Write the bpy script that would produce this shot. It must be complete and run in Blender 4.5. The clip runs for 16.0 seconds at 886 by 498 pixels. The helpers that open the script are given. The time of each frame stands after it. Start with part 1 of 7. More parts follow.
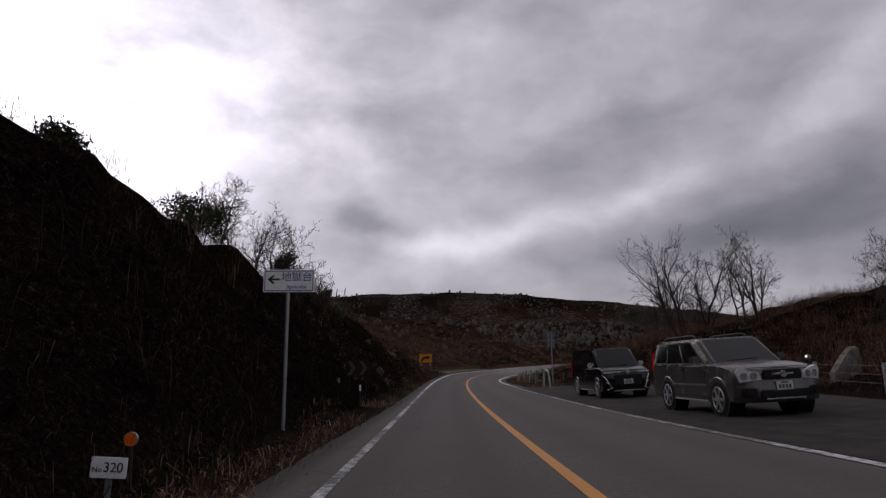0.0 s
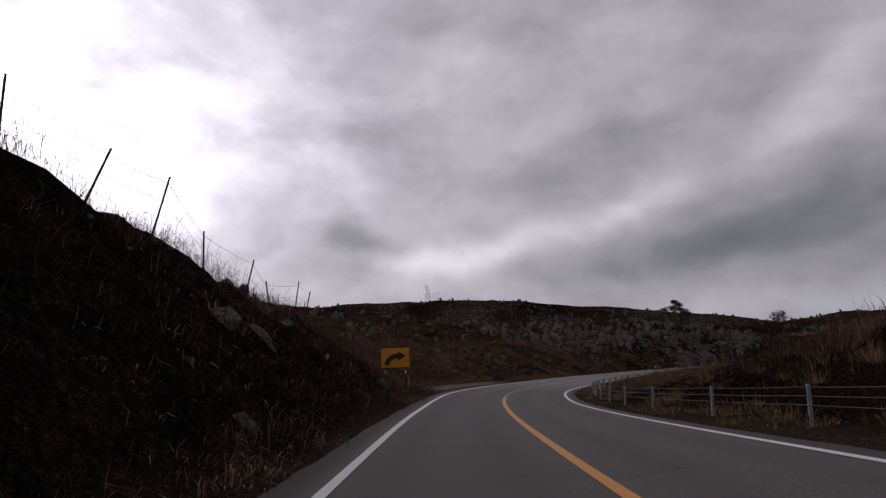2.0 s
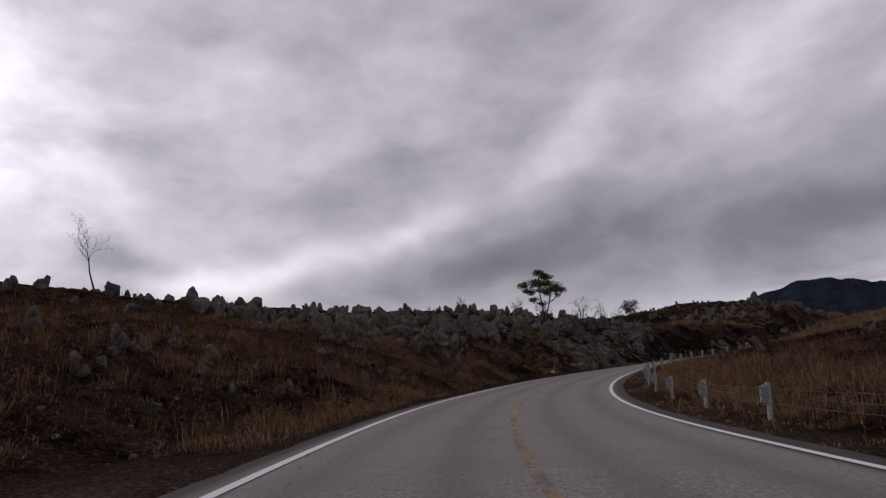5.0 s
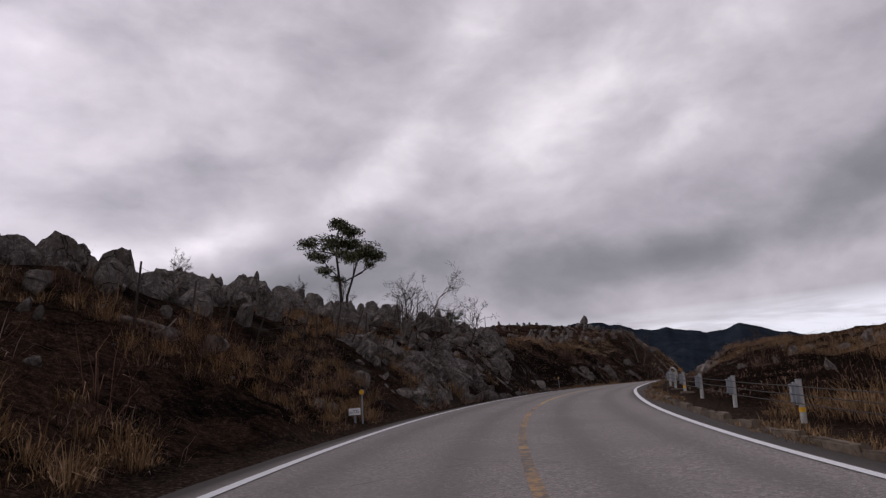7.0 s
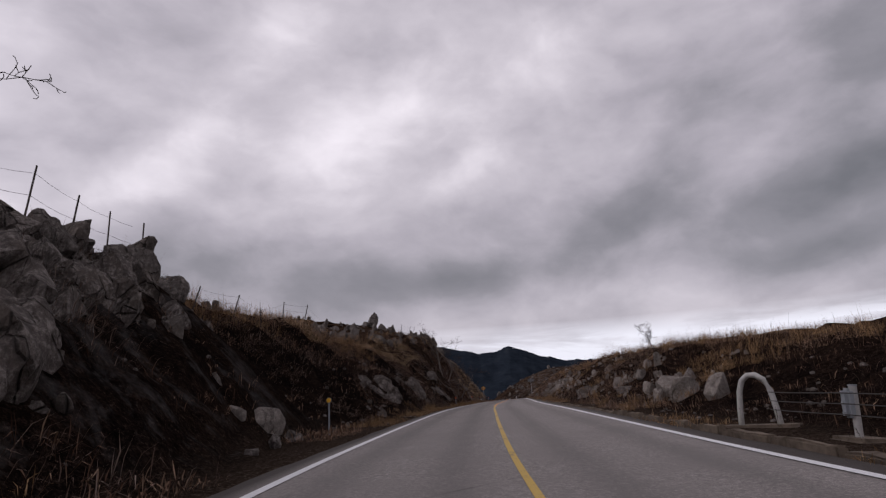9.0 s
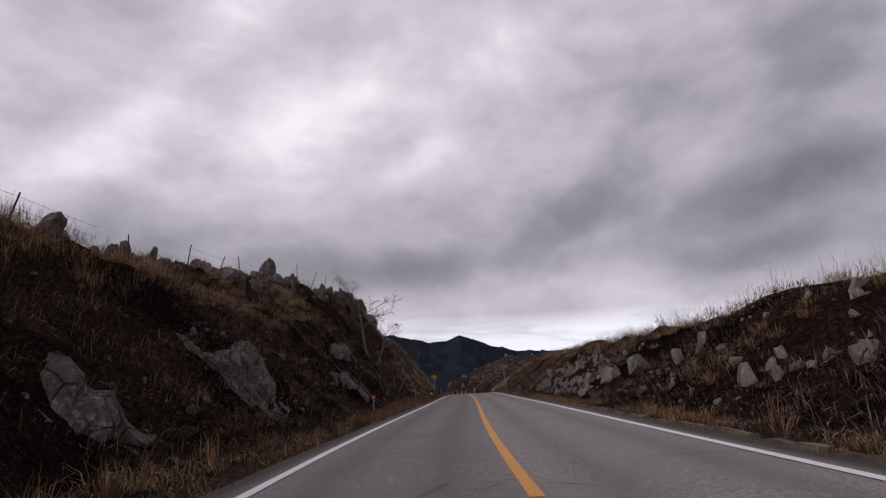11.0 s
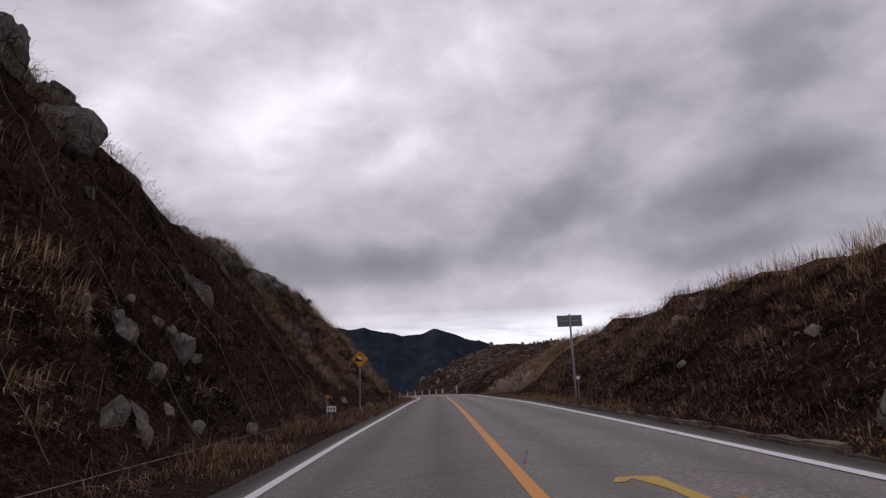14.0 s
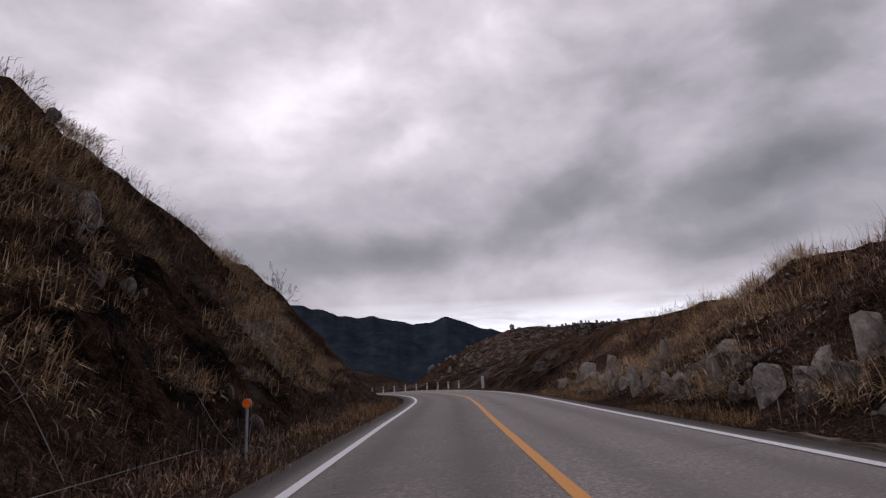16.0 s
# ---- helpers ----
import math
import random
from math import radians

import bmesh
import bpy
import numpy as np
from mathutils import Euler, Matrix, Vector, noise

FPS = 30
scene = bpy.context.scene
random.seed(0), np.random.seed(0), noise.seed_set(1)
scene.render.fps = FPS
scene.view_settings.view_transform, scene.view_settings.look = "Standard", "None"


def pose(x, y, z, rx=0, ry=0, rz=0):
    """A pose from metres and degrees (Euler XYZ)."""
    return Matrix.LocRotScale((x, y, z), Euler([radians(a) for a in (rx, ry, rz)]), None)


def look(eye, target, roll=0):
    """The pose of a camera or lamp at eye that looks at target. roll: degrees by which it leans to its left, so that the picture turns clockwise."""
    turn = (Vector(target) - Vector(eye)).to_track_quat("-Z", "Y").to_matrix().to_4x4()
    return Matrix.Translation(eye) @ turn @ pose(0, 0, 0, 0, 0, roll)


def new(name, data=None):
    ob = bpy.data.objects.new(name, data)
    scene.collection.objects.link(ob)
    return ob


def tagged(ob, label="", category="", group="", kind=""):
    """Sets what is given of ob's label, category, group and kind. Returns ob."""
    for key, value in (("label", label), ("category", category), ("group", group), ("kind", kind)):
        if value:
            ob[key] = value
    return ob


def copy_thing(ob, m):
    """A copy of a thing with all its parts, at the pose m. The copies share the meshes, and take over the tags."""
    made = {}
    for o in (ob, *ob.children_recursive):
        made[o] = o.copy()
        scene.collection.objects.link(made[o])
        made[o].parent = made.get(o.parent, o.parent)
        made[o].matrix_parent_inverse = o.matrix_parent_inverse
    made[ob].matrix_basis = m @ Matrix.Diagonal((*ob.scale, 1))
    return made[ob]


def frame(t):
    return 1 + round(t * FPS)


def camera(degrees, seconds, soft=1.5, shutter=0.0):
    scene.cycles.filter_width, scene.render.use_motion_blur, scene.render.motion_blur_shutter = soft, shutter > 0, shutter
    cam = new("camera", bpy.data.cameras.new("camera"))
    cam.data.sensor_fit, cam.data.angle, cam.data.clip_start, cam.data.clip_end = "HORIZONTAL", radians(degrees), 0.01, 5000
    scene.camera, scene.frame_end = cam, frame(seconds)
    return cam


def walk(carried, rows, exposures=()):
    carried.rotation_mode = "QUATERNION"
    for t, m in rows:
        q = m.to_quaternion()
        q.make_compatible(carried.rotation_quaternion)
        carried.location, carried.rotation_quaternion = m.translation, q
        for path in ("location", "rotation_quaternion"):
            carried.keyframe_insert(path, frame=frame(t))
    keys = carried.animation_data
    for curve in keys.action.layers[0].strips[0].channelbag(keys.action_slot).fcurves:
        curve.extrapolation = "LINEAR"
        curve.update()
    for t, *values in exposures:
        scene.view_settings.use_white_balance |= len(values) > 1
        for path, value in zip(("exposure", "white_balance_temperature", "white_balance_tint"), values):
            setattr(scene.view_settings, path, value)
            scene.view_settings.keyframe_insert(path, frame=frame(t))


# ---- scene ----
# ---- camera and its drive ----
cam = camera(70.0, 16.0, soft=1.3)
PATH = [
    (0.00, pose(0.017, 0.001, 1.082, 100.968, 0.569, -0.004)),
    (0.25, pose(0.009, 5.053, 1.016, 101.136, 0.790, 0.179)),
    (0.50, pose(-0.010, 10.107, 0.964, 101.291, 0.975, 0.339)),
    (0.75, pose(-0.033, 15.163, 0.924, 101.434, 1.121, 0.454)),
    (1.00, pose(-0.056, 20.221, 0.899, 101.571, 1.223, 0.477)),
    (1.25, pose(-0.067, 25.282, 0.891, 101.724, 1.299, 0.376)),
    (1.50, pose(-0.057, 30.346, 0.901, 101.923, 1.390, 0.152)),
    (1.75, pose(-0.011, 35.412, 0.930, 102.172, 1.542, -0.197)),
    (2.00, pose(0.078, 40.480, 0.978, 102.420, 1.782, -0.695)),
    (2.25, pose(0.224, 45.549, 1.043, 102.615, 2.128, -1.372)),
    (2.50, pose(0.432, 50.618, 1.123, 102.750, 2.600, -2.188)),
    (2.75, pose(0.709, 55.687, 1.213, 102.851, 3.224, -3.103)),
    (3.00, pose(1.064, 60.753, 1.310, 102.932, 3.997, -4.107)),
    (3.25, pose(1.512, 65.814, 1.412, 102.992, 4.828, -5.302)),
    (3.50, pose(2.081, 70.865, 1.514, 103.016, 5.518, -6.845)),
    (3.75, pose(2.801, 75.899, 1.613, 103.013, 5.888, -8.800)),
    (4.00, pose(3.698, 80.906, 1.709, 103.011, 5.921, -11.054)),
    (4.25, pose(4.786, 85.881, 1.804, 103.031, 5.753, -13.411)),
    (4.50, pose(6.069, 90.814, 1.899, 103.076, 5.547, -15.710)),
    (4.75, pose(7.543, 95.701, 1.999, 103.147, 5.414, -17.862)),
    (5.00, pose(9.200, 100.536, 2.107, 103.245, 5.408, -19.856)),
    (5.25, pose(11.031, 105.311, 2.225, 103.375, 5.532, -21.752)),
    (5.50, pose(13.035, 110.017, 2.355, 103.539, 5.741, -23.683)),
    (5.75, pose(15.217, 114.638, 2.498, 103.729, 5.928, -25.812)),
    (6.00, pose(17.588, 119.158, 2.655, 103.913, 5.944, -28.223)),
    (6.25, pose(20.152, 123.559, 2.824, 104.045, 5.670, -30.823)),
    (6.50, pose(22.906, 127.832, 3.005, 104.115, 5.131, -33.472)),
    (6.75, pose(25.840, 131.966, 3.196, 104.145, 4.456, -36.075)),
    (7.00, pose(28.941, 135.954, 3.394, 104.166, 3.811, -38.578)),
    (7.25, pose(32.199, 139.787, 3.595, 104.207, 3.314, -41.031)),
    (7.50, pose(35.604, 143.455, 3.795, 104.294, 2.977, -43.492)),
    (7.75, pose(39.145, 146.953, 3.993, 104.405, 2.767, -46.010)),
    (8.00, pose(42.817, 150.272, 4.185, 104.495, 2.700, -48.604)),
    (8.25, pose(46.609, 153.407, 4.370, 104.524, 2.769, -51.242)),
    (8.50, pose(50.516, 156.353, 4.548, 104.503, 2.918, -53.872)),
    (8.75, pose(54.521, 159.119, 4.717, 104.449, 3.034, -56.312)),
    (9.00, pose(58.606, 161.719, 4.880, 104.368, 3.054, -58.445)),
    (9.25, pose(62.749, 164.176, 5.036, 104.293, 2.978, -60.263)),
    (9.50, pose(66.930, 166.521, 5.188, 104.244, 2.871, -61.694)),
    (9.75, pose(71.131, 168.782, 5.334, 104.139, 2.778, -62.563)),
    (10.00, pose(75.335, 170.993, 5.474, 103.940, 2.712, -62.793)),
    (10.25, pose(79.531, 173.179, 5.605, 103.693, 2.659, -62.621)),
    (10.50, pose(83.714, 175.359, 5.727, 103.472, 2.599, -62.420)),
    (10.75, pose(87.887, 177.529, 5.839, 103.324, 2.518, -62.484)),
    (11.00, pose(92.060, 179.680, 5.943, 103.261, 2.412, -62.947)),
    (11.25, pose(96.243, 181.791, 6.042, 103.274, 2.286, -63.762)),
    (11.50, pose(100.443, 183.853, 6.137, 103.331, 2.163, -64.723)),
    (11.75, pose(104.662, 185.863, 6.230, 103.380, 2.083, -65.522)),
    (12.00, pose(108.895, 187.833, 6.319, 103.369, 2.093, -65.938)),
    (12.25, pose(113.134, 189.779, 6.405, 103.283, 2.203, -66.019)),
    (12.50, pose(117.373, 191.717, 6.486, 103.151, 2.354, -65.949)),
    (12.75, pose(121.605, 193.659, 6.563, 103.024, 2.455, -65.840)),
    (13.00, pose(125.827, 195.611, 6.638, 102.952, 2.459, -65.726)),
    (13.25, pose(130.037, 197.575, 6.714, 102.929, 2.403, -65.589)),
    (13.50, pose(134.235, 199.554, 6.794, 102.917, 2.364, -65.432)),
    (13.75, pose(138.420, 201.540, 6.876, 102.872, 2.386, -65.277)),
    (14.00, pose(142.595, 203.532, 6.958, 102.773, 2.425, -65.160)),
    (14.25, pose(146.762, 205.522, 7.036, 102.625, 2.406, -65.046)),
    (14.50, pose(150.920, 207.509, 7.108, 102.473, 2.306, -64.910)),
    (14.75, pose(155.072, 209.492, 7.173, 102.375, 2.152, -64.714)),
    (15.00, pose(159.216, 211.479, 7.232, 102.331, 2.003, -64.483)),
    (15.25, pose(163.353, 213.469, 7.284, 102.295, 1.932, -64.304)),
    (15.50, pose(167.485, 215.462, 7.329, 102.218, 1.988, -64.223)),
    (15.75, pose(171.616, 217.450, 7.368, 102.088, 2.160, -64.210)),
    (16.00, pose(175.748, 219.430, 7.400, 101.922, 2.410, -64.202)),
]

walk(cam, PATH, exposures=[(0.0, -0.24, 6330, 16), (3.7, -0.32, 6330, 16), (6.0, 0.22, 6430, 18), (9.7, 0.36, 6430, 18), (11.8, 0.46, 6430, 18), (16.0, 0.54, 6430, 18)])

# ---- sky and light ----
SUN_AZ, SUN_EL = radians(-37), radians(19)
world = bpy.data.worlds.new("overcast_sky")
scene.world = world
world.use_nodes = True


class Nodes:
    """Short hand for building node trees."""

    def __init__(self, tree):
        self.t = tree
        tree.nodes.clear()

    def n(self, kind, **props):
        node = self.t.nodes.new(kind)
        for key, value in props.items():
            if key == "blend":
                node.blend_type = value
            elif key == "op":
                node.operation = value
            elif key == "dtype":
                node.data_type = value
        return node

    def put(self, socket, value):
        if hasattr(value, "is_output"):
            self.t.links.new(value, socket)
        else:
            socket.default_value = value

    def math(self, op, a, b=0.0, c=None):
        node = self.n("ShaderNodeMath", op=op)
        self.put(node.inputs[0], a)
        self.put(node.inputs[1], b)
        if c is not None:
            self.put(node.inputs[2], c)
        return node.outputs[0]

    def noise(self, vec, scale, detail=4.0, rough=0.55, distort=0.0):
        node = self.n("ShaderNodeTexNoise")
        if vec is not None:
            self.put(node.inputs["Vector"], vec)
        node.inputs["Scale"].default_value = scale
        node.inputs["Detail"].default_value = detail
        node.inputs["Roughness"].default_value = rough
        node.inputs["Distortion"].default_value = distort
        return node.outputs["Fac"]

    def ramp(self, fac, stops, interp="LINEAR"):
        node = self.n("ShaderNodeValToRGB")
        self.put(node.inputs[0], fac)
        els = node.color_ramp.elements
        node.color_ramp.interpolation = interp
        while len(els) < len(stops):
            els.new(0.5)
        for el, (p, col) in zip(els, stops):
            el.position = p
            el.color = (*col, 1) if len(col) == 3 else col
        return node.outputs[0]

    def grey(self, fac, lo, hi, a=0.0, b=1.0):
        node = self.n("ShaderNodeMapRange")
        self.put(node.inputs[0], fac)
        for i, v in enumerate((lo, hi, a, b)):
            self.put(node.inputs[i + 1], v)
        return node.outputs[0]

    def mix(self, fac, a, b, blend="MIX"):
        node = self.n("ShaderNodeMix", dtype="RGBA", blend=blend)
        self.put(node.inputs[0], fac)
        for i, v in ((6, a), (7, b)):
            self.put(node.inputs[i], (*v, 1) if isinstance(v, tuple) and len(v) == 3 else v)
        return node.outputs[2]

    def mapping(self, vec, scale=(1, 1, 1), rot=(0, 0, 0), loc=(0, 0, 0)):
        node = self.n("ShaderNodeMapping")
        self.put(node.inputs[0], vec)
        node.inputs[1].default_value, node.inputs[2].default_value, node.inputs[3].default_value = loc, rot, scale
        return node.outputs[0]


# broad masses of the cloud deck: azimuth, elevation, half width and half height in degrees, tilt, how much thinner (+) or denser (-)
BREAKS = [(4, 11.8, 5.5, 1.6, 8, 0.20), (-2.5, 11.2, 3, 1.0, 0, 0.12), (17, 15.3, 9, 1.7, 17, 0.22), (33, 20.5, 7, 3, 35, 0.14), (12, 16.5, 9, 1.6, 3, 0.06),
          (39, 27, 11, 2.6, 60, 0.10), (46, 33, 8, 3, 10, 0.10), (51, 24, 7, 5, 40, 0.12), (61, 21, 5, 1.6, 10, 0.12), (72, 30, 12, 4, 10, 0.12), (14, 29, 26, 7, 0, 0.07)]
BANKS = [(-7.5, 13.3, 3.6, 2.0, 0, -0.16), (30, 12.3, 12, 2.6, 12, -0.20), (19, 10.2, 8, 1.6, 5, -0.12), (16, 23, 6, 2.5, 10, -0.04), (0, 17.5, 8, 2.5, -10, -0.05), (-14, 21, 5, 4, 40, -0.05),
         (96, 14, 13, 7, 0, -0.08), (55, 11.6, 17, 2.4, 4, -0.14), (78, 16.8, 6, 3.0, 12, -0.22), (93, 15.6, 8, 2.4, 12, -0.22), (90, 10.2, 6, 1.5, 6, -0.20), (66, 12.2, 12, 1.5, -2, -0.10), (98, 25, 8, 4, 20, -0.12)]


def toward(az, el):
    az, el = radians(az), radians(el)
    return (math.sin(az) * math.cos(el), math.cos(az) * math.cos(el), math.sin(el))


def build_sky():
    k = Nodes(world.node_tree)
    way = k.n("ShaderNodeTexCoord").outputs["Generated"]
    sep = k.n("ShaderNodeSeparateXYZ")
    k.put(sep.inputs[0], way)
    up = k.math("MAXIMUM", sep.outputs[2], 0.0)
    # drifting edges
    curl = k.n("ShaderNodeTexNoise")
    k.put(curl.inputs["Vector"], k.mapping(way, scale=(1, 1, 1.4)))
    curl.inputs["Scale"].default_value, curl.inputs["Detail"].default_value = 3.2, 7.0
    off = k.n("ShaderNodeVectorMath", op="MULTIPLY_ADD")
    k.put(off.inputs[0], curl.outputs["Color"])
    off.inputs[1].default_value = (0.16, 0.16, 0.09)
    k.put(off.inputs[2], k.mapping(way, loc=(-0.08, -0.08, -0.045)))
    bent = off.outputs[0]
    soft = k.noise(k.mapping(bent, scale=(1, 1, 1.7), loc=(0.3, 0.9, 0.2)), 3.4, 8.0, 0.50, 0.0)
    fine = k.noise(k.mapping(bent, scale=(1, 1, 1.8), loc=(1.3, 0.2, 0.7)), 9.0, 9.0, 0.52, 0.0)
    body = k.math("ADD", 0.505, k.math("ADD", k.math("MULTIPLY", k.math("SUBTRACT", soft, 0.5), 0.50), k.math("MULTIPLY", k.math("SUBTRACT", fine, 0.5), 0.26)))
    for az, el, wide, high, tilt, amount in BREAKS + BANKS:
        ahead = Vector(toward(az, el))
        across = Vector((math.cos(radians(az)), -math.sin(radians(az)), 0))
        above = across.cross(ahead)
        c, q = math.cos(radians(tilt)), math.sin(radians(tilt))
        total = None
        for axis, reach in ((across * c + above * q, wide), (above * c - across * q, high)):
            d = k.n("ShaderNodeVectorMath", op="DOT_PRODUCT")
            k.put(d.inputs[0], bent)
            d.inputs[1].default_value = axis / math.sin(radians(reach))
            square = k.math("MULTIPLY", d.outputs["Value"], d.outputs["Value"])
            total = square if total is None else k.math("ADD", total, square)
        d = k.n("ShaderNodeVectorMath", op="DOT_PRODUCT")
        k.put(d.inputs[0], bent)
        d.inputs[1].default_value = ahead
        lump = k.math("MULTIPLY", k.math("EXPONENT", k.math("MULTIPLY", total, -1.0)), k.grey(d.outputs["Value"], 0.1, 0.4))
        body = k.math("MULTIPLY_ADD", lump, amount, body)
    # the hidden sun brightens the cloud round it
    dot = k.n("ShaderNodeVectorMath", op="DOT_PRODUCT")
    k.put(dot.inputs[0], way)
    dot.inputs[1].default_value = toward(math.degrees(SUN_AZ), math.degrees(SUN_EL))
    near = k.math("MAXIMUM", dot.outputs["Value"], 0.0)
    glow = k.math("POWER", near, 20.0)
    wide = k.math("POWER", near, 3.5)
    cloud = k.ramp(body, [(0.18, (0.15, 0.155, 0.165)), (0.36, (0.25, 0.248, 0.266)), (0.48, (0.385, 0.372, 0.40)), (0.60, (0.53, 0.513, 0.54)), (0.80, (0.88, 0.86, 0.88))])
    # brighter gap low over the hills
    low = k.math("MULTIPLY", k.grey(up, 0.095, 0.125, 1.0, 0.0), k.grey(k.noise(k.mapping(way, scale=(1, 1, 9.0)), 3.0, 5.0, 0.55, 0.3), 0.36, 0.52))
    low = k.math("MULTIPLY", low, k.grey(sep.outputs[0], 0.45, 0.9))
    cloud = k.mix(k.math("MULTIPLY", low, 0.9), cloud, (0.80, 0.83, 0.88))
    lit = k.math("ADD", 0.93, k.math("ADD", k.math("MULTIPLY", k.math("MULTIPLY", glow, k.grey(body, 0.36, 0.62, 0.35, 1.0)), 4.2), k.math("MULTIPLY", wide, 0.75)))
    scaled = k.n("ShaderNodeVectorMath", op="SCALE")
    k.put(scaled.inputs[0], cloud)
    k.put(scaled.inputs[3], lit)
    sky = k.n("ShaderNodeTexSky")
    sky.sky_type, sky.sun_disc, sky.sun_elevation, sky.sun_rotation = "NISHITA", False, SUN_EL, SUN_AZ
    haze = k.n("ShaderNodeVectorMath", op="SCALE")
    k.put(haze.inputs[0], sky.outputs[0])
    haze.inputs[3].default_value = 0.05
    both = k.mix(0.93, haze.outputs[0], scaled.outputs[0])
    back = k.n("ShaderNodeBackground")
    k.put(back.inputs[0], both)
    back.inputs[1].default_value = 1.0
    out = k.n("ShaderNodeOutputWorld")
    k.put(out.inputs[0], back.outputs[0])


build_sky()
sun = new("sun", bpy.data.lights.new("sun", "SUN"))
sun.data.energy, sun.data.angle, sun.data.color = 0.5, radians(25), (1.0, 0.95, 0.88)
sun.matrix_world = look((math.sin(SUN_AZ) * 90, math.cos(SUN_AZ) * 90, math.tan(SUN_EL) * 90), (0, 0, 0))

# ---- materials ----


def material(name, build, bump=None):
    m = bpy.data.materials.new(name)
    m.use_nodes = True
    k = Nodes(m.node_tree)
    bsdf = k.n("ShaderNodeBsdfPrincipled")
    out = k.n("ShaderNodeOutputMaterial")
    k.put(out.inputs[0], bsdf.outputs[0])
    relief = build(k, bsdf)
    if relief is not None:
        b = k.n("ShaderNodeBump")
        height, strength, dist = relief
        k.put(b.inputs["Height"], height)
        b.inputs["Strength"].default_value, b.inputs["Distance"].default_value = strength, dist
        k.put(bsdf.inputs["Normal"], b.outputs[0])
    return m


def where(k):
    return k.n("ShaderNodeNewGeometry").outputs["Position"]


def mat_asphalt(k, b):
    p = where(k)
    col = k.n("ShaderNodeVertexColor")
    col.layer_name = "lane"
    sep = k.n("ShaderNodeSeparateColor")
    k.put(sep.inputs[0], col.outputs[0])
    stone = k.math("ADD", k.math("MULTIPLY", k.noise(p, 60.0, 3.0, 0.7), 0.5), k.math("MULTIPLY", k.noise(p, 16.0, 4.0, 0.8), 0.5))
    patch = k.noise(p, 0.45, 7.0, 0.68)
    tint = k.ramp(stone, [(0.36, (0.030, 0.026, 0.024)), (0.5, (0.205, 0.182, 0.168)), (0.64, (0.58, 0.53, 0.485))])
    tint = k.mix(k.grey(patch, 0.38, 0.66, 0.0, 0.8), tint, (0.185, 0.166, 0.154))
    # wheel tracks polished darker, and grit at the sides
    tint = k.mix(k.math("MULTIPLY", sep.outputs[0], 0.42), tint, (0.060, 0.054, 0.050))
    # the near lane is older and browner than the far one
    tint = k.mix(k.math("MULTIPLY", k.math("SUBTRACT", 1.0, col.outputs[1]), 0.20), tint, (0.085, 0.073, 0.062))
    tint = k.mix(k.math("MULTIPLY", col.outputs[1], 0.18), tint, (0.30, 0.275, 0.26))
    tint = k.mix(k.math("MULTIPLY", sep.outputs[1], k.grey(k.noise(p, 3.0, 5.0, 0.7), 0.05, 0.30)), tint, (0.040, 0.031, 0.025))
    # the first stretch's dimmer light is put into the tint as a darker mix
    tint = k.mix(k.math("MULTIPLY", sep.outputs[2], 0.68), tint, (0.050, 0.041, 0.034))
    crack = k.n("ShaderNodeTexVoronoi")
    crack.feature = "DISTANCE_TO_EDGE"
    k.put(crack.inputs["Vector"], k.mix(0.12, p, k.n("ShaderNodeTexNoise").outputs["Color"]))
    crack.inputs["Scale"].default_value = 0.16
    line = k.math("MULTIPLY", k.grey(crack.outputs["Distance"], 0.0, 0.004, 1.0, 0.0), k.grey(patch, 0.5, 0.6))
    tint = k.mix(k.math("MULTIPLY", line, 0.7), tint, (0.012, 0.011, 0.010))
    k.put(b.inputs["Base Color"], tint)
    k.put(b.inputs["Roughness"], k.grey(stone, 0.3, 0.7, 0.62, 0.9))
    b.inputs["Specular IOR Level"].default_value = 0.25
    return stone, 0.5, 0.006


def paint(colour, worn_lo, worn_hi):
    def build(k, b):
        p = where(k)
        worn = k.math("ADD", k.math("MULTIPLY", k.noise(p, 9.0, 6.0, 0.75), 0.6), k.math("MULTIPLY", k.noise(p, 0.5, 3.0, 0.6), 0.4))
        dirt = k.noise(p, 30.0, 4.0, 0.7)
        col = k.mix(k.grey(dirt, 0.35, 0.75, 0.0, 0.5), colour, tuple(c * 0.55 for c in colour))
        col = k.mix(k.grey(worn, worn_lo, worn_hi), col, (0.075, 0.070, 0.066))
        k.put(b.inputs["Base Color"], col)
        b.inputs["Roughness"].default_value = 0.6
        return dirt, 0.4, 0.003
    return build


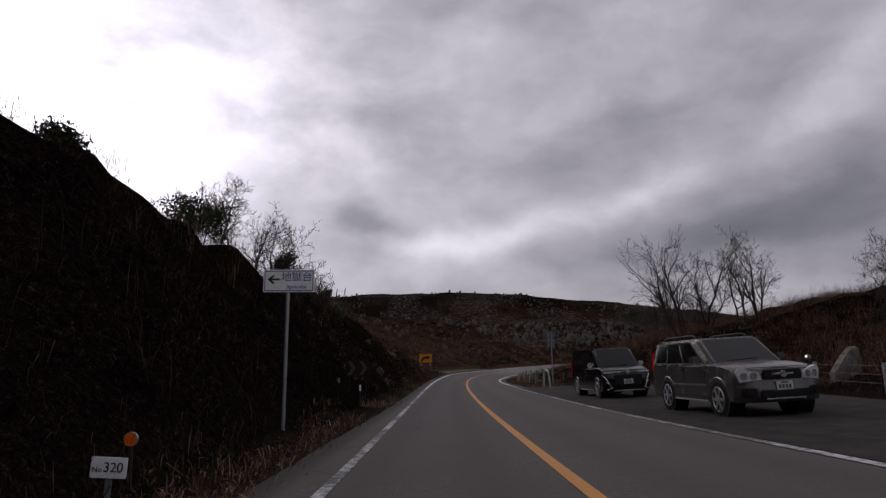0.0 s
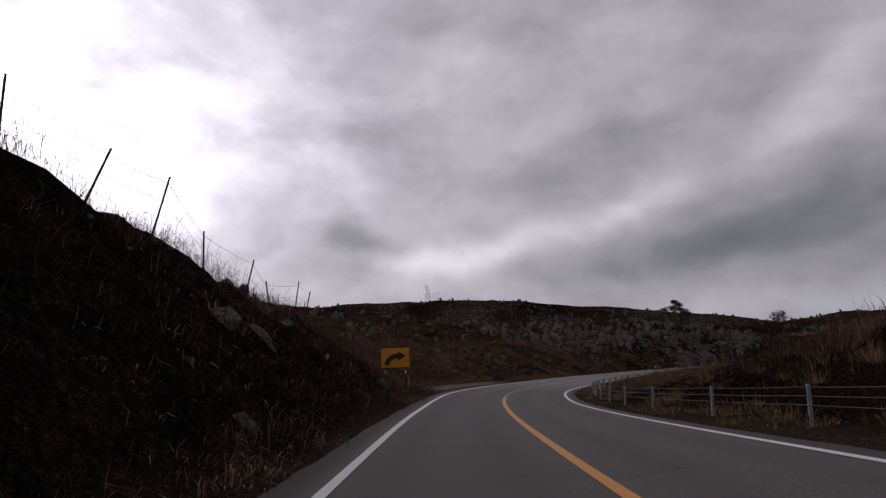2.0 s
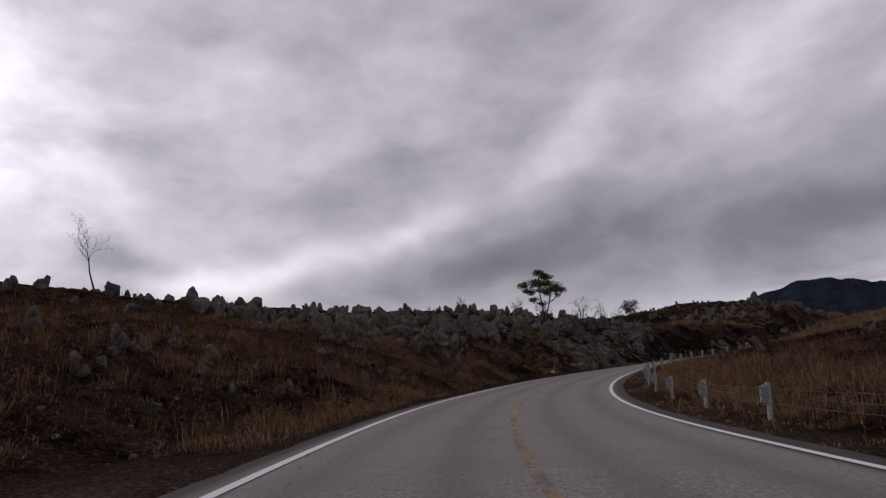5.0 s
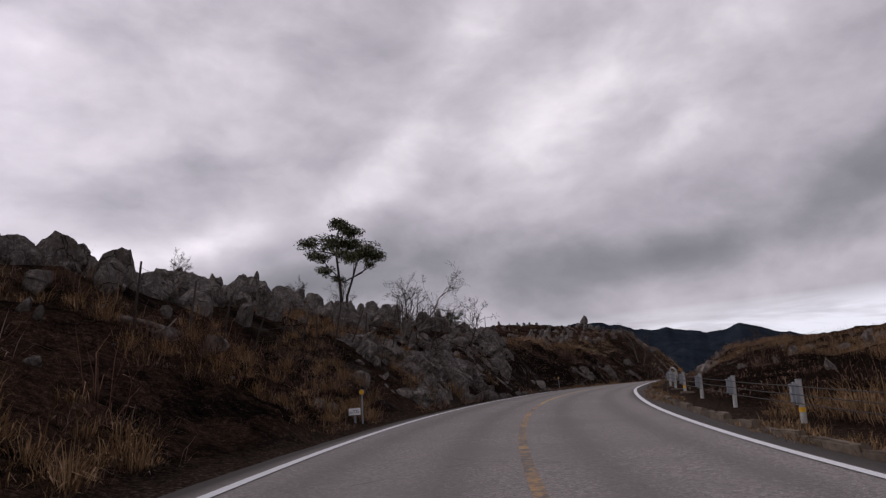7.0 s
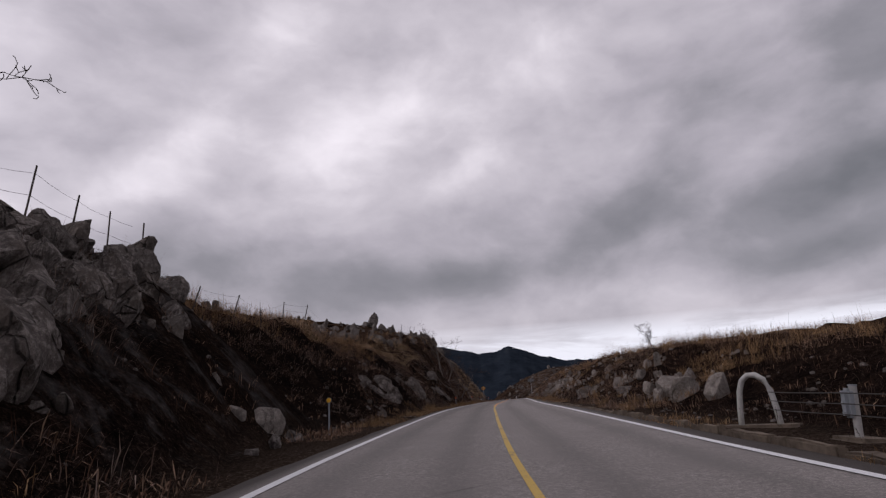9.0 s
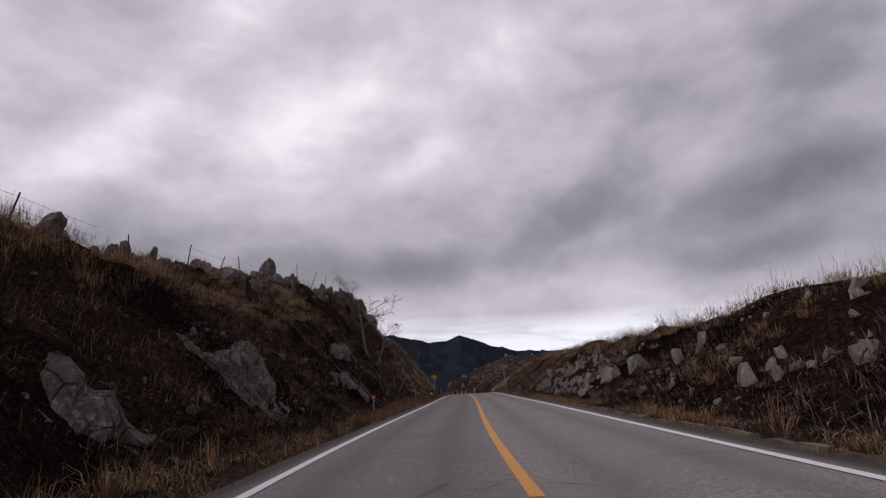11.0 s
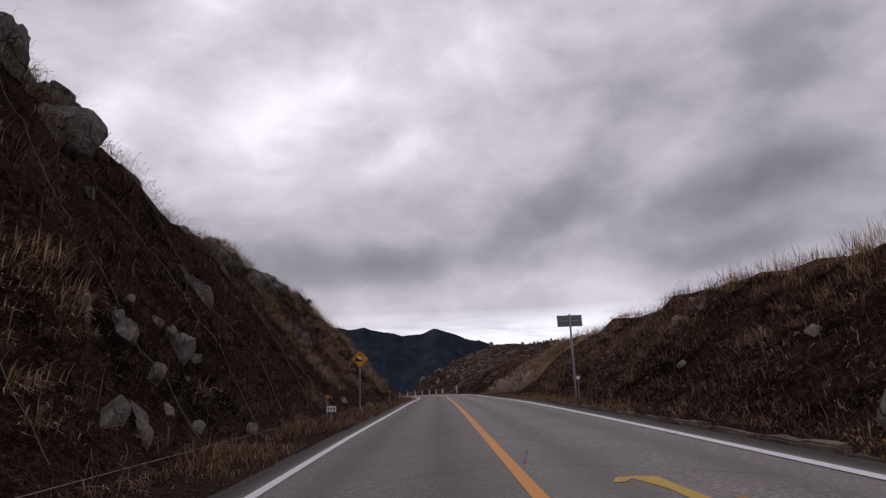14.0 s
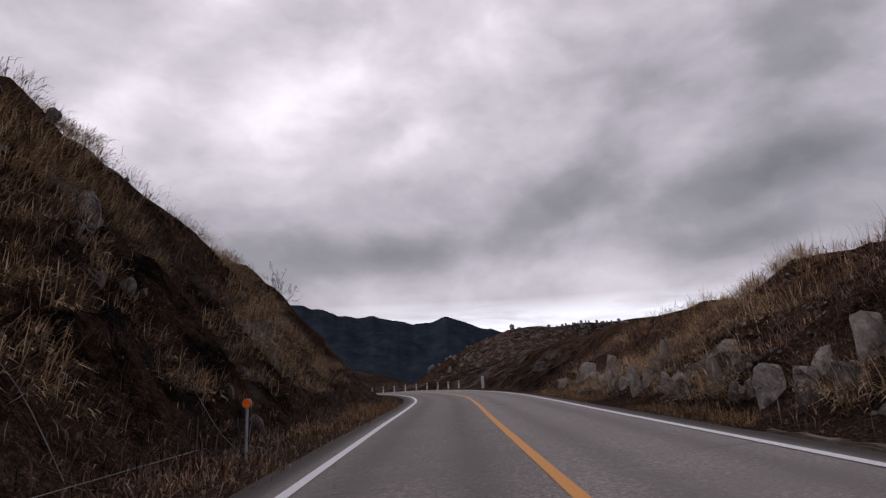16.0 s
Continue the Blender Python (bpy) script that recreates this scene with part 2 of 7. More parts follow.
def mat_ground(k, b):
    p = where(k)
    tag = k.n("ShaderNodeVertexColor")
    tag.layer_name = "cover"
    sep = k.n("ShaderNodeSeparateColor")
    k.put(sep.inputs[0], tag.outputs[0])
    n1 = k.noise(p, 0.10, 5.0, 0.6)
    n2 = k.noise(p, 0.9, 6.0, 0.65)
    n3 = k.noise(p, 7.0, 5.0, 0.7)
    n5 = k.noise(p, 28.0, 3.0, 0.7)
    n3 = k.math("ADD", k.math("MULTIPLY", n3, 0.62), k.math("MULTIPLY", n5, 0.38))
    n4 = k.noise(k.mapping(p, scale=(6, 6, 1.2)), 2.2, 4.0, 0.7)
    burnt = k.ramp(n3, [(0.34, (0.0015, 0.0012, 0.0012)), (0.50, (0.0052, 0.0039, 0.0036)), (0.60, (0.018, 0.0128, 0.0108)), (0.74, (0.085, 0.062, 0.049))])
    straw = k.ramp(n4, [(0.28, (0.022, 0.013, 0.008)), (0.52, (0.075, 0.046, 0.025)), (0.75, (0.18, 0.125, 0.07))])
    heath = k.ramp(n3, [(0.30, (0.006, 0.0042, 0.0036)), (0.46, (0.036, 0.021, 0.016)), (0.575, (0.125, 0.074, 0.054)), (0.74, (0.30, 0.205, 0.155))])
    cov = k.math("ADD", k.math("MULTIPLY", n1, 0.5), k.math("MULTIPLY", n2, 0.5))
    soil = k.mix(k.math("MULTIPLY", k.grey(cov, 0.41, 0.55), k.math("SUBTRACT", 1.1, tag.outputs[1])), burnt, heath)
    soil = k.mix(k.math("MULTIPLY", k.grey(n2, 0.42, 0.62), sep.outputs[0]), soil, straw)
    # bare grey limestone on the cuts
    rock = k.ramp(k.noise(p, 2.6, 8.0, 0.72, 0.4), [(0.30, (0.03, 0.027, 0.026)), (0.5, (0.13, 0.122, 0.118)), (0.72, (0.32, 0.31, 0.30))])
    soil = k.mix(k.math("MULTIPLY", k.grey(k.noise(k.mapping(p, scale=(1, 1, 0.7)), 0.55, 6.0, 0.68, 0.5), 0.50, 0.60), sep.outputs[1]), soil, rock)
    # gravel and litter beside the road
    grit = k.ramp(k.noise(p, 14.0, 4.0, 0.75), [(0.30, (0.012, 0.0085, 0.007)), (0.52, (0.058, 0.042, 0.032)), (0.72, (0.20, 0.155, 0.118))])
    soil = k.mix(k.math("MINIMUM", sep.outputs[2], 1.0), soil, grit)
    # pale gravel of the lay-by
    gravel = k.ramp(k.noise(p, 22.0, 4.0, 0.8), [(0.30, (0.035, 0.027, 0.021)), (0.48, (0.22, 0.178, 0.14)), (0.66, (0.52, 0.45, 0.37))])
    bare = k.math("SUBTRACT", k.math("MAXIMUM", sep.outputs[2], 1.0), 1.0)
    soil = k.mix(k.math("MULTIPLY", bare, k.grey(k.math("ADD", k.math("MULTIPLY", n2, 0.6), k.math("MULTIPLY", n3, 0.4)), 0.34, 0.50)), soil, gravel)
    k.put(b.inputs["Base Color"], soil)
    b.inputs["Roughness"].default_value = 0.95
    b.inputs["Specular IOR Level"].default_value = 0.0
    return k.math("ADD", n3, k.math("MULTIPLY", n2, 2.0)), 0.9, 0.18


ASPHALT = material("asphalt", mat_asphalt)
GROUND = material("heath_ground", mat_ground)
WHITE_LINE = material("white_line", paint((0.80, 0.80, 0.80), 0.60, 0.72))
WORN_WHITE = material("worn_white_line", paint((0.66, 0.66, 0.66), 0.42, 0.53))
ORANGE_LINE = material("orange_line", paint((0.72, 0.30, 0.035), 0.58, 0.70))
YELLOW_LINE = material("yellow_line", paint((0.58, 0.37, 0.04), 0.54, 0.64))
FADED_ORANGE = material("faded_orange_line", paint((0.50, 0.27, 0.07), 0.40, 0.56))


def plain(name, colour, rough=0.6, metal=0.0, vary=0.3, scale=20.0, spec=0.5, relief=True):
    def build(k, b):
        p = k.n("ShaderNodeTexCoord").outputs["Object"]
        n = k.noise(p, scale, 5.0, 0.65)
        m = k.noise(p, scale * 0.12, 4.0, 0.6)
        col = k.mix(k.grey(k.math("ADD", k.math("MULTIPLY", n, 0.5), k.math("MULTIPLY", m, 0.5)), 0.35, 0.68), tuple(c * (1 - vary) for c in colour), tuple(min(1, c * (1 + vary * 0.6)) for c in colour))
        k.put(b.inputs["Base Color"], col)
        k.put(b.inputs["Roughness"], k.grey(n, 0.3, 0.7, max(0.02, rough - 0.08), min(1, rough + 0.1)))
        b.inputs["Metallic"].default_value = metal
        b.inputs["Specular IOR Level"].default_value = spec
        return (n, 0.25, 0.01) if relief else None
    return material(name, build)


# ---- the road's line ----
ROAD_X = [1.4, 1.39, 1.38, 1.37, 1.36, 1.34, 1.34, 1.36, 1.4, 1.47, 1.6, 1.85, 2.32, 3.17, 4.58, 6.68, 9.52, 13.04, 17.25, 22.22, 27.98, 34.48, 41.61, 49.3, 57.5, 66.1, 74.91, 83.78, 92.65, 101.6, 110.63, 119.73, 128.82, 137.89, 146.94, 155.98, 165.03, 174.07, 183.1, 192.13, 201.2, 210.22, 218.83, 226.55, 233.09, 238.26, 241.97, 244.11, 244.62, 243.5, 240.76, 236.49, 230.8, 223.83]
ROAD_Y = [-60.0, -50.0, -40.0, -30.0, -20.0, -10.0, 0.0, 10.01, 20.01, 29.99, 39.96, 49.93, 59.88, 69.78, 79.6, 89.29, 98.81, 108.1, 117.11, 125.72, 133.82, 141.35, 148.28, 154.56, 160.17, 165.19, 169.9, 174.51, 179.09, 183.53, 187.78, 191.94, 196.11, 200.34, 204.61, 208.88, 213.14, 217.41, 221.69, 225.96, 230.2, 234.69, 240.02, 246.61, 254.42, 263.2, 272.67, 282.62, 292.78, 302.89, 312.69, 321.93, 330.35, 337.74]
ROAD_Z = [0.793, 0.673, 0.553, 0.433, 0.314, 0.191, 0.064, -0.049, -0.113, -0.109, -0.049, 0.052, 0.188, 0.353, 0.536, 0.727, 0.934, 1.175, 1.466, 1.811, 2.196, 2.602, 3.007, 3.389, 3.74, 4.068, 4.374, 4.647, 4.883, 5.094, 5.285, 5.457, 5.623, 5.797, 5.973, 6.132, 6.256, 6.338, 6.392, 6.436, 6.479, 6.526, 6.591, 6.662, 6.619, 6.323, 5.834, 5.307, 4.802, 4.308, 3.81, 3.309, 2.809, 2.309]

ROAD_S = np.arange(len(ROAD_X)) * 10.0 - 60.0
BANK_S = [-60, 6, 16, 26, 36, 46, 57, 67, 77, 124, 138, 149, 169, 189, 202, 241, 263, 272, 304, 318, 380, 470]
BANK_D = [-3, -3, -2.4, -2.8, -2.5, -1.75, 0.75, 2.5, 3.75, 4, 2.75, 2.25, 0.1, 0.1, -0.6, -1.4, -1, -1.25, -2.25, -1.5, -1, -1]
LANE_S = [-60, 57, 67, 77, 124, 149, 189, 202, 241, 254, 263, 272, 291, 304, 319, 470]
LANE_W = [3.0, 2.97, 2.98, 3.28, 3.47, 3.35, 3.22, 3.18, 3.07, 3.05, 2.99, 2.96, 2.94, 2.92, 2.97, 3.0]
WIDER_S = [-60, 88, 108, 126, 150, 172, 190, 202, 470]
WIDER_M = [0, 0, 0.45, 0.1, 0.1, 0.5, 0.15, 0, 0]  # the inside of the bend is widened
STEP = 0.75
ss = np.arange(-60, 465, STEP)


def spline(s, xs, ys):
    """Catmull-Rom through evenly spaced values."""
    ys = np.asarray(ys, float)
    u = np.clip((s - xs[0]) / (xs[1] - xs[0]), 0, len(ys) - 1 - 1e-6)
    i = u.astype(int)
    f = u - i
    g = lambda j: ys[np.clip(i + j, 0, len(ys) - 1)]
    a, b, c, d = g(-1), g(0), g(1), g(2)
    return 0.5 * (2 * b + (c - a) * f + (2 * a - 5 * b + 4 * c - d) * f ** 2 + (3 * b - a - 3 * c + d) * f ** 3)


def smooth_interp(s, xs, ys):
    """Piecewise linear, eased over some metres."""
    return sum(np.interp(s + o, xs, ys) for o in (-4, -2, 0, 2, 4)) / 5


rx, ry, rz = (spline(ss, ROAD_S, v) for v in (ROAD_X, ROAD_Y, ROAD_Z))
tx, ty = np.gradient(rx), np.gradient(ry)
tl = np.hypot(tx, ty)
tx, ty = tx / tl, ty / tl
nx, ny = ty, -tx  # to the right
bank = np.tan(np.radians(smooth_interp(ss, BANK_S, BANK_D)))
half = smooth_interp(ss, LANE_S, LANE_W)


def road_at(s, v, lift=0.0):
    """World place at s metres along the road and v metres right of its middle, on the road's plane."""
    s = np.asarray(s, float)
    g = lambda a: np.interp(s, ss, a)
    return np.stack([g(rx) + g(nx) * v, g(ry) + g(ny) * v, g(rz) - g(bank) * v + lift], -1)


def heading(s):
    """Degrees by which the road's way is turned at s, as pose() takes them."""
    return math.degrees(math.atan2(-float(np.interp(s, ss, tx)), float(np.interp(s, ss, ty))))


def to_road(x, y):
    """s, v of places in plan."""
    x, y = np.atleast_1d(x).astype(float), np.atleast_1d(y).astype(float)
    s, v = np.empty(len(x)), np.empty(len(x))
    for a in range(0, len(x), 20000):
        c = slice(a, a + 20000)
        d = (x[c, None] - rx[None]) ** 2 + (y[c, None] - ry[None]) ** 2
        i = d.argmin(1)
        dx, dy = x[c] - rx[i], y[c] - ry[i]
        s[c] = ss[i] + np.clip(dx * tx[i] + dy * ty[i], -STEP, STEP)
        v[c] = dx * nx[i] + dy * ny[i]
        far = np.sqrt(d.min(1))
        v[c] = np.where(np.abs(v[c]) < far * 0.999, np.sign(v[c] + 1e-9) * far, v[c])
    return s, v


def lattice(ix, iy, seed):
    h = (ix * 374761393 + iy * 668265263 + seed * 974634777) & 0x7FFFFFFF
    h = ((h ^ (h >> 13)) * 1274126177) & 0x7FFFFFFF
    return ((h ^ (h >> 16)) & 0xFFFF) / 65535.0


def vnoise(x, y, seed=0):
    ix, iy = np.floor(x).astype(np.int64), np.floor(y).astype(np.int64)
    fx, fy = x - ix, y - iy
    fx, fy = fx * fx * (3 - 2 * fx), fy * fy * (3 - 2 * fy)
    a, b = lattice(ix, iy, seed), lattice(ix + 1, iy, seed)
    c, d = lattice(ix, iy + 1, seed), lattice(ix + 1, iy + 1, seed)
    return (a + (b - a) * fx) * (1 - fy) + (c + (d - c) * fx) * fy


def fbm(x, y, seed=0, octaves=4, gain=0.5):
    out, amp, tot = 0.0, 1.0, 0.0
    for o in range(octaves):
        out = out + amp * vnoise(x * 2 ** o + 17.3 * o, y * 2 ** o - 9.1 * o, seed + o)
        tot += amp
        amp *= gain
    return out / tot - 0.5


# cross section: flat verge, width and height of the cut, and the fall of the land behind it
LEFT_S = [-60, 0, 20, 34, 45, 56, 66, 74, 82, 100, 112, 130, 150, 165, 176, 190, 200, 210, 232, 256, 268, 276, 292, 300, 306, 330, 345, 360, 380, 400, 470]
LEFT_VERGE = [1.1, 1.1, 1.0, 1.0, .9, .8, .8, 1.2, 5, 5, 2.5, 1, .7, .6, .8, .8, 3, 1.6, 1.3, 1.8, 2.1, 2.2, 2.2, 2.2, 2.2, 2.1, 2.0, 1.6, 1.2, 1, 1]
LEFT_RUN = [6, 5.5, 5.5, 5.5, 5.5, 5.5, 5, 5, 8, 10, 10, 10, 8, 7, 6.5, 7, 5.5, 6.5, 7.9, 8.6, 7.9, 7.5, 7.3, 7, 7, 6.6, 6.7, 6.6, 6, 6, 8]
LEFT_TOP = [7.6, 8.2, 6.4, 5.9, 6.7, 4.9, 3.9, 3.2, 3.2, 3.5, 3.2, 3.6, 3.9, 4.4, 4.6, 5.3, 5.5, 5.3, 6.2, 7.6, 8.9, 10.5, 11.4, 9.7, 9.2, 9.1, 7.8, 7.2, 3, -.5, -2]
LEFT_FALL = [.15, .15, .12, .11, .1, .08, .1, .14, .26, .31, .31, .30, .29, .27, .3, .3, .25, .2, .2, .2, .2, .2, .2, .15, .12, .1, .05, 0, -.05, -.1, -.1]
RIGHT_S = [-60, 0, 35, 44, 60, 75, 90, 130, 160, 190, 203, 225, 240, 260, 280, 320, 334, 362, 380, 400, 470]
RIGHT_VERGE = [9, 9, 8, 2.8, 2.5, 2, 1.5, 1.5, 1.8, 2.5, 2.2, 1.2, 1, 1, 1, 1, 1, 1.2, 1.5, 2, 2]
RIGHT_RUN = [8, 8, 8, 10, 10, 10, 10, 10, 10, 8, 5, 5, 5, 5.2, 5.5, 5.5, 6, 6, 8, 10, 10]
RIGHT_TOP = [1, 1.2, 1.5, 3.3, 3.8, 2.5, .8, .9, .8, 1.2, 1.7, 2.9, 3.2, 3.2, 3.8, 3.9, 3.7, 3.8, 2.4, 0, 0]
RIGHT_FALL = [.06, .08, .15, .2, .2, .12, .08, .08, .08, .08, .07, .06, .02, .02, .02, .02, .02, .02, .02, 0, 0]
SHOULDER = 0.6


def hills(x, y):
    """The land away from the road."""
    bump = lambda cx, cy, rx_, ry_, rot, h: h * np.exp(-((((x - cx) * math.cos(rot) + (y - cy) * math.sin(rot)) / rx_) ** 2 + (((y - cy) * math.cos(rot) - (x - cx) * math.sin(rot)) / ry_) ** 2))
    drop = np.clip((x - 230) / 130, 0, 1)
    z = 6 - 24 * drop * drop * (3 - 2 * drop) + 5 * fbm(x / 140, y / 140, 5, 4) + 1.2 * fbm(x / 25, y / 25, 8, 3)
    z = z + bump(35, 430, 190, 85, -0.08, 40) + bump(250, 440, 110, 90, 0, 12) + bump(-160, 420, 150, 100, 0, 22)
    z = z + bump(650, 185, 140, 125, 0, 72) + bump(505, 285, 95, 70, 0, 38) + bump(-45, 150, 60, 90, 0, 7) + bump(640, 590, 170, 130, 0, 44) + bump(37, 60, 12, 15, 0, 3.2) + (1 + 0.16 * fbm(x / 17, y / 17, 78, 4)) * (bump(366, 288, 51, 42, 0, 32) + bump(408, 240, 42, 36, 0, 26)) + bump(125, 255, 70, 40, 0.45, 12)
    return z + bump(-120, 60, 80, 120, 0, 12) + 10 * bump(35, 430, 160, 70, 0, 1) * fbm(x / 40, y / 40, 77, 4)


def land(x, y):
    """Height of the ground, and its cover: straw, rock and grit."""
    s, v = to_road(x, y)
    g = lambda a: np.interp(s, ss, a)
    left = v < 0
    base, bk, hw = g(rz), g(bank), g(half) + SHOULDER + np.where(left, 0, smooth_interp(s, WIDER_S, WIDER_M))
    d = np.abs(v) - hw
    wob = 1 + 0.5 * fbm(s / 9, np.sign(v) * 3, 21, 3)
    col = lambda lt, rt: np.where(left, smooth_interp(s, LEFT_S, lt), smooth_interp(s, RIGHT_S, rt))
    verge, run, top, fall = col(LEFT_VERGE, RIGHT_VERGE), col(LEFT_RUN, RIGHT_RUN), col(LEFT_TOP, RIGHT_TOP), col(LEFT_FALL, RIGHT_FALL)
    q = np.clip((d - verge * wob) / run, 0, 1.6)
    rise = np.where(q < 1, q * 1.06 - 0.06 * q ** 3, 1.0)
    cliff = left * np.interp(s, [158, 168, 200, 208], [0, 1, 1, 0])
    rise = rise + cliff * 0.45 * np.clip(q, 0, 1) * (1 - np.clip(q, 0, 1))
    rough = np.clip((d - verge * 0.75) / 1.6, 0, 1)
    rocky = np.clip(top / 5.0, 0.15, 1.2) * (1 - 0.65 * cliff)
    beyond = np.clip(d - verge - run, 0, 26)
    z = top * rise + fall * beyond
    z = z + rough * rocky * (1.9 * fbm(x / 3.2, y / 3.2, 31, 4, 0.6) + 0.9 * (0.15 - np.abs(fbm(x / 1.6, y / 1.6, 33, 2))))
    z = z + rough * 0.55 * fbm(x / 1.4, y / 1.4, 35, 2)
    # rills and ribs that run down the cuttings
    steepness = np.where(left, 1.0, 0.4) * np.clip(top / 6.0, 0, 1) * np.clip(1.25 - np.abs(q - 0.5) * 1.6, 0, 1)
    z = z + rough * steepness * (1.5 * fbm(s / 2.4 + 0.8 * q, q * 0.9 + np.sign(v) * 40, 36, 3, 0.55) - 0.7 * np.abs(fbm(s / 4.5, q * 1.6, 37, 2)))
    edge = np.clip(d / 0.5, 0, 1)
    plane = base - bk * np.clip(v, -12, 12) - 0.07
    near = plane + edge * (0.05 + z)
    t = np.clip((np.abs(v) - 26) / 50, 0, 1)
    t = t * t * (3 - 2 * t)
    z = near * (1 - t) + hills(x, y) * t
    grit = np.clip(1.15 - d / np.maximum(verge, 0.9), 0, 1) * (np.abs(v) < 16)
    lay_by = left * np.interp(s, [78, 84, 104, 112], [0, 1, 1, 0]) * np.interp(d, [0.3, 0.9, 2.6, 4.4], [0, 1, 1, 0])
    steep = 0.25 * left * np.interp(s, [160, 170, 200, 206], [0, 1, 1, 0]) * ((q > 0.02) & (q < 0.8))
    straw = np.clip(0.35 + 0.5 * (q > 0.85) + 0.9 * fbm(x / 14, y / 14, 44, 3), 0, 1)
    # burnt ground; full on the first cutting, whose shade is in the colour too
    scorch_shade = np.where(left, smooth_interp(s, [0, 40, 70, 85, 150, 170, 200, 222, 245, 270, 300, 320], [1, 1, .8, .35, .5, .8, 1, .95, .72, .6, .5, .38]), np.interp(s, [40, 95, 115, 150, 170, 245, 290, 330], [.95, .95, .8, .8, 1, .85, .75, .5]))
    away = np.clip((np.hypot(x - 60, y - 120) - 150) / 80, 0, 1)
    scorch_shade = scorch_shade * (1 - away) + away * np.clip(0.75 + 1.6 * fbm(x / 45, y / 45, 46, 3), 0, 1)
    steep = steep + away * 0.55 * (fbm(x / 22, y / 22, 47, 3) > -0.02)
    return z, np.stack([straw * (1.1 - scorch_shade), steep, grit * 0.9 + lay_by, scorch_shade], -1)


def ground_at(x, y):
    return float(land(np.array([x]), np.array([y]))[0][0])


def spot(s, v):
    """A place on the ground at s, v."""
    p = road_at(s, v)
    return Vector((p[0], p[1], ground_at(p[0], p[1])))


def mesh_object(name, verts, faces, mat, parent=None, smooth=False):
    me = bpy.data.meshes.new(name)
    me.from_pydata([tuple(v) for v in np.asarray(verts, float)], [], [tuple(int(i) for i in f) for f in faces])
    if mat:
        me.materials.append(mat)
    if smooth:
        me.polygons.foreach_set("use_smooth", [True] * len(me.polygons))
    ob = new(name, me)
    if parent:
        ob.parent = parent
    return ob


def grid_mesh(name, verts, rows, cols, mat):
    """A sheet of quads from rows x cols places."""
    i = np.arange(rows * cols).reshape(rows, cols)
    f = np.stack([i[:-1, :-1], i[:-1, 1:], i[1:, 1:], i[1:, :-1]], -1).reshape(-1, 4)
    me = bpy.data.meshes.new(name)
    me.vertices.add(len(verts))
    me.vertices.foreach_set("co", np.asarray(verts, np.float32).ravel())
    me.loops.add(f.size)
    me.loops.foreach_set("vertex_index", f.astype(np.int32).ravel())
    me.polygons.add(len(f))
    me.polygons.foreach_set("loop_start", np.arange(0, f.size, 4, dtype=np.int32))
    me.polygons.foreach_set("loop_total", np.full(len(f), 4, np.int32))
    me.polygons.foreach_set("use_smooth", np.ones(len(f), bool))
    me.update()
    me.validate()
    me.materials.append(mat)
    return new(name, me)


def paint_points(ob, layer, rgba):
    a = ob.data.color_attributes.new(layer, "FLOAT_COLOR", "POINT")
    a.data.foreach_set("color", np.asarray(rgba, np.float32).ravel())


def build_ground():
    fine_x = np.arange(-22, 208, 0.85)
    fine_y = np.arange(-10, 248, 0.85)
    grow = lambda a: np.cumsum(np.minimum(0.7 * 1.09 ** np.arange(a), 60))
    mid_x, mid_y = np.arange(fine_x[-1] + 2.2, 425, 2.2), np.arange(fine_y[-1] + 2.2, 335, 2.2)
    xs = np.concatenate([fine_x[0] - grow(80)[::-1], fine_x, mid_x, mid_x[-1] + 3.2 * grow(75)])
    ys = np.concatenate([fine_y[0] - grow(70)[::-1], fine_y, mid_y, mid_y[-1] + 3.2 * grow(75)])
    X, Y = np.meshgrid(xs, ys)
    z, cover = land(X.ravel(), Y.ravel())
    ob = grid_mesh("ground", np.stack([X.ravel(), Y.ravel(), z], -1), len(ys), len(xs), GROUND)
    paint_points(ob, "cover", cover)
    return tagged(ob, "burnt dark heath ground with dry grass and grey limestone", "ground", kind="structure")


def ribbon(name, s0, s1, v_lo, v_hi, lift, mat, step=0.75, across=2):
    """A strip along the road between two offsets (numbers or functions of s)."""
    s = np.arange(s0, s1 + 1e-6, step)
    lo = v_lo(s) if callable(v_lo) else np.full(len(s), v_lo)
    hi = v_hi(s) if callable(v_hi) else np.full(len(s), v_hi)
    rows = [road_at(s, lo + (hi - lo) * j / (across - 1), lift) for j in range(across)]
    return grid_mesh(name, np.stack(rows, 1).reshape(-1, 3), len(s), across, mat)


def lane(s):
    return np.interp(s, ss, half)


def lane_right(s):
    return lane(s) + smooth_interp(s, WIDER_S, WIDER_M)


def lane_left(s):
    """The near edge line swings in a little on the first stretch."""
    return lane(s) - np.interp(s, [-60, 6, 26, 46, 75, 290, 320], [0.4, 0.38, 0.2, 0.1, 0.0, 0.0, 0.1])


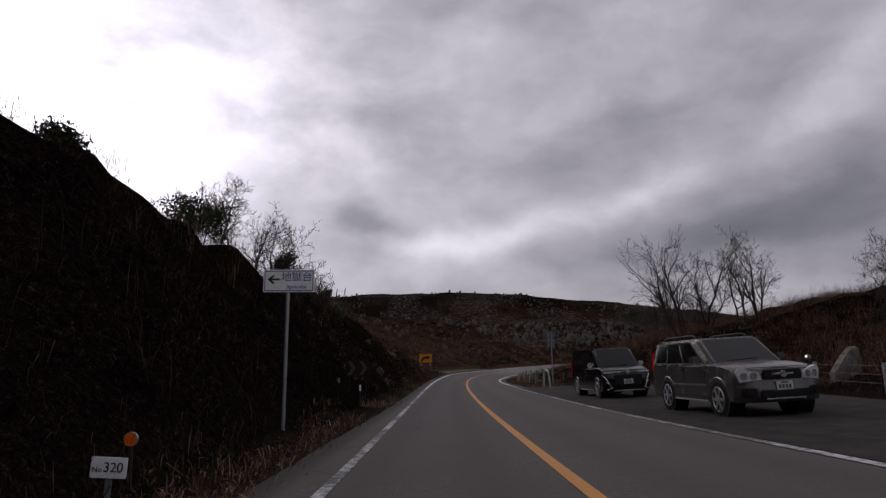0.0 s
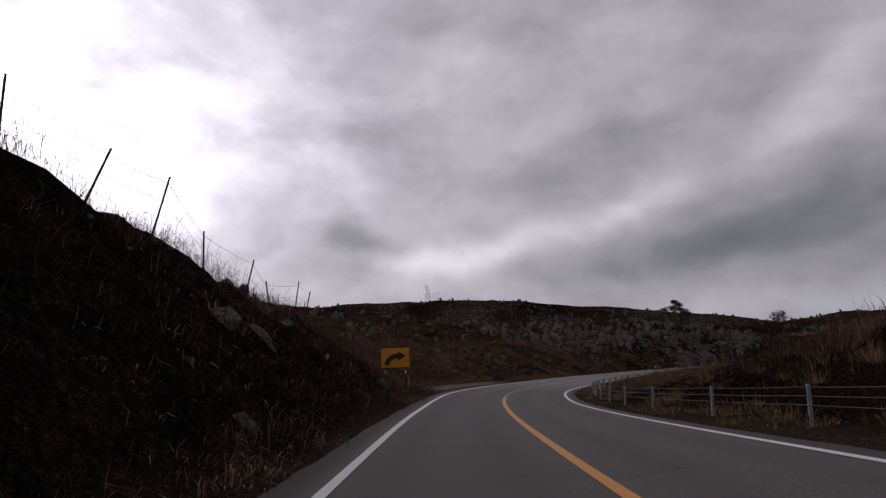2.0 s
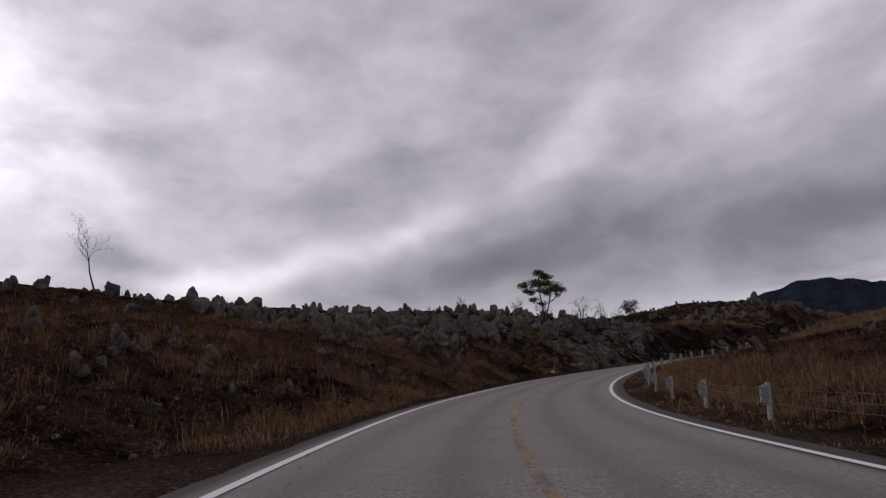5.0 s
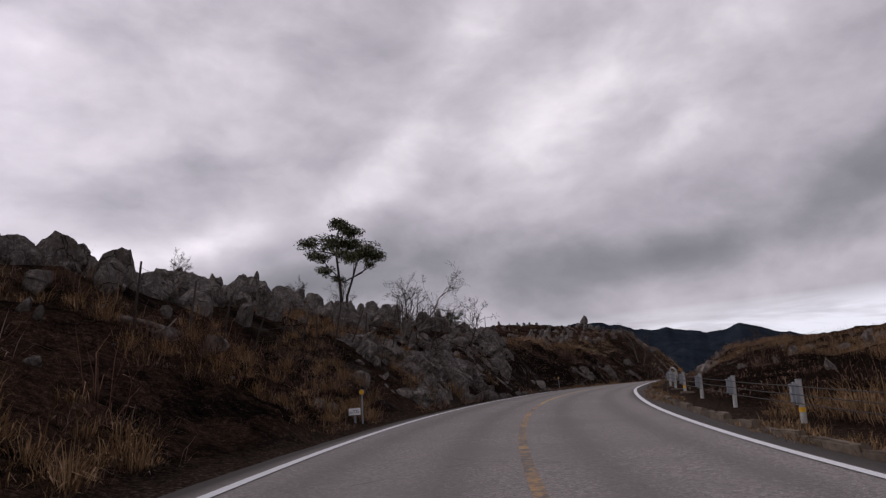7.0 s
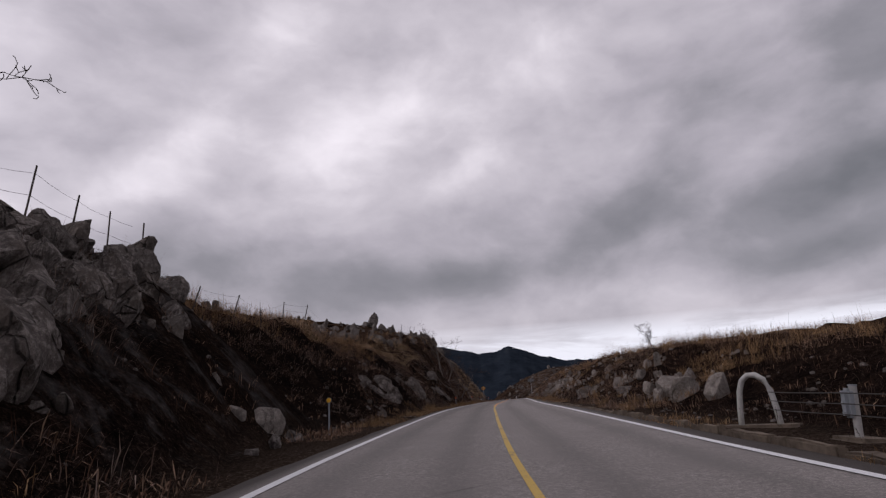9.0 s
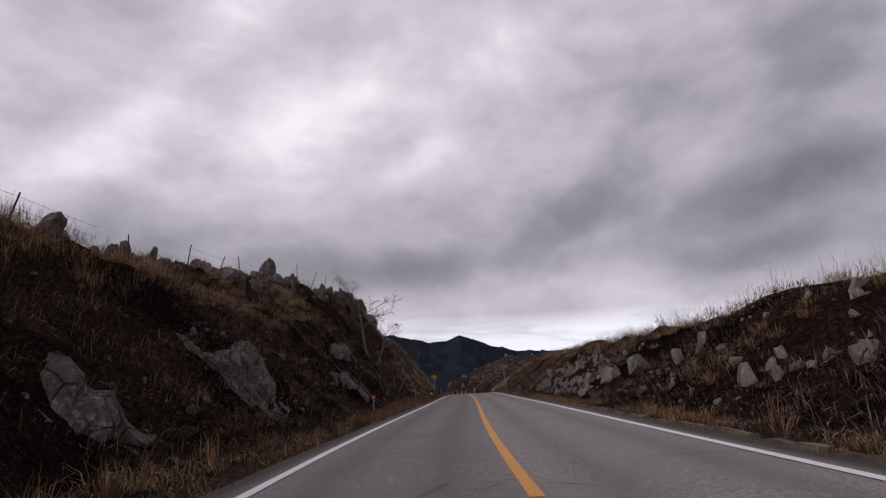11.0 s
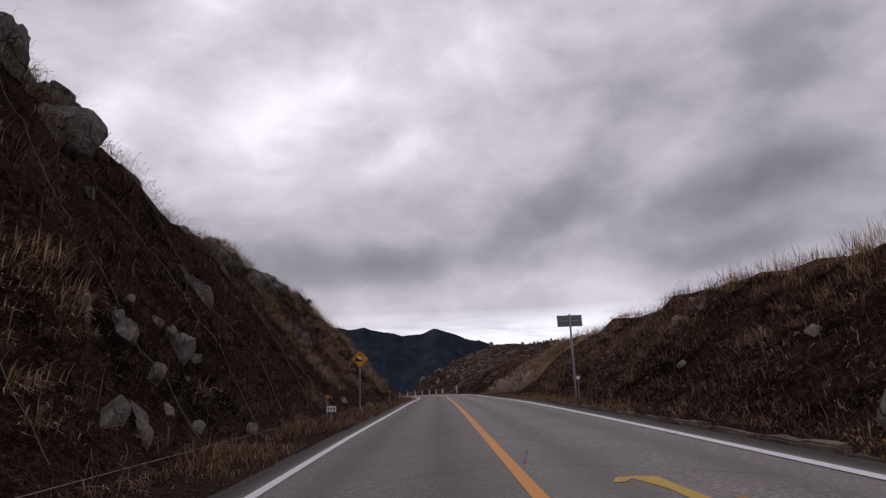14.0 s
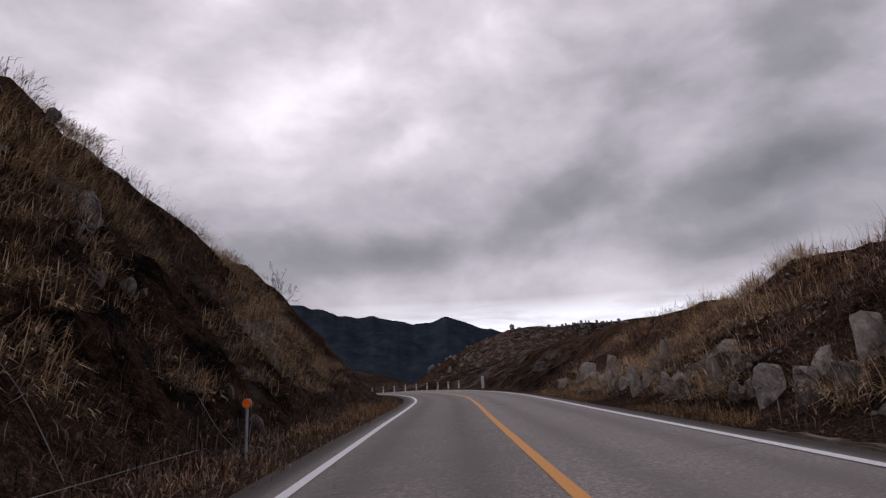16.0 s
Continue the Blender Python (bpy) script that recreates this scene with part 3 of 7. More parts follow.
def build_road():
    s = np.arange(-58, 460, 0.75)
    ks = np.linspace(-1, 1, 41)
    hw = lane(s) + SHOULDER
    ragged = 0.12 * fbm(s / 1.1, s * 0, 51, 3)
    rows, lanes = [], []
    hw_right = lane_right(s) + SHOULDER
    for k in ks:
        v = k * (hw_right if k > 0 else hw) + (k > 0.99) * ragged - (k < -0.99) * ragged
        rows.append(road_at(s, v, 0.0 - 0.02 * abs(k) ** 6))
        a = np.abs(v) / lane(s)
        tracks = np.exp(-((a - 0.28) / 0.10) ** 2) + np.exp(-((a - 0.76) / 0.10) ** 2)
        # third value: where the asphalt is painted dimmer, fading out along s
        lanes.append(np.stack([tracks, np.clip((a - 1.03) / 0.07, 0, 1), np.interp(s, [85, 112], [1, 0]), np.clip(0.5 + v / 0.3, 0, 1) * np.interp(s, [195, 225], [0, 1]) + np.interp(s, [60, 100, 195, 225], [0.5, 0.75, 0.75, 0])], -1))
    ob = grid_mesh("road", np.stack(rows, 1).reshape(-1, 3), len(s), len(ks), ASPHALT)
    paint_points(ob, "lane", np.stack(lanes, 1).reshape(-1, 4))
    tagged(ob, "grey asphalt road with worn wheel tracks and rough edges", "road", kind="structure")
    w = 0.075
    edge = lambda sign: (lambda q: (lane_right(q) if sign > 0 else -lane_left(q)) - w, lambda q: (lane_right(q) if sign > 0 else -lane_left(q)) + w)
    for name, a, b, sign, mat, label in (("edge_line", -58, 44, -1, WORN_WHITE, "worn patchy white edge line on the asphalt"), ("edge_line", 44, 458, -1, WHITE_LINE, "white edge line on the asphalt"),
                                         ("edge_line", -58, 46, 1, WORN_WHITE, "worn patchy white edge line on the asphalt"), ("edge_line", 46, 458, 1, WHITE_LINE, "white edge line on the asphalt")):
        lo, hi = edge(sign)
        tagged(ribbon(name, a, b, lo, hi, 0.005, mat), label, "road marking", group="white edge lines", kind="structure")
    for a, b, mat, label in ((-58, 74, ORANGE_LINE, "solid orange centre line on the asphalt"), (74, 168, FADED_ORANGE, "faded orange centre line worn off in the bend"), (168, 226, YELLOW_LINE, "thin worn yellow centre line on the asphalt"), (226, 458, ORANGE_LINE, "solid orange centre line on the asphalt")):
        thick = 0.05 if mat is YELLOW_LINE else 0.075
        tagged(ribbon("centre_line", a, b, -thick, thick, 0.006, mat), label, "road marking", group="orange centre lines", kind="structure")


build_ground()
build_road()

# ---- building blocks ----


def part(name, bm, mat, parent, label="", smooth=False):
    """One mesh object under a thing or a part."""
    me = bpy.data.meshes.new(name)
    if smooth:
        for f in bm.faces:
            f.smooth = True
    bm.to_mesh(me)
    bm.free()
    me.materials.append(mat)
    ob = new(name, me)
    ob.parent = parent
    if label:
        ob["label"] = label
    return ob


def thing(name, m, label, category, group=""):
    ob = new(name)
    ob.empty_display_size = 0.2
    ob.matrix_world = m
    return tagged(ob, label, category, group)


def box(size, at=(0, 0, 0), turn=(0, 0, 0), bevel=0.0, bm=None):
    bm = bm or bmesh.new()
    made = bmesh.ops.create_cube(bm, size=1.0, matrix=pose(*at, *turn) @ Matrix.Diagonal((*size, 1)))
    if bevel:
        edges = list({e for v in made["verts"] for e in v.link_edges})
        bmesh.ops.bevel(bm, geom=edges, offset=bevel, segments=2, affect="EDGES", clamp_overlap=True)
    return bm


def rod(p, q, r, r2=None, sides=10, bm=None):
    """A tapered bar from p to q."""
    bm = bm or bmesh.new()
    p, q = Vector(p), Vector(q)
    d = q - p
    m = Matrix.Translation((p + q) / 2) @ d.to_track_quat("Z", "Y").to_matrix().to_4x4()
    bmesh.ops.create_cone(bm, cap_ends=True, segments=sides, radius1=r, radius2=r if r2 is None else r2, depth=d.length, matrix=m)
    return bm


def tube(points, r, sides=6, bm=None):
    """A bent pipe along points."""
    bm = bm or bmesh.new()
    pts = [Vector(p) for p in points]
    rings = []
    for i, p in enumerate(pts):
        d = (pts[min(i + 1, len(pts) - 1)] - pts[max(i - 1, 0)]).normalized()
        a = d.orthogonal().normalized() if abs(d.z) > 0.9 else Vector((0, 0, 1)).cross(d).normalized()
        b = d.cross(a)
        rings.append([bm.verts.new(p + r * (math.cos(t) * a + math.sin(t) * b)) for t in (2 * math.pi * j / sides for j in range(sides))])
    for u, w in zip(rings, rings[1:]):
        for j in range(sides):
            bm.faces.new((u[j], u[(j + 1) % sides], w[(j + 1) % sides], w[j]))
    bm.faces.new(rings[0][::-1])
    bm.faces.new(rings[-1])
    return bm


def plate(points, y0, y1, bm=None):
    """A flat outline in x, z, from depth y0 to y1."""
    bm = bm or bmesh.new()
    a = [bm.verts.new((x, y0, z)) for x, z in points]
    b = [bm.verts.new((x, y1, z)) for x, z in points]
    bm.faces.new(a)
    bm.faces.new(b[::-1])
    n = len(points)
    for i in range(n):
        bm.faces.new((a[i], b[i], b[(i + 1) % n], a[(i + 1) % n]))
    bmesh.ops.recalc_face_normals(bm, faces=bm.faces[:])
    return bm


def lettering(text, size, at, mat, parent, name="lettering", label="", spread=1.0):
    """Built-in font as a thin mesh on a face that looks along -y."""
    cu = bpy.data.curves.new(name, "FONT")
    cu.body, cu.size, cu.extrude, cu.align_x, cu.align_y = text, size, 0.002, "CENTER", "CENTER"
    cu.space_character = spread
    tmp = bpy.data.objects.new(name, cu)
    scene.collection.objects.link(tmp)
    me = bpy.data.meshes.new_from_object(tmp.evaluated_get(bpy.context.evaluated_depsgraph_get()))
    bpy.data.objects.remove(tmp)
    me.transform(pose(*at, 90, 0, 0))
    me.materials.clear()
    me.materials.append(mat)
    ob = new(name, me)
    ob.parent = parent
    if label:
        ob["label"] = label
    return ob


def stand(s, v, turn=0.0, sink=0.0):
    """A pose on the ground; local y runs along the road."""
    p = spot(s, v)
    return pose(p.x, p.y, p.z - sink, 0, 0, heading(s) + turn)


STEEL = plain("galvanised_steel", (0.34, 0.35, 0.36), 0.45, 0.6, 0.25, 15)
GREY_PAINT = plain("grey_painted_steel", (0.27, 0.29, 0.31), 0.5, 0.1, 0.25, 12)
WHITE_PAINT = plain("white_painted_steel", (0.42, 0.41, 0.39), 0.5, 0.0, 0.3, 14)
SIGN_WHITE = plain("white_sign_face", (0.88, 0.89, 0.90), 0.4, 0.0, 0.1, 8)
SIGN_BLUE = plain("blue_sign_ink", (0.015, 0.04, 0.20), 0.4, 0.0, 0.1, 8)
SIGN_YELLOW = plain("amber_sign_face", (0.66, 0.27, 0.012), 0.45, 0.0, 0.12, 8)
SIGN_BLACK = plain("black_sign_ink", (0.012, 0.012, 0.012), 0.5, 0.0, 0.2, 8)
MATT_BLACK = plain("matt_black_board", (0.006, 0.006, 0.006), 0.95, 0.0, 0.2, 8)
# amber darkened in colour for the shade the chevron board stands in
SHADED_AMBER = plain("shaded_amber_film", (0.10, 0.05, 0.014), 0.85, 0.0, 0.3, 8)
SIGN_BACK = plain("grey_sign_back", (0.17, 0.175, 0.18), 0.5, 0.4, 0.25, 10)
ORANGE_LENS = plain("orange_reflector", (0.85, 0.15, 0.01), 0.25, 0.0, 0.15, 40)
YELLOW_BAND = plain("yellow_reflective_band", (0.75, 0.40, 0.02), 0.35, 0.0, 0.10, 20)
CONCRETE = plain("weathered_concrete", (0.15, 0.118, 0.09), 0.95, 0.0, 0.6, 5, 0.15)
CABLE = plain("rusty_wire_rope", (0.06, 0.054, 0.05), 0.6, 0.5, 0.3, 30)
CABLE_PALE = plain("pale_steel_cable", (0.19, 0.175, 0.165), 0.5, 0.3, 0.3, 30)
RUST = plain("rusty_iron_stake", (0.045, 0.032, 0.026), 0.8, 0.2, 0.4, 25)
CAR_SILVER = plain("silver_grey_car_paint", (0.13, 0.118, 0.113), 0.22, 0.65, 0.06, 3, 0.5, False)
CAR_BLACK = plain("black_car_paint", (0.006, 0.006, 0.007), 0.12, 0.0, 0.1, 3, 0.5, False)
TRIM_BLACK = plain("black_plastic_trim", (0.010, 0.010, 0.011), 0.6, 0.0, 0.2, 30, 0.25)
RUBBER = plain("tyre_rubber", (0.012, 0.012, 0.012), 0.9, 0.0, 0.25, 30, 0.12)
TAIL_RED = plain("red_tail_lamp", (0.55, 0.008, 0.012), 0.15, 0.0, 0.2, 30, 0.6, False)
ALLOY = plain("alloy_rim", (0.45, 0.46, 0.47), 0.3, 0.8, 0.1, 30)
CHROME = plain("chrome_trim", (0.72, 0.72, 0.73), 0.15, 0.9, 0.05, 10, 0.5, False)
LAMP_GLASS = plain("headlamp_glass", (0.86, 0.87, 0.88), 0.08, 0.3, 0.25, 25, 0.8, False)
CAR_GLASS = plain("tinted_car_glass", (0.008, 0.009, 0.010), 0.04, 0.0, 0.1, 3, 0.35, False)
PLATE_WHITE = plain("number_plate_white", (0.62, 0.62, 0.60), 0.5, 0.0, 0.05, 20)
PLATE_INK = plain("number_plate_ink", (0.03, 0.10, 0.06), 0.5, 0.0, 0.05, 20)
BARK = plain("dark_bark", (0.055, 0.043, 0.036), 0.9, 0.0, 0.5, 9, 0.2)
PALE_BARK = plain("pale_bark", (0.165, 0.142, 0.125), 0.85, 0.0, 0.45, 7, 0.2)
TWIG = plain("brown_twigs", (0.075, 0.055, 0.046), 0.9, 0.0, 0.4, 9, 0.2)
ASPHALT_PLAIN = plain("parking_asphalt", (0.050, 0.043, 0.040), 0.9, 0.0, 0.7, 14, 0.12)


def mat_leaf(colour):
    def build(k, b):
        r = k.n("ShaderNodeNewGeometry").outputs["Random Per Island"]
        k.put(b.inputs["Base Color"], k.ramp(r, [(0.0, tuple(c * 0.45 for c in colour)), (0.6, colour), (1.0, tuple(min(1, c * 1.8) for c in colour))]))
        b.inputs["Roughness"].default_value = 0.6
        b.inputs["Specular IOR Level"].default_value = 0.25
        return None
    return build


def mat_grass(lo, mid, hi):
    def build(k, b):
        r = k.n("ShaderNodeNewGeometry").outputs["Random Per Island"]
        n = k.noise(where(k), 0.25, 4.0, 0.6)
        f = k.math("ADD", k.math("MULTIPLY", r, 0.55), k.math("MULTIPLY", n, 0.5))
        k.put(b.inputs["Base Color"], k.ramp(f, [(0.18, lo), (0.5, mid), (0.85, hi)]))
        b.inputs["Roughness"].default_value = 0.8
        b.inputs["Specular IOR Level"].default_value = 0.02
        return None
    return build


def mat_limestone(k, b, pale=0.11):
    p = k.n("ShaderNodeTexCoord").outputs["Object"]
    w = where(k)
    rnd = k.n("ShaderNodeObjectInfo").outputs["Random"]
    big = k.noise(w, 0.8, 6.0, 0.68, 0.5)
    fine = k.math("ADD", k.math("MULTIPLY", k.noise(w, 9.0, 7.0, 0.75, 0.2), 0.6), k.math("MULTIPLY", k.noise(w, 2.2, 6.0, 0.7, 0.3), 0.4))
    streak = k.noise(k.mapping(w, scale=(7, 7, 0.8)), 1.1, 5.0, 0.7, 0.6)
    col = k.ramp(fine, [(0.34, (0.016, 0.013, 0.012)), (0.5, (0.094, 0.079, 0.072)), (0.64, (0.37, 0.33, 0.305))])
    col = k.mix(k.grey(streak, 0.50, 0.66, 0.0, 0.75), col, (0.030, 0.028, 0.028))
    col = k.mix(k.grey(big, 0.48, 0.66, 0.0, 0.6), col, (0.10, 0.078, 0.062))
    col = k.mix(k.math("MULTIPLY", rnd, 0.4), col, (0.075, 0.068, 0.062))
    crack = k.n("ShaderNodeTexVoronoi")
    crack.feature = "DISTANCE_TO_EDGE"
    k.put(crack.inputs["Vector"], k.mapping(k.mix(0.25, w, k.n("ShaderNodeTexNoise").outputs["Color"]), scale=(1.0, 1.0, 0.7), rot=(0.4, 0.3, 0.2)))
    crack.inputs["Scale"].default_value = 2.3
    seam = k.math("MULTIPLY", k.grey(crack.outputs["Distance"], 0.0, 0.035, 1.0, 0.0), k.grey(big, 0.42, 0.55))
    col = k.mix(k.math("MULTIPLY", seam, 0.85), col, (0.012, 0.010, 0.009))
    col = k.mix(pale, col, k.ramp(fine, [(0.32, (0.16, 0.137, 0.118)), (0.5, (0.34, 0.298, 0.265)), (0.68, (0.50, 0.452, 0.405))]))
    k.put(b.inputs["Base Color"], col)
    b.inputs["Roughness"].default_value = 0.92
    b.inputs["Specular IOR Level"].default_value = 0.08
    return k.math("SUBTRACT", k.math("ADD", fine, k.math("MULTIPLY", streak, 1.2)), k.math("MULTIPLY", seam, 1.5)), 1.0, 0.09


LEAF = material("dark_evergreen_leaves", mat_leaf((0.045, 0.052, 0.022)))
NEEDLE = material("pine_needles", mat_leaf((0.075, 0.078, 0.036)))
STRAW = material("dry_straw_grass", mat_grass((0.050, 0.028, 0.015), (0.205, 0.120, 0.060), (0.43, 0.285, 0.16)))
BROWN_GRASS = material("brown_dead_grass", mat_grass((0.030, 0.016, 0.011), (0.150, 0.087, 0.059), (0.38, 0.255, 0.175)))
THICKET = material("reddish_winter_brush", mat_grass((0.022, 0.011, 0.008), (0.125, 0.064, 0.043), (0.33, 0.195, 0.13)))
SWATHE = material("bleached_hanging_grass", mat_grass((0.10, 0.066, 0.042), (0.42, 0.29, 0.175), (0.68, 0.52, 0.35)))
BRUSH = material("bare_brushwood", mat_grass((0.004, 0.0028, 0.0024), (0.022, 0.013, 0.0105), (0.13, 0.09, 0.07)))
STEMS = material("grey_dead_stems", mat_grass((0.045, 0.029, 0.023), (0.165, 0.112, 0.088), (0.34, 0.26, 0.215)))
LIMESTONE = material("grey_limestone", mat_limestone)
PALE_STONE = material("pale_broken_limestone", lambda k, b: mat_limestone(k, b, 0.55))

# ---- signs and posts ----


def direction_sign():
    t = thing("direction_sign", stand(13.0, -4.55, 2, -0.08), "white direction sign with blue border on a grey pole", "road sign")
    part("pole", rod((0, 0.03, -0.3), (0, 0.03, 3.25), 0.038), STEEL, t)
    face = part("panel", box((1.05, 0.03, 0.47), (0.02, 0, 3.05), bevel=0.008), SIGN_WHITE, t)
    rim = bmesh.new()
    for x in (-0.475, 0.515):
        box((0.014, 0.006, 0.42), (x, -0.017, 3.05), bm=rim)
    for z in (2.847, 3.253):
        box((0.99, 0.006, 0.014), (0.02, -0.017, z), bm=rim)
    part("border", rim, SIGN_BLUE, face)
    part("arrow", plate([(-0.42, 3.08), (-0.30, 3.18), (-0.27, 3.15), (-0.335, 3.1), (-0.17, 3.1), (-0.17, 3.06), (-0.335, 3.06), (-0.27, 3.01), (-0.30, 2.98)], -0.022, -0.016), SIGN_BLACK, face)
    lettering("地獄台", 0.215, (0.18, -0.018, 3.12), SIGN_BLUE, face)
    lettering("Jigokudai", 0.115, (0.18, -0.018, 2.925), SIGN_BLUE, face)


def number_post(s, v, text, tilt=0, h=0.5):
    t = thing("number_post", stand(s, v) @ pose(0, 0, 0, 0, tilt, 0), "small white numbered plate on a short grey stake", "marker post", "numbered roadside plates")
    part("stake", box((0.055, 0.03, 0.75), (0, 0.03, h - 0.4), bevel=0.005), STEEL, t)
    face = part("plate", box((0.34, 0.015, 0.19), (0, 0, h), bevel=0.006), SIGN_WHITE, t)
    if text:
        lettering("No", 0.07, (-0.105, -0.01, h - 0.02), SIGN_BLACK, face)
        lettering(text, 0.125, (0.045, -0.01, h), SIGN_BLACK, face)
    else:
        ink = bmesh.new()
        for x in (-0.1, 0.0, 0.1):
            box((0.05, 0.004, 0.09), (x, -0.009, h), bm=ink)
        part("ink_bar", ink, SIGN_BLACK, face)


def delineator(s, v, mat=None, label="thin grey delineator post with a round orange reflector", h=0.95, tilt=0, pole=None):
    t = thing("delineator_post", stand(s, v, 0, 0.1) @ pose(0, 0, 0, 0, tilt, 0), label, "delineator", "roadside delineators")
    part("post", rod((0, 0.01, -0.2), (0, 0.01, h + 0.02), 0.024, sides=8), pole or GREY_PAINT, t)
    head = part("reflector", rod((0, -0.02, h + 0.08), (0, 0.02, h + 0.08), 0.07, sides=18), mat or ORANGE_LENS, t)
    part("reflector_rim", rod((0, -0.014, h + 0.08), (0, 0.024, h + 0.08), 0.076, sides=18), STEEL, head)


def snow_post(s, v):
    t = thing("marker_stake", stand(s, v, 0, 0.05), "dark stake with a white reflective top", "marker post")
    part("stake", rod((0, 0, -0.2), (0, 0, 0.9), 0.03, sides=8), RUST, t)
    part("white_top", box((0.075, 0.03, 0.24), (0, -0.03, 0.78), bevel=0.004), SIGN_WHITE, t)


def chevron_board():
    t = thing("chevron_board", stand(26.6, -4.95, 4), "black board with two orange chevrons before a dark slope", "road sign")
    # black legs and dulled chevrons carry the slope's shade in their colour
    for x in (-0.35, 0.35):
        part("leg", rod((x, 0.04, -0.6), (x, 0.04, 1.55), 0.03, sides=8), MATT_BLACK, t)
    face = part("panel", box((1.0, 0.025, 0.7), (0, 0, 1.28), bevel=0.006), MATT_BLACK, t)
    for x in (-0.42, 0.06):
        part("chevron", plate([(x, 1.56), (x + 0.15, 1.56), (x + 0.34, 1.28), (x + 0.15, 1.0), (x, 1.0), (x + 0.19, 1.28)], -0.02, -0.014), SHADED_AMBER, face)


def curve_sign():
    t = thing("curve_sign", stand(73.5, -5.6, -4, 0.30) @ Matrix.Scale(1.07, 4), "amber board with a black bent arrow on two legs", "road sign")
    for x in (-0.5, 0.5):
        leg = part("leg", rod((x, 0.05, -0.4), (x, 0.05, 2.2), 0.034, sides=8), RUST, t)
        part("marker", box((0.06, 0.012, 0.16), (x, 0.005, 1.15)), SIGN_WHITE, leg)
    face = part("panel", box((1.5, 0.03, 1.02), (0, 0, 1.84), bevel=0.006), SIGN_BLACK, t, "black rimmed panel")
    part("amber_field", box((1.42, 0.006, 0.94), (0, -0.017, 1.84)), SIGN_YELLOW, face)
    outer, inner = [], []
    for i in range(13):
        a = radians(180 - 8 - 82 * i / 12)
        outer.append((0.16 + 0.72 * math.cos(a), 1.42 + 0.62 * math.sin(a)))
        inner.append((0.16 + 0.50 * math.cos(a), 1.42 + 0.38 * math.sin(a)))
    bm = bmesh.new()
    o = [bm.verts.new((x, -0.024, z)) for x, z in outer]
    i_ = [bm.verts.new((x, -0.024, z)) for x, z in inner]
    for j in range(12):
        bm.faces.new((o[j], o[j + 1], i_[j + 1], i_[j]))
    h = [bm.verts.new((x, -0.024, z)) for x, z in ((0.16, 2.13), (0.56, 1.92), (0.16, 1.68))]
    bm.faces.new(h)
    bmesh.ops.recalc_face_normals(bm, faces=bm.faces[:])
    part("bent_arrow", bm, SIGN_BLACK, face)


def sign_back(s, v, w, h, top, ribs, turn, label, r=0.04):
    t = thing("road_sign", stand(s, v, turn), label, "road sign")
    part("pole", rod((0, -0.05, -0.4), (0, -0.05, top + 0.04), r), STEEL, t)
    face = part("panel", box((w, 0.025, h), (0, 0, top - h / 2), bevel=0.006), SIGN_BACK, t)
    for i in range(ribs):
        part("rib", box((w * 0.92, 0.03, 0.04), (0, -0.02, top - h * (i + 0.5) / ribs)), STEEL, face)
    for z in (top - h * 0.25, top - h * 0.75):
        part("clamp", box((0.11, 0.10, 0.035), (0, -0.05, z), bevel=0.006), STEEL, face)
    return t


def descent_sign():
    t = thing("descent_sign", stand(307.6, -4.75, 0), "amber diamond sign for a seven percent descent on a bent pole", "road sign")
    part("pole", tube([(0.22, 0.03, -0.25), (0.03, 0.03, 0.28), (0, 0.03, 0.4), (0.04, 0.03, 2.95)], 0.035, 8), STEEL, t)
    d = 0.44
    c = 2.62
    face = part("panel", plate([(0.04, c + d), (0.04 + d, c), (0.04, c - d), (0.04 - d, c)], -0.012, 0.01), SIGN_BLACK, t, "black rimmed diamond")
    e = d * 0.94
    part("amber_field", plate([(0.04, c + e), (0.04 + e, c), (0.04, c - e), (0.04 - e, c)], -0.017, -0.012), SIGN_YELLOW, face)
    part("slope_mark", plate([(-0.2, c + 0.10), (-0.2, c - 0.12), (0.26, c - 0.12)], -0.022, -0.016), SIGN_BLACK, face)
    part("car_mark", box((0.17, 0.005, 0.06), (0.02, -0.02, c + 0.05), (0, 25, 0)), SIGN_WHITE, face)
    lettering("7%", 0.19, (0.08, -0.02, c + 0.2), SIGN_BLACK, face)


direction_sign()
number_post(6.1, -4.45, "320", 3)
number_post(160.1, -4.8, "325", 0, 0.3)
number_post(299.0, -4.75, "", 2)
delineator(7.1, -4.7, h=0.5, tilt=-2, pole=RUST)
delineator(63.5, -6.4, h=0.55)
delineator(77.0, -5.6)
delineator(160.5, -4.7, YELLOW_BAND, "thin grey delineator post with a round amber reflector", 0.9)
delineator(201.4, -5.14, YELLOW_BAND, "thin grey delineator post with a round yellow reflector", 1.06)
delineator(248.7, -4.72, h=0.82)
delineator(275.4, -4.97, h=0.9)
delineator(299.7, -5.0)
delineator(323.0, -4.4)
delineator(300.6, 4.55, SIGN_WHITE, "thin grey delineator post with a round white reflector", 0.95)
snow_post(26.0, -4.75)
chevron_board()
curve_sign()
sign_back(44.6, 5.85, 0.60, 1.1, 3.55, 3, 30, "tall grey ribbed back of a road sign on a pole")
sign_back(300.3, 4.35, 0.98, 0.44, 3.3, 1, 3, "grey back of a wide road sign on a tall pole")
descent_sign()

# ---- cable barrier on the right ----


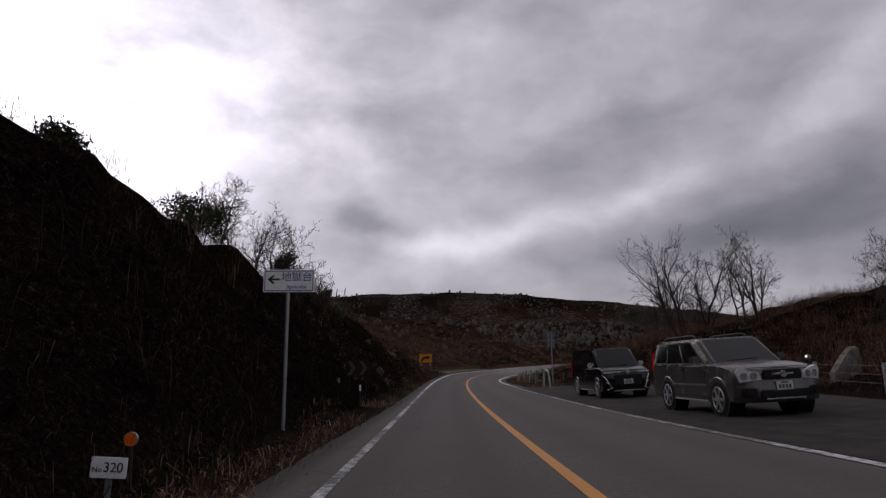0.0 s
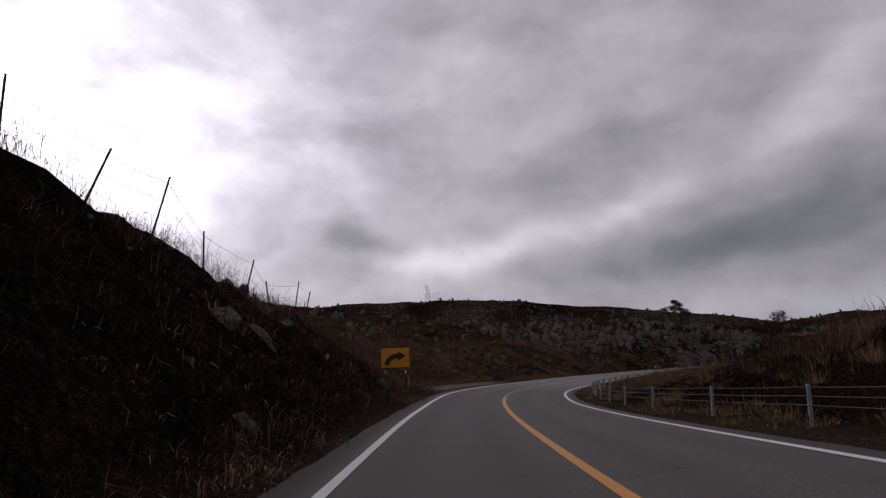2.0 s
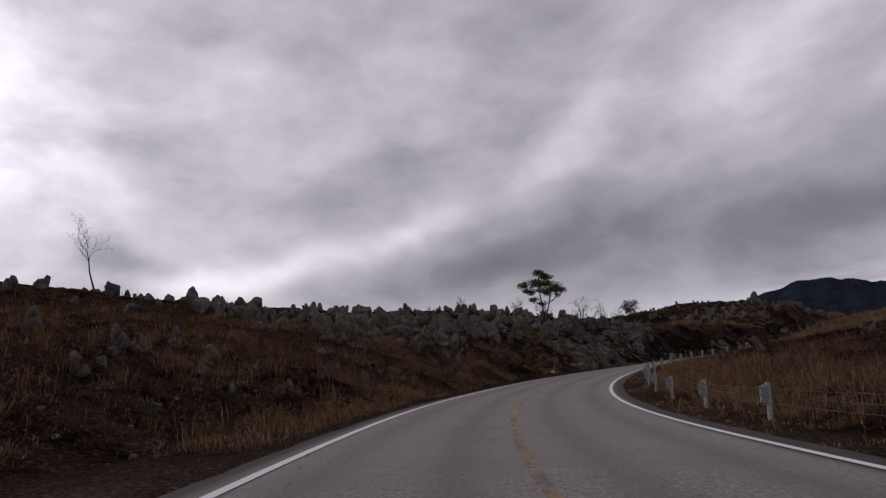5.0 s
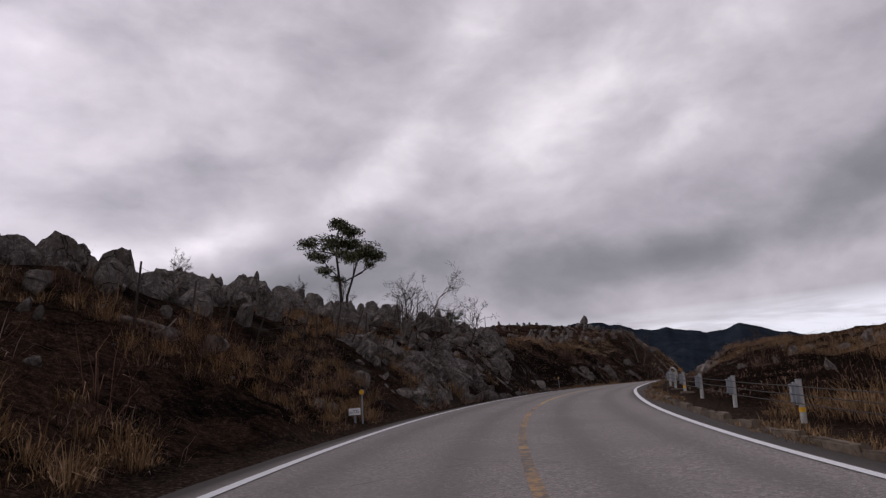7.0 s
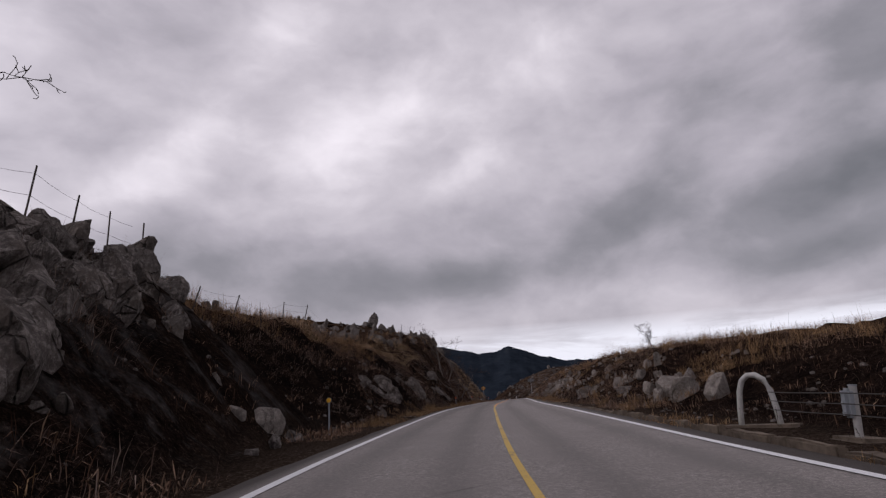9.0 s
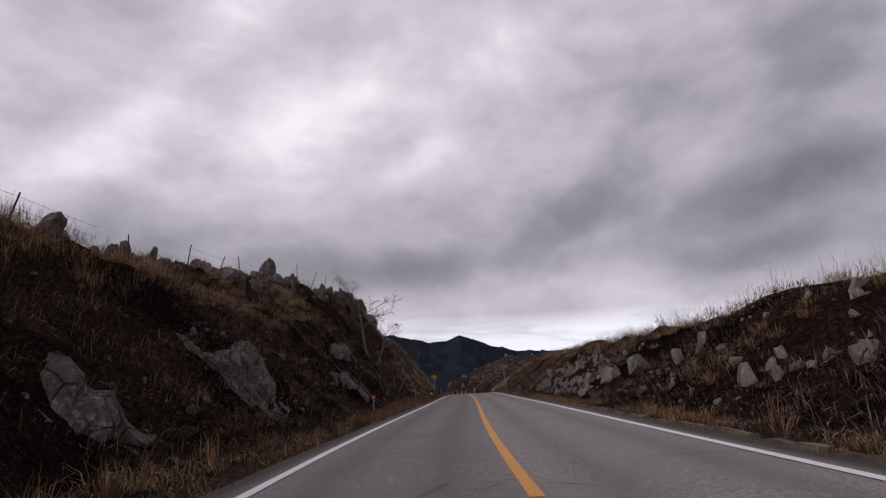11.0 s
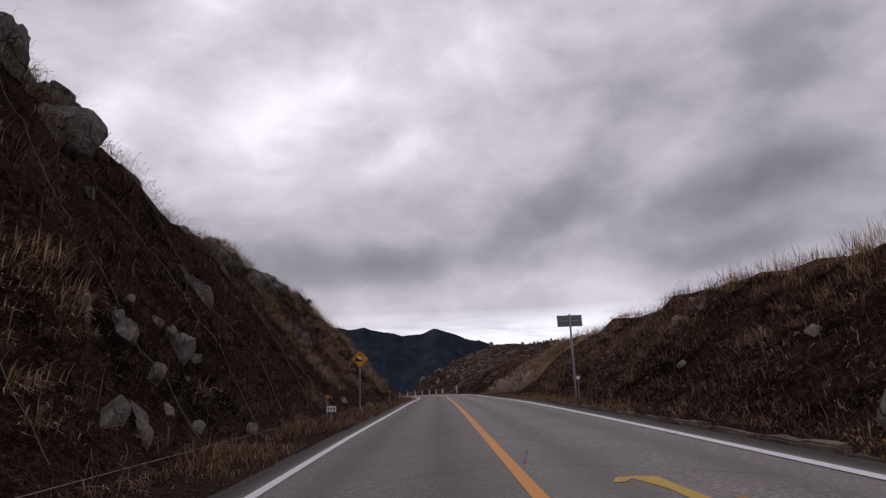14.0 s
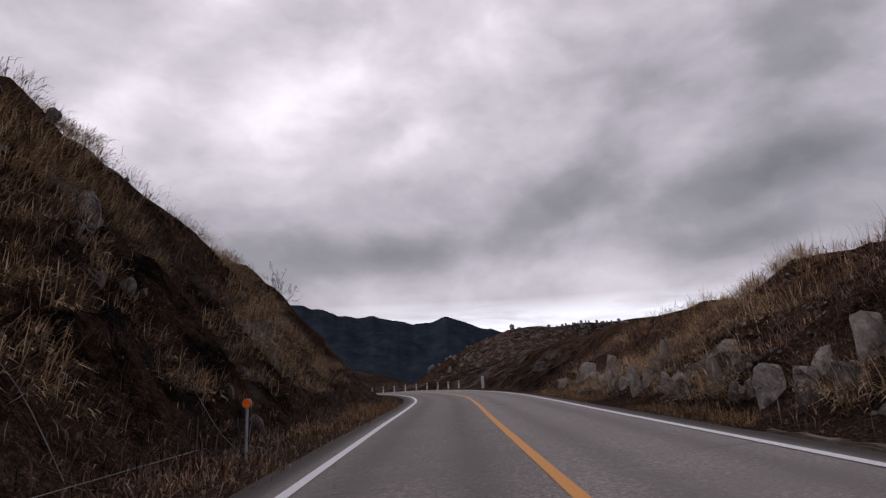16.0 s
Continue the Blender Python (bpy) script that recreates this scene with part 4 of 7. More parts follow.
def cable_barrier():
    base = spot(120, 5.2)
    t = thing("cable_barrier", Matrix.Translation(base), "cable barrier of white posts with grey brackets and wire ropes", "guard rail")
    at = lambda s, v: spot(s, v) - base
    stops = [43.0 + 4.9 * i for i in range(29)] + [186.6, 192.0]
    off = lambda s: float(lane_right(np.array([s]))[0]) + (1.85 if s > 60 else 2.1)
    shapes = {}

    def shared(key, bm, mat):
        me = bpy.data.meshes.new(key)
        bm.to_mesh(me)
        bm.free()
        me.materials.append(mat)
        shapes[key] = me

    shared("post", rod((0, 0, -0.3), (0, 0, 0.80), 0.057, sides=12), WHITE_PAINT)
    shared("slim_post", rod((0, 0, -0.3), (0, 0, 0.76), 0.04, sides=10), GREY_PAINT)
    br = box((0.14, 0.20, 0.44), (-0.095, 0, 0.55), bevel=0.05)
    for z in (0.39, 0.55, 0.71):
        box((0.03, 0.05, 0.05), (-0.172, 0, z), bm=br)
    rod((0, 0, 0.80), (0, 0, 0.825), 0.064, sides=12, bm=br)
    shared("bracket", br, GREY_PAINT)
    shared("band", rod((0, 0, 0.20), (0, 0, 0.29), 0.0605, sides=12), YELLOW_BAND)
    pad = box((0.55, 0.95, 0.16), (0.05, 0, -0.03), bevel=0.05)
    shared("pad", pad, CONCRETE)
    for i, s in enumerate(stops):
        p = at(s, off(s))
        slim = s < 78
        me = shapes["slim_post" if slim else "post"]
        ob = new("post", me)
        ob.parent = t
        ob.matrix_local = Matrix.Translation(p) @ pose(0, 0, 0, 0, 0, heading(s)) @ pose(0, 0, 0, random.uniform(-2, 2), random.uniform(-1.5, 1.5) + float(np.interp(s, [40, 75, 120, 135, 152, 200], [2, 5, 5.5, 4.5, 3, 2.5])), 0)
        if not slim:
            b = new("bracket", shapes["bracket"])
            b.parent = ob
            if i % 3 == 2 and s < 190:
                c = new("band", shapes["band"])
                c.parent = ob
        if s > 170:
            c = new("pad", shapes["pad"])
            c.parent = ob
    # hooped end posts
    for s, v in ((36.6, off(36.6) - 0.75), (195.4, off(195))):
        p = at(s, v)
        pts = [(0, -0.42, -0.3), (0, -0.36, 0.35), (0, -0.30, 0.70), (0, -0.2, 0.92), (0, -0.05, 1.02), (0, 0.1, 1.02), (0, 0.22, 0.92), (0, 0.30, 0.70), (0, 0.34, 0.35), (0, 0.38, -0.3)]
        hoop = part("end_hoop", tube([Vector(q) for q in pts], 0.058, 10), WHITE_PAINT, t, "white painted steel hoop", True)
        hoop.matrix_local = Matrix.Translation(p) @ pose(0, 0, 0, 0, 0, heading(s) + (20 if s < 100 else 50))
        part("hoop_pad", box((0.7, 1.5, 0.16), (0, 0, -0.04), bevel=0.05), CONCRETE, hoop)
    ends = [36.8] + stops + [195.2]
    for z in (0.39, 0.55, 0.71):
        pts = []
        for a, b in zip(ends, ends[1:]):
            for f in (0, 0.25, 0.5, 0.75):
                s = a + (b - a) * f
                pa, pb = at(a, off(a) - 0.17), at(b, off(b) - 0.17)
                p = pa.lerp(pb, f)
                pts.append((p.x, p.y, p.z + z - 0.06 * f * (1 - f)))
        part("wire_rope", tube(pts, 0.009, 5), CABLE, t, "thin rusty wire rope")


cable_barrier()


def far_posts():
    """White stone posts outside the last bend."""
    first = None
    for i in range(24):
        m = stand(372 + 2.3 * i, 4.9, 0, 0.1)
        if first is None:
            first = thing("guard_stone", m, "short white concrete guard post at the bend", "guard post", "white posts outside the bend")
            part("shaft", box((0.13, 0.13, 0.95), (0, 0, 0.38), bevel=0.02), WHITE_PAINT, first)
            part("dark_band", box((0.135, 0.135, 0.08), (0, 0, 0.68), bevel=0.008), SIGN_BLACK, first)
        else:
            copy_thing(first, m)
    big = thing("guard_stone", stand(366, 4.7), "taller white guard post at the bend", "guard post", "white posts outside the bend")
    part("shaft", box((0.2, 0.2, 1.25), (0, 0, 0.5), bevel=0.03), WHITE_PAINT, big)


far_posts()


def kerb():
    """Low concrete kerb stones under the right verge."""
    shape = []
    for k in range(4):
        bm = box((0.16, 1.9, 0.20), (0, 0, -0.035), bevel=0.03)
        bmesh.ops.subdivide_edges(bm, edges=[e for e in bm.edges if e.calc_length() > 1], cuts=7)
        for v in bm.verts:
            v.co += Vector((fbm(np.array([v.co.y * 3.1 + k * 9]), np.array([v.co.z * 7]), 61)[0] * 0.09, 0, fbm(np.array([v.co.y * 2.3 + k * 5]), np.array([v.co.x * 7]), 62)[0] * 0.10))
        me = bpy.data.meshes.new("kerb_stone")
        bm.to_mesh(me)
        bm.free()
        me.materials.append(CONCRETE)
        shape.append(me)
    run = thing("kerb", Matrix.Identity(4), "low weathered concrete kerb stones overgrown with dry grass", "kerb")
    run["kind"] = "structure"
    for i in range(88):
        s = 150 + 1.97 * i
        p = road_at(s, float(lane_right(np.array([s]))[0]) + SHOULDER + 0.14)
        ob = new("kerb_stone", shape[i % 4])
        ob.parent = run
        ob.matrix_local = pose(p[0], p[1], p[2] + random.uniform(-0.01, 0.04) - (0.05 if s > 205 else 0), random.uniform(-1, 1), random.uniform(-3, 3), heading(s) + random.uniform(-1, 1))


kerb()


def parking_apron():
    ob = ribbon("parking_apron", -50, 39.5, lambda s: lane(s) + 0.12, lambda s: lane(s) + 6.2 + 0.5 * np.sin(s * 0.4) - 3.5 * np.clip((s - 33) / 6, 0, 1), 0.004, ASPHALT_PLAIN, 0.75, 6)
    tagged(ob, "dark asphalt parking strip beside the road", "parking strip", kind="structure")
    # worn speed figure on the road, too far gone to read
    t = thing("road_figure", Matrix.Identity(4), "worn remains of a yellow figure painted on the asphalt", "road marking")
    bm = bmesh.new()
    pts = [(282.1, 0.85), (282.4, 1.0), (282.3, 1.15), (281.6, 1.22), (280.2, 1.25), (278.6, 1.3), (277.9, 1.3), (277.6, 1.15), (277.8, 0.98), (278.3, 0.85)]
    prev = None
    for i, (s, v) in enumerate(pts):
        w = 0.07 + 0.03 * ((i * 7) % 3)
        a, b = (bm.verts.new(road_at(s, v - w, 0.006)), bm.verts.new(road_at(s, v + w, 0.006)))
        if prev:
            bm.faces.new((prev[0], prev[1], b, a))
        prev = (a, b)
    bmesh.ops.recalc_face_normals(bm, faces=bm.faces[:])
    part("stroke", bm, YELLOW_LINE, t)
    for s, v, n in ((277.7, 1.62, 0.7), (280.8, 1.55, 0.3)):
        bm = bmesh.new()
        q = [bm.verts.new(road_at(s + a, v + b, 0.006)) for a, b in ((0, -0.05), (0, 0.05), (n, 0.03), (n, -0.06))]
        bm.faces.new(q)
        bmesh.ops.recalc_face_normals(bm, faces=bm.faces[:])
        part("stroke", bm, FADED_ORANGE, t)


parking_apron()

# ---- parked cars ----


def wheel(parent, x, y, r=0.35, w=0.22, side=1):
    tyre = part("tyre", rod((x - w / 2 * side, y, r), (x + w / 2 * side, y, r), r, sides=32), RUBBER, parent, "black rubber tyre")
    xo = x + (w / 2 + 0.004) * side
    part("rim_bed", rod((xo - 0.03 * side, y, r), (xo, y, r), r * 0.70, sides=24), TRIM_BLACK, tyre)
    bm = bmesh.new()
    for i in range(6):
        a = 2 * math.pi * i / 6
        c = (xo + 0.006 * side, y + math.cos(a) * r * 0.38, r + math.sin(a) * r * 0.38)
        box((0.025, r * 0.64, r * 0.17), c, (math.degrees(a), 0, 0), 0.008, bm)
    rod((xo, y, r), (xo + 0.03 * side, y, r), r * 0.16, sides=12, bm=bm)
    for i in range(28):
        a, b = 2 * math.pi * i / 28, 2 * math.pi * (i + 1) / 28
        rod((xo, y + math.cos(a) * r * 0.70, r + math.sin(a) * r * 0.70), (xo, y + math.cos(b) * r * 0.70, r + math.sin(b) * r * 0.70), 0.016, sides=5, bm=bm)
    part("rim", bm, ALLOY, tyre, "silver alloy rim")


def crisp(bm, angle=32):
    """Smooth faces with sharp creases."""
    bmesh.ops.recalc_face_normals(bm, faces=bm.faces[:])
    for f in bm.faces:
        f.smooth = True
    for e in bm.edges:
        if len(e.link_faces) == 2 and e.calc_face_angle(0) > radians(angle):
            e.smooth = False
    return bm


def lower_body(profile, half_w, nose, tail, arches, arch_r):
    """The body below the belt: a side profile (y, z) swept across, rounded at its corners in plan, with wheel arches cut into the flanks."""
    bm = bmesh.new()
    fs = [0, 0.3, 0.55, 0.75, 0.87, 0.94, 0.98, 1.0]
    fs = [-f for f in fs[:0:-1]] + fs
    y_lo, y_hi = min(p[0] for p in profile), max(p[0] for p in profile)
    z_top = max(p[1] for p in profile)
    rows = []
    for f in fs:
        a = abs(f)
        row = []
        for y, z in profile:
            front, back = max(0, 1 - (y - y_lo) / 0.55), max(0, 1 - (y_hi - y) / 0.4)
            yy = y + nose * front * a ** 3 - tail * back * a ** 4
            top = max(0, (z - 0.75) / (z_top - 0.75))
            zz = z - 0.05 * top * a ** 4 - (0.02 * (a > 0.96)) * top + 0.03 * (a > 0.96) * (z < 0.4)
            # flanks belly out slightly at mid height
            x = f * half_w * (1 - 0.035 * top * a)
            row.append(bm.verts.new((x, yy, zz)))
        rows.append(row)
    n = len(profile)
    for r0, r1 in zip(rows, rows[1:]):
        for j in range(n):
            bm.faces.new((r0[j], r0[(j + 1) % n], r1[(j + 1) % n], r1[j]))
    for row, flip in ((rows[0], 1), (rows[-1], -1)):
        bm.faces.new(row[::flip])
    return crisp(bm, 28)


class Cabin:
    """A greenhouse: belt rectangle to roof rectangle, with panes set on its faces."""

    def __init__(self, y0, y1, wb, zb, yr0, yr1, wr, zr, narrow=0.06):
        self.b = [Vector((-wb + narrow, y0, zb)), Vector((wb - narrow, y0, zb)), Vector((wb, y1, zb)), Vector((-wb, y1, zb))]
        self.t = [Vector((-wr + 0.02, yr0, zr - 0.03)), Vector((wr - 0.02, yr0, zr - 0.03)), Vector((wr, yr1, zr - 0.02)), Vector((-wr, yr1, zr - 0.02))]

    def shell(self):
        bm = bmesh.new()
        b = [bm.verts.new(p) for p in self.b]
        t = [bm.verts.new(p) for p in self.t]
        for i in range(4):
            bm.faces.new((b[i], b[(i + 1) % 4], t[(i + 1) % 4], t[i]))
        bm.faces.new(t)
        bm.faces.new(b[::-1])
        bmesh.ops.bevel(bm, geom=[e for e in bm.edges if max(v.co.z for v in e.verts) > self.b[0].z + 0.1], offset=0.06, segments=4, affect="EDGES")
        return crisp(bm, 40)

    def pane(self, face, quad, out=0.006, thick=0.006):
        """A plate on a face (0 front, 1 right, 2 back, 3 left); quad in parts of the face's width and height."""
        i, j = face, (face + 1) % 4
        n = (self.b[j] - self.b[i]).cross(self.t[i] - self.b[i]).normalized()
        at = lambda u, v: (self.b[i].lerp(self.b[j], u)).lerp(self.t[i].lerp(self.t[j], u), v)
        bm = bmesh.new()
        outer = [bm.verts.new(at(u, v) + n * out) for u, v in quad]
        inner = [bm.verts.new(at(u, v) + n * (out - thick)) for u, v in quad]
        bm.faces.new(outer)
        bm.faces.new(inner[::-1])
        for k in range(len(quad)):
            bm.faces.new((outer[k], inner[k], inner[(k + 1) % len(quad)], outer[(k + 1) % len(quad)]))
        bmesh.ops.recalc_face_normals(bm, faces=bm.faces[:])
        return bm


def plate_bars(parent, at):
    p = part("number_plate", box((0.33, 0.012, 0.165), at, bevel=0.004), PLATE_WHITE, parent, "white number plate with blurred bars")
    bm = bmesh.new()
    for x in (-0.1, -0.035, 0.035, 0.1):
        box((0.045, 0.004, 0.075), (at[0] + x, at[1] - 0.008, at[2] - 0.02), bm=bm)
    box((0.16, 0.004, 0.03), (at[0], at[1] - 0.008, at[2] + 0.055), bm=bm)
    part("plate_bars", bm, PLATE_INK, p)


def arches(t, half_w, ys, r, cz, mat):
    for y in ys:
        for side in (-1, 1):
            x = side * (half_w - 0.008)
            pts = [(x, y + math.cos(a) * r, cz + math.sin(a) * r) for a in np.linspace(-0.2, math.pi + 0.2, 17)]
            part("wheel_arch", tube(pts, 0.016, 6), mat, t)
            part("arch_well", rod((side * (half_w - 0.32), y, cz), (side * (half_w + 0.006), y, cz), r * 0.985, sides=28), TRIM_BLACK, t)


def flip(quad):
    return [(1 - u, v) for u, v in quad]


def sport_utility():
    pl = road_at(14.9, 5.2, 0.0)
    tilt = math.degrees(math.atan(float(np.interp(14.1, ss, bank))))
    t = thing("parked_car", pose(*pl, 0, tilt, heading(14.1) + 3), "silver-grey boxy sport utility car parked on the roadside strip", "car")
    W = 0.885
    prof = [(-2.20, 0.30), (-2.29, 0.42), (-2.30, 0.60), (-2.26, 0.70), (-2.27, 0.84), (-2.20, 0.95), (-2.0, 1.01), (-1.6, 1.06), (-1.05, 1.11), (-0.4, 1.10), (0.8, 1.10), (2.1, 1.10), (2.24, 1.0), (2.28, 0.66), (2.27, 0.42), (2.15, 0.30)]
    part("body", lower_body(prof, W, 0.30, 0.12, (), 0), CAR_SILVER, t, "silver-grey painted body")
    cab = Cabin(-1.08, 2.22, 0.85, 1.07, -0.26, 2.04, 0.73, 1.68)
    part("cabin_shell", cab.shell(), CAR_SILVER, t)
    part("windscreen", cab.pane(0, [(0.07, 0.04), (0.93, 0.04), (0.92, 0.93), (0.08, 0.93)]), CAR_GLASS, t, "dark reflecting windscreen")
    part("rear_window", cab.pane(2, [(0.1, 0.25), (0.9, 0.25), (0.88, 0.9), (0.12, 0.9)]), CAR_GLASS, t)
    frame_q = [(0.10, 0.05), (0.95, 0.05), (0.90, 0.90), (0.16, 0.90)]
    panes = ([(0.13, 0.08), (0.41, 0.08), (0.41, 0.86), (0.185, 0.86)], [(0.435, 0.08), (0.70, 0.08), (0.69, 0.86), (0.435, 0.86)], [(0.725, 0.10), (0.92, 0.12), (0.88, 0.82), (0.715, 0.86)])
    for face, f in ((1, lambda q: q), (3, flip)):
        rim = part("window_surround", cab.pane(face, f(frame_q), 0.004), TRIM_BLACK, t, "black window surround")
        for q in panes:
            part("side_window", cab.pane(face, f(q), 0.010), CAR_GLASS, rim)
    for side in (-1, 1):
        part("sill", box((0.03, 1.75, 0.13), (side * (W - 0.002), -0.05, 0.36), bevel=0.01), TRIM_BLACK, t, "black lower sill")
        part("side_strip", box((0.02, 1.8, 0.04), (side * (W - 0.004), 0.05, 0.64), bevel=0.006), CHROME, t)
        part("step_bar", box((0.05, 1.75, 0.035), (side * (W + 0.005), -0.05, 0.31), bevel=0.008), CHROME, t)
        for y in (0.10, 0.98):
            part("door_handle", box((0.04, 0.17, 0.03), (side * (W - 0.018), y, 0.96), bevel=0.01), CHROME, t)
        for y in (-0.80, 0.28, 1.12):
            part("door_gap", box((0.012, 0.010, 0.64), (side * (W - 0.010), y, 0.72)), TRIM_BLACK, t)
        m = part("mirror", box((0.22, 0.13, 0.17), (side * 0.98, -0.62, 1.17), bevel=0.04), CAR_SILVER, t)
        part("mirror_glass", box((0.18, 0.008, 0.12), (side * 0.98, -0.55, 1.17)), CHROME, m)
        lamp = part("headlamp", plate([(0.40, 0.74), (0.80, 0.70), (0.86, 0.90), (0.80, 0.97), (0.43, 0.88)], -0.04, 0.06) if side > 0 else plate([(-0.40, 0.74), (-0.80, 0.70), (-0.86, 0.90), (-0.80, 0.97), (-0.43, 0.88)], -0.04, 0.06), LAMP_GLASS, t, "clear headlamp")
        lamp.matrix_local = pose(side * 0.02, -2.335, 0, 0, 0, side * 17)
        for x in (0.54, 0.72):
            part("lamp_bowl", rod((side * x, -0.055, 0.82), (side * x, -0.03, 0.82), 0.07, sides=16), CHROME, lamp)
        part("fog_lamp", rod((side * 0.68, -2.235, 0.50), (side * 0.66, -2.14, 0.50), 0.06, sides=14), TRIM_BLACK, t)
        part("bumper_corner", box((0.30, 0.07, 0.16), (side * 0.66, -2.175, 0.50), (0, 0, side * 18), 0.02), TRIM_BLACK, t)
        part("roof_rail", tube([(side * 0.60, -0.05, 1.66), (side * 0.60, 0.15, 1.735), (side * 0.60, 1.6, 1.735), (side * 0.60, 1.85, 1.67)], 0.022, 6), TRIM_BLACK, t)
        part("tail_lamp", box((0.07, 0.15, 0.46), (side * 0.80, 2.19, 1.16), (0, side * -7, 0), 0.02), TAIL_RED, t, "tall red tail lamp")
        for y in (-1.38, 1.24):
            wheel(t, side * 0.79, y, 0.355, 0.22, side)
    arches(t, W, (-1.38, 1.24), 0.43, 0.37, CAR_SILVER)
    part("bonnet_gap", box((1.3, 0.012, 0.012), (0, -2.16, 0.972)), TRIM_BLACK, t)
    part("grille", box((0.78, 0.06, 0.19), (0, -2.26, 0.83), bevel=0.02), TRIM_BLACK, t)
    bar = part("grille_bar", box((0.46, 0.05, 0.05), (0, -2.285, 0.84), bevel=0.01), CHROME, t)
    part("badge", rod((0, -2.325, 0.84), (0, -2.28, 0.84), 0.07, sides=18), CHROME, bar)
    part("lower_grille", box((0.95, 0.05, 0.14), (0, -2.285, 0.47), bevel=0.02), TRIM_BLACK, t)
    part("bumper_strip", box((0.80, 0.05, 0.035), (0, -2.305, 0.375), bevel=0.01), CHROME, t)
    stem = part("fender_mirror", rod((0.72, -2.0, 0.97), (0.74, -2.02, 1.12), 0.010, sides=6), TRIM_BLACK, t)
    part("mirror_head", rod((0.74, -2.05, 1.13), (0.74, -1.98, 1.13), 0.042, sides=12), CHROME, stem)
    part("wiper", rod((-0.45, -1.075, 1.13), (0.25, -1.02, 1.16), 0.010, sides=5), TRIM_BLACK, t)
    plate_bars(t, (0, -2.315, 0.62))


def minivan():
    pl = road_at(25.0, 5.0, 0.0)
    tilt = math.degrees(math.atan(float(np.interp(23.4, ss, bank))))
    t = thing("parked_car", pose(*pl, 0, tilt, heading(23.4) + 3), "glossy black minivan with chrome front trim parked on the roadside strip", "car")
    W = 0.85
    prof = [(-2.22, 0.22), (-2.33, 0.32), (-2.35, 0.60), (-2.32, 0.86), (-2.24, 0.98), (-2.0, 1.05), (-1.55, 1.12), (-0.8, 1.10), (0.8, 1.10), (2.2, 1.10), (2.33, 0.95), (2.35, 0.5), (2.28, 0.30), (2.15, 0.24)]
    part("body", lower_body(prof, W, 0.28, 0.10, (), 0), CAR_BLACK, t, "glossy black painted body")
    cab = Cabin(-1.58, 2.30, 0.815, 1.07, -0.72, 2.22, 0.74, 1.80)
    part("cabin_shell", cab.shell(), CAR_BLACK, t)
    part("windscreen", cab.pane(0, [(0.06, 0.03), (0.94, 0.03), (0.93, 0.95), (0.07, 0.95)]), CAR_GLASS, t, "dark reflecting windscreen")
    part("rear_window", cab.pane(2, [(0.1, 0.25), (0.9, 0.25), (0.88, 0.9), (0.12, 0.9)]), CAR_GLASS, t)
    panes = ([(0.12, 0.07), (0.215, 0.07), (0.215, 0.62)], [(0.235, 0.07), (0.46, 0.07), (0.45, 0.82), (0.235, 0.82)], [(0.48, 0.07), (0.71, 0.07), (0.70, 0.82), (0.47, 0.82)], [(0.73, 0.07), (0.95, 0.09), (0.94, 0.80), (0.72, 0.82)])
    for face, f in ((1, lambda q: q), (3, flip)):
        for q in panes:
            part("side_window", cab.pane(face, f(q), 0.008), CAR_GLASS, t)
    for side in (-1, 1):
        for y in (-0.02, 0.24):
            part("door_handle", box((0.04, 0.15, 0.03), (side * (W - 0.016), y, 0.94), bevel=0.01), CHROME, t)
        for y in (-0.95, 0.12, 1.20):
            part("door_gap", box((0.008, 0.008, 0.75), (side * (W - 0.012), y, 0.68)), TRIM_BLACK, t)
        part("sill_strip", box((0.03, 1.9, 0.03), (side * (W - 0.002), 0.0, 0.27), bevel=0.008), CHROME, t)
        m = part("mirror", box((0.22, 0.13, 0.17), (side * 0.95, -1.05, 1.18), bevel=0.04), CHROME, t, "chrome door mirror")
        part("mirror_glass", box((0.18, 0.008, 0.12), (side * 0.95, -0.98, 1.18)), TRIM_BLACK, m)
        lamp = part("headlamp", box((0.44, 0.05, 0.06), (0, 0, 0), bevel=0.015), LAMP_GLASS, t, "slim clear headlamp")
        lamp.matrix_local = pose(side * 0.60, -2.235, 0.90, 0, 0, side * 17)
        part("chrome_hook", tube([(side * 0.84, -2.08, 0.80), (side * 0.76, -2.19, 0.72), (side * 0.66, -2.27, 0.50), (side * 0.58, -2.32, 0.36), (side * 0.74, -2.25, 0.30)], 0.018, 6), CHROME, t, "bent chrome strip")
        part("fog_lamp", rod((side * 0.70, -2.27, 0.56), (side * 0.70, -2.18, 0.56), 0.04, sides=12), LAMP_GLASS, t)
        part("tail_lamp", box((0.06, 0.10, 0.55), (side * 0.80, 2.27, 1.02), (0, side * -3, 0), 0.02), TAIL_RED, t, "tall red tail lamp")
        for y in (-1.42, 1.42):
            wheel(t, side * 0.755, y, 0.325, 0.2, side)
    arches(t, W, (-1.42, 1.42), 0.39, 0.34, CAR_BLACK)
    bar = part("chrome_bar", box((0.95, 0.05, 0.04), (0, -2.315, 0.905), bevel=0.012), CHROME, t)
    part("badge", rod((0, -2.36, 0.905), (0, -2.31, 0.905), 0.07, sides=18), CHROME, bar)
    part("grille", box((1.0, 0.05, 0.36), (0, -2.345, 0.62), bevel=0.03), TRIM_BLACK, t)
    part("bumper_blade", box((1.15, 0.06, 0.045), (0, -2.335, 0.27), bevel=0.012), CHROME, t)
    part("wiper", rod((-0.55, -1.56, 1.13), (0.3, -1.50, 1.17), 0.010, sides=5), TRIM_BLACK, t)
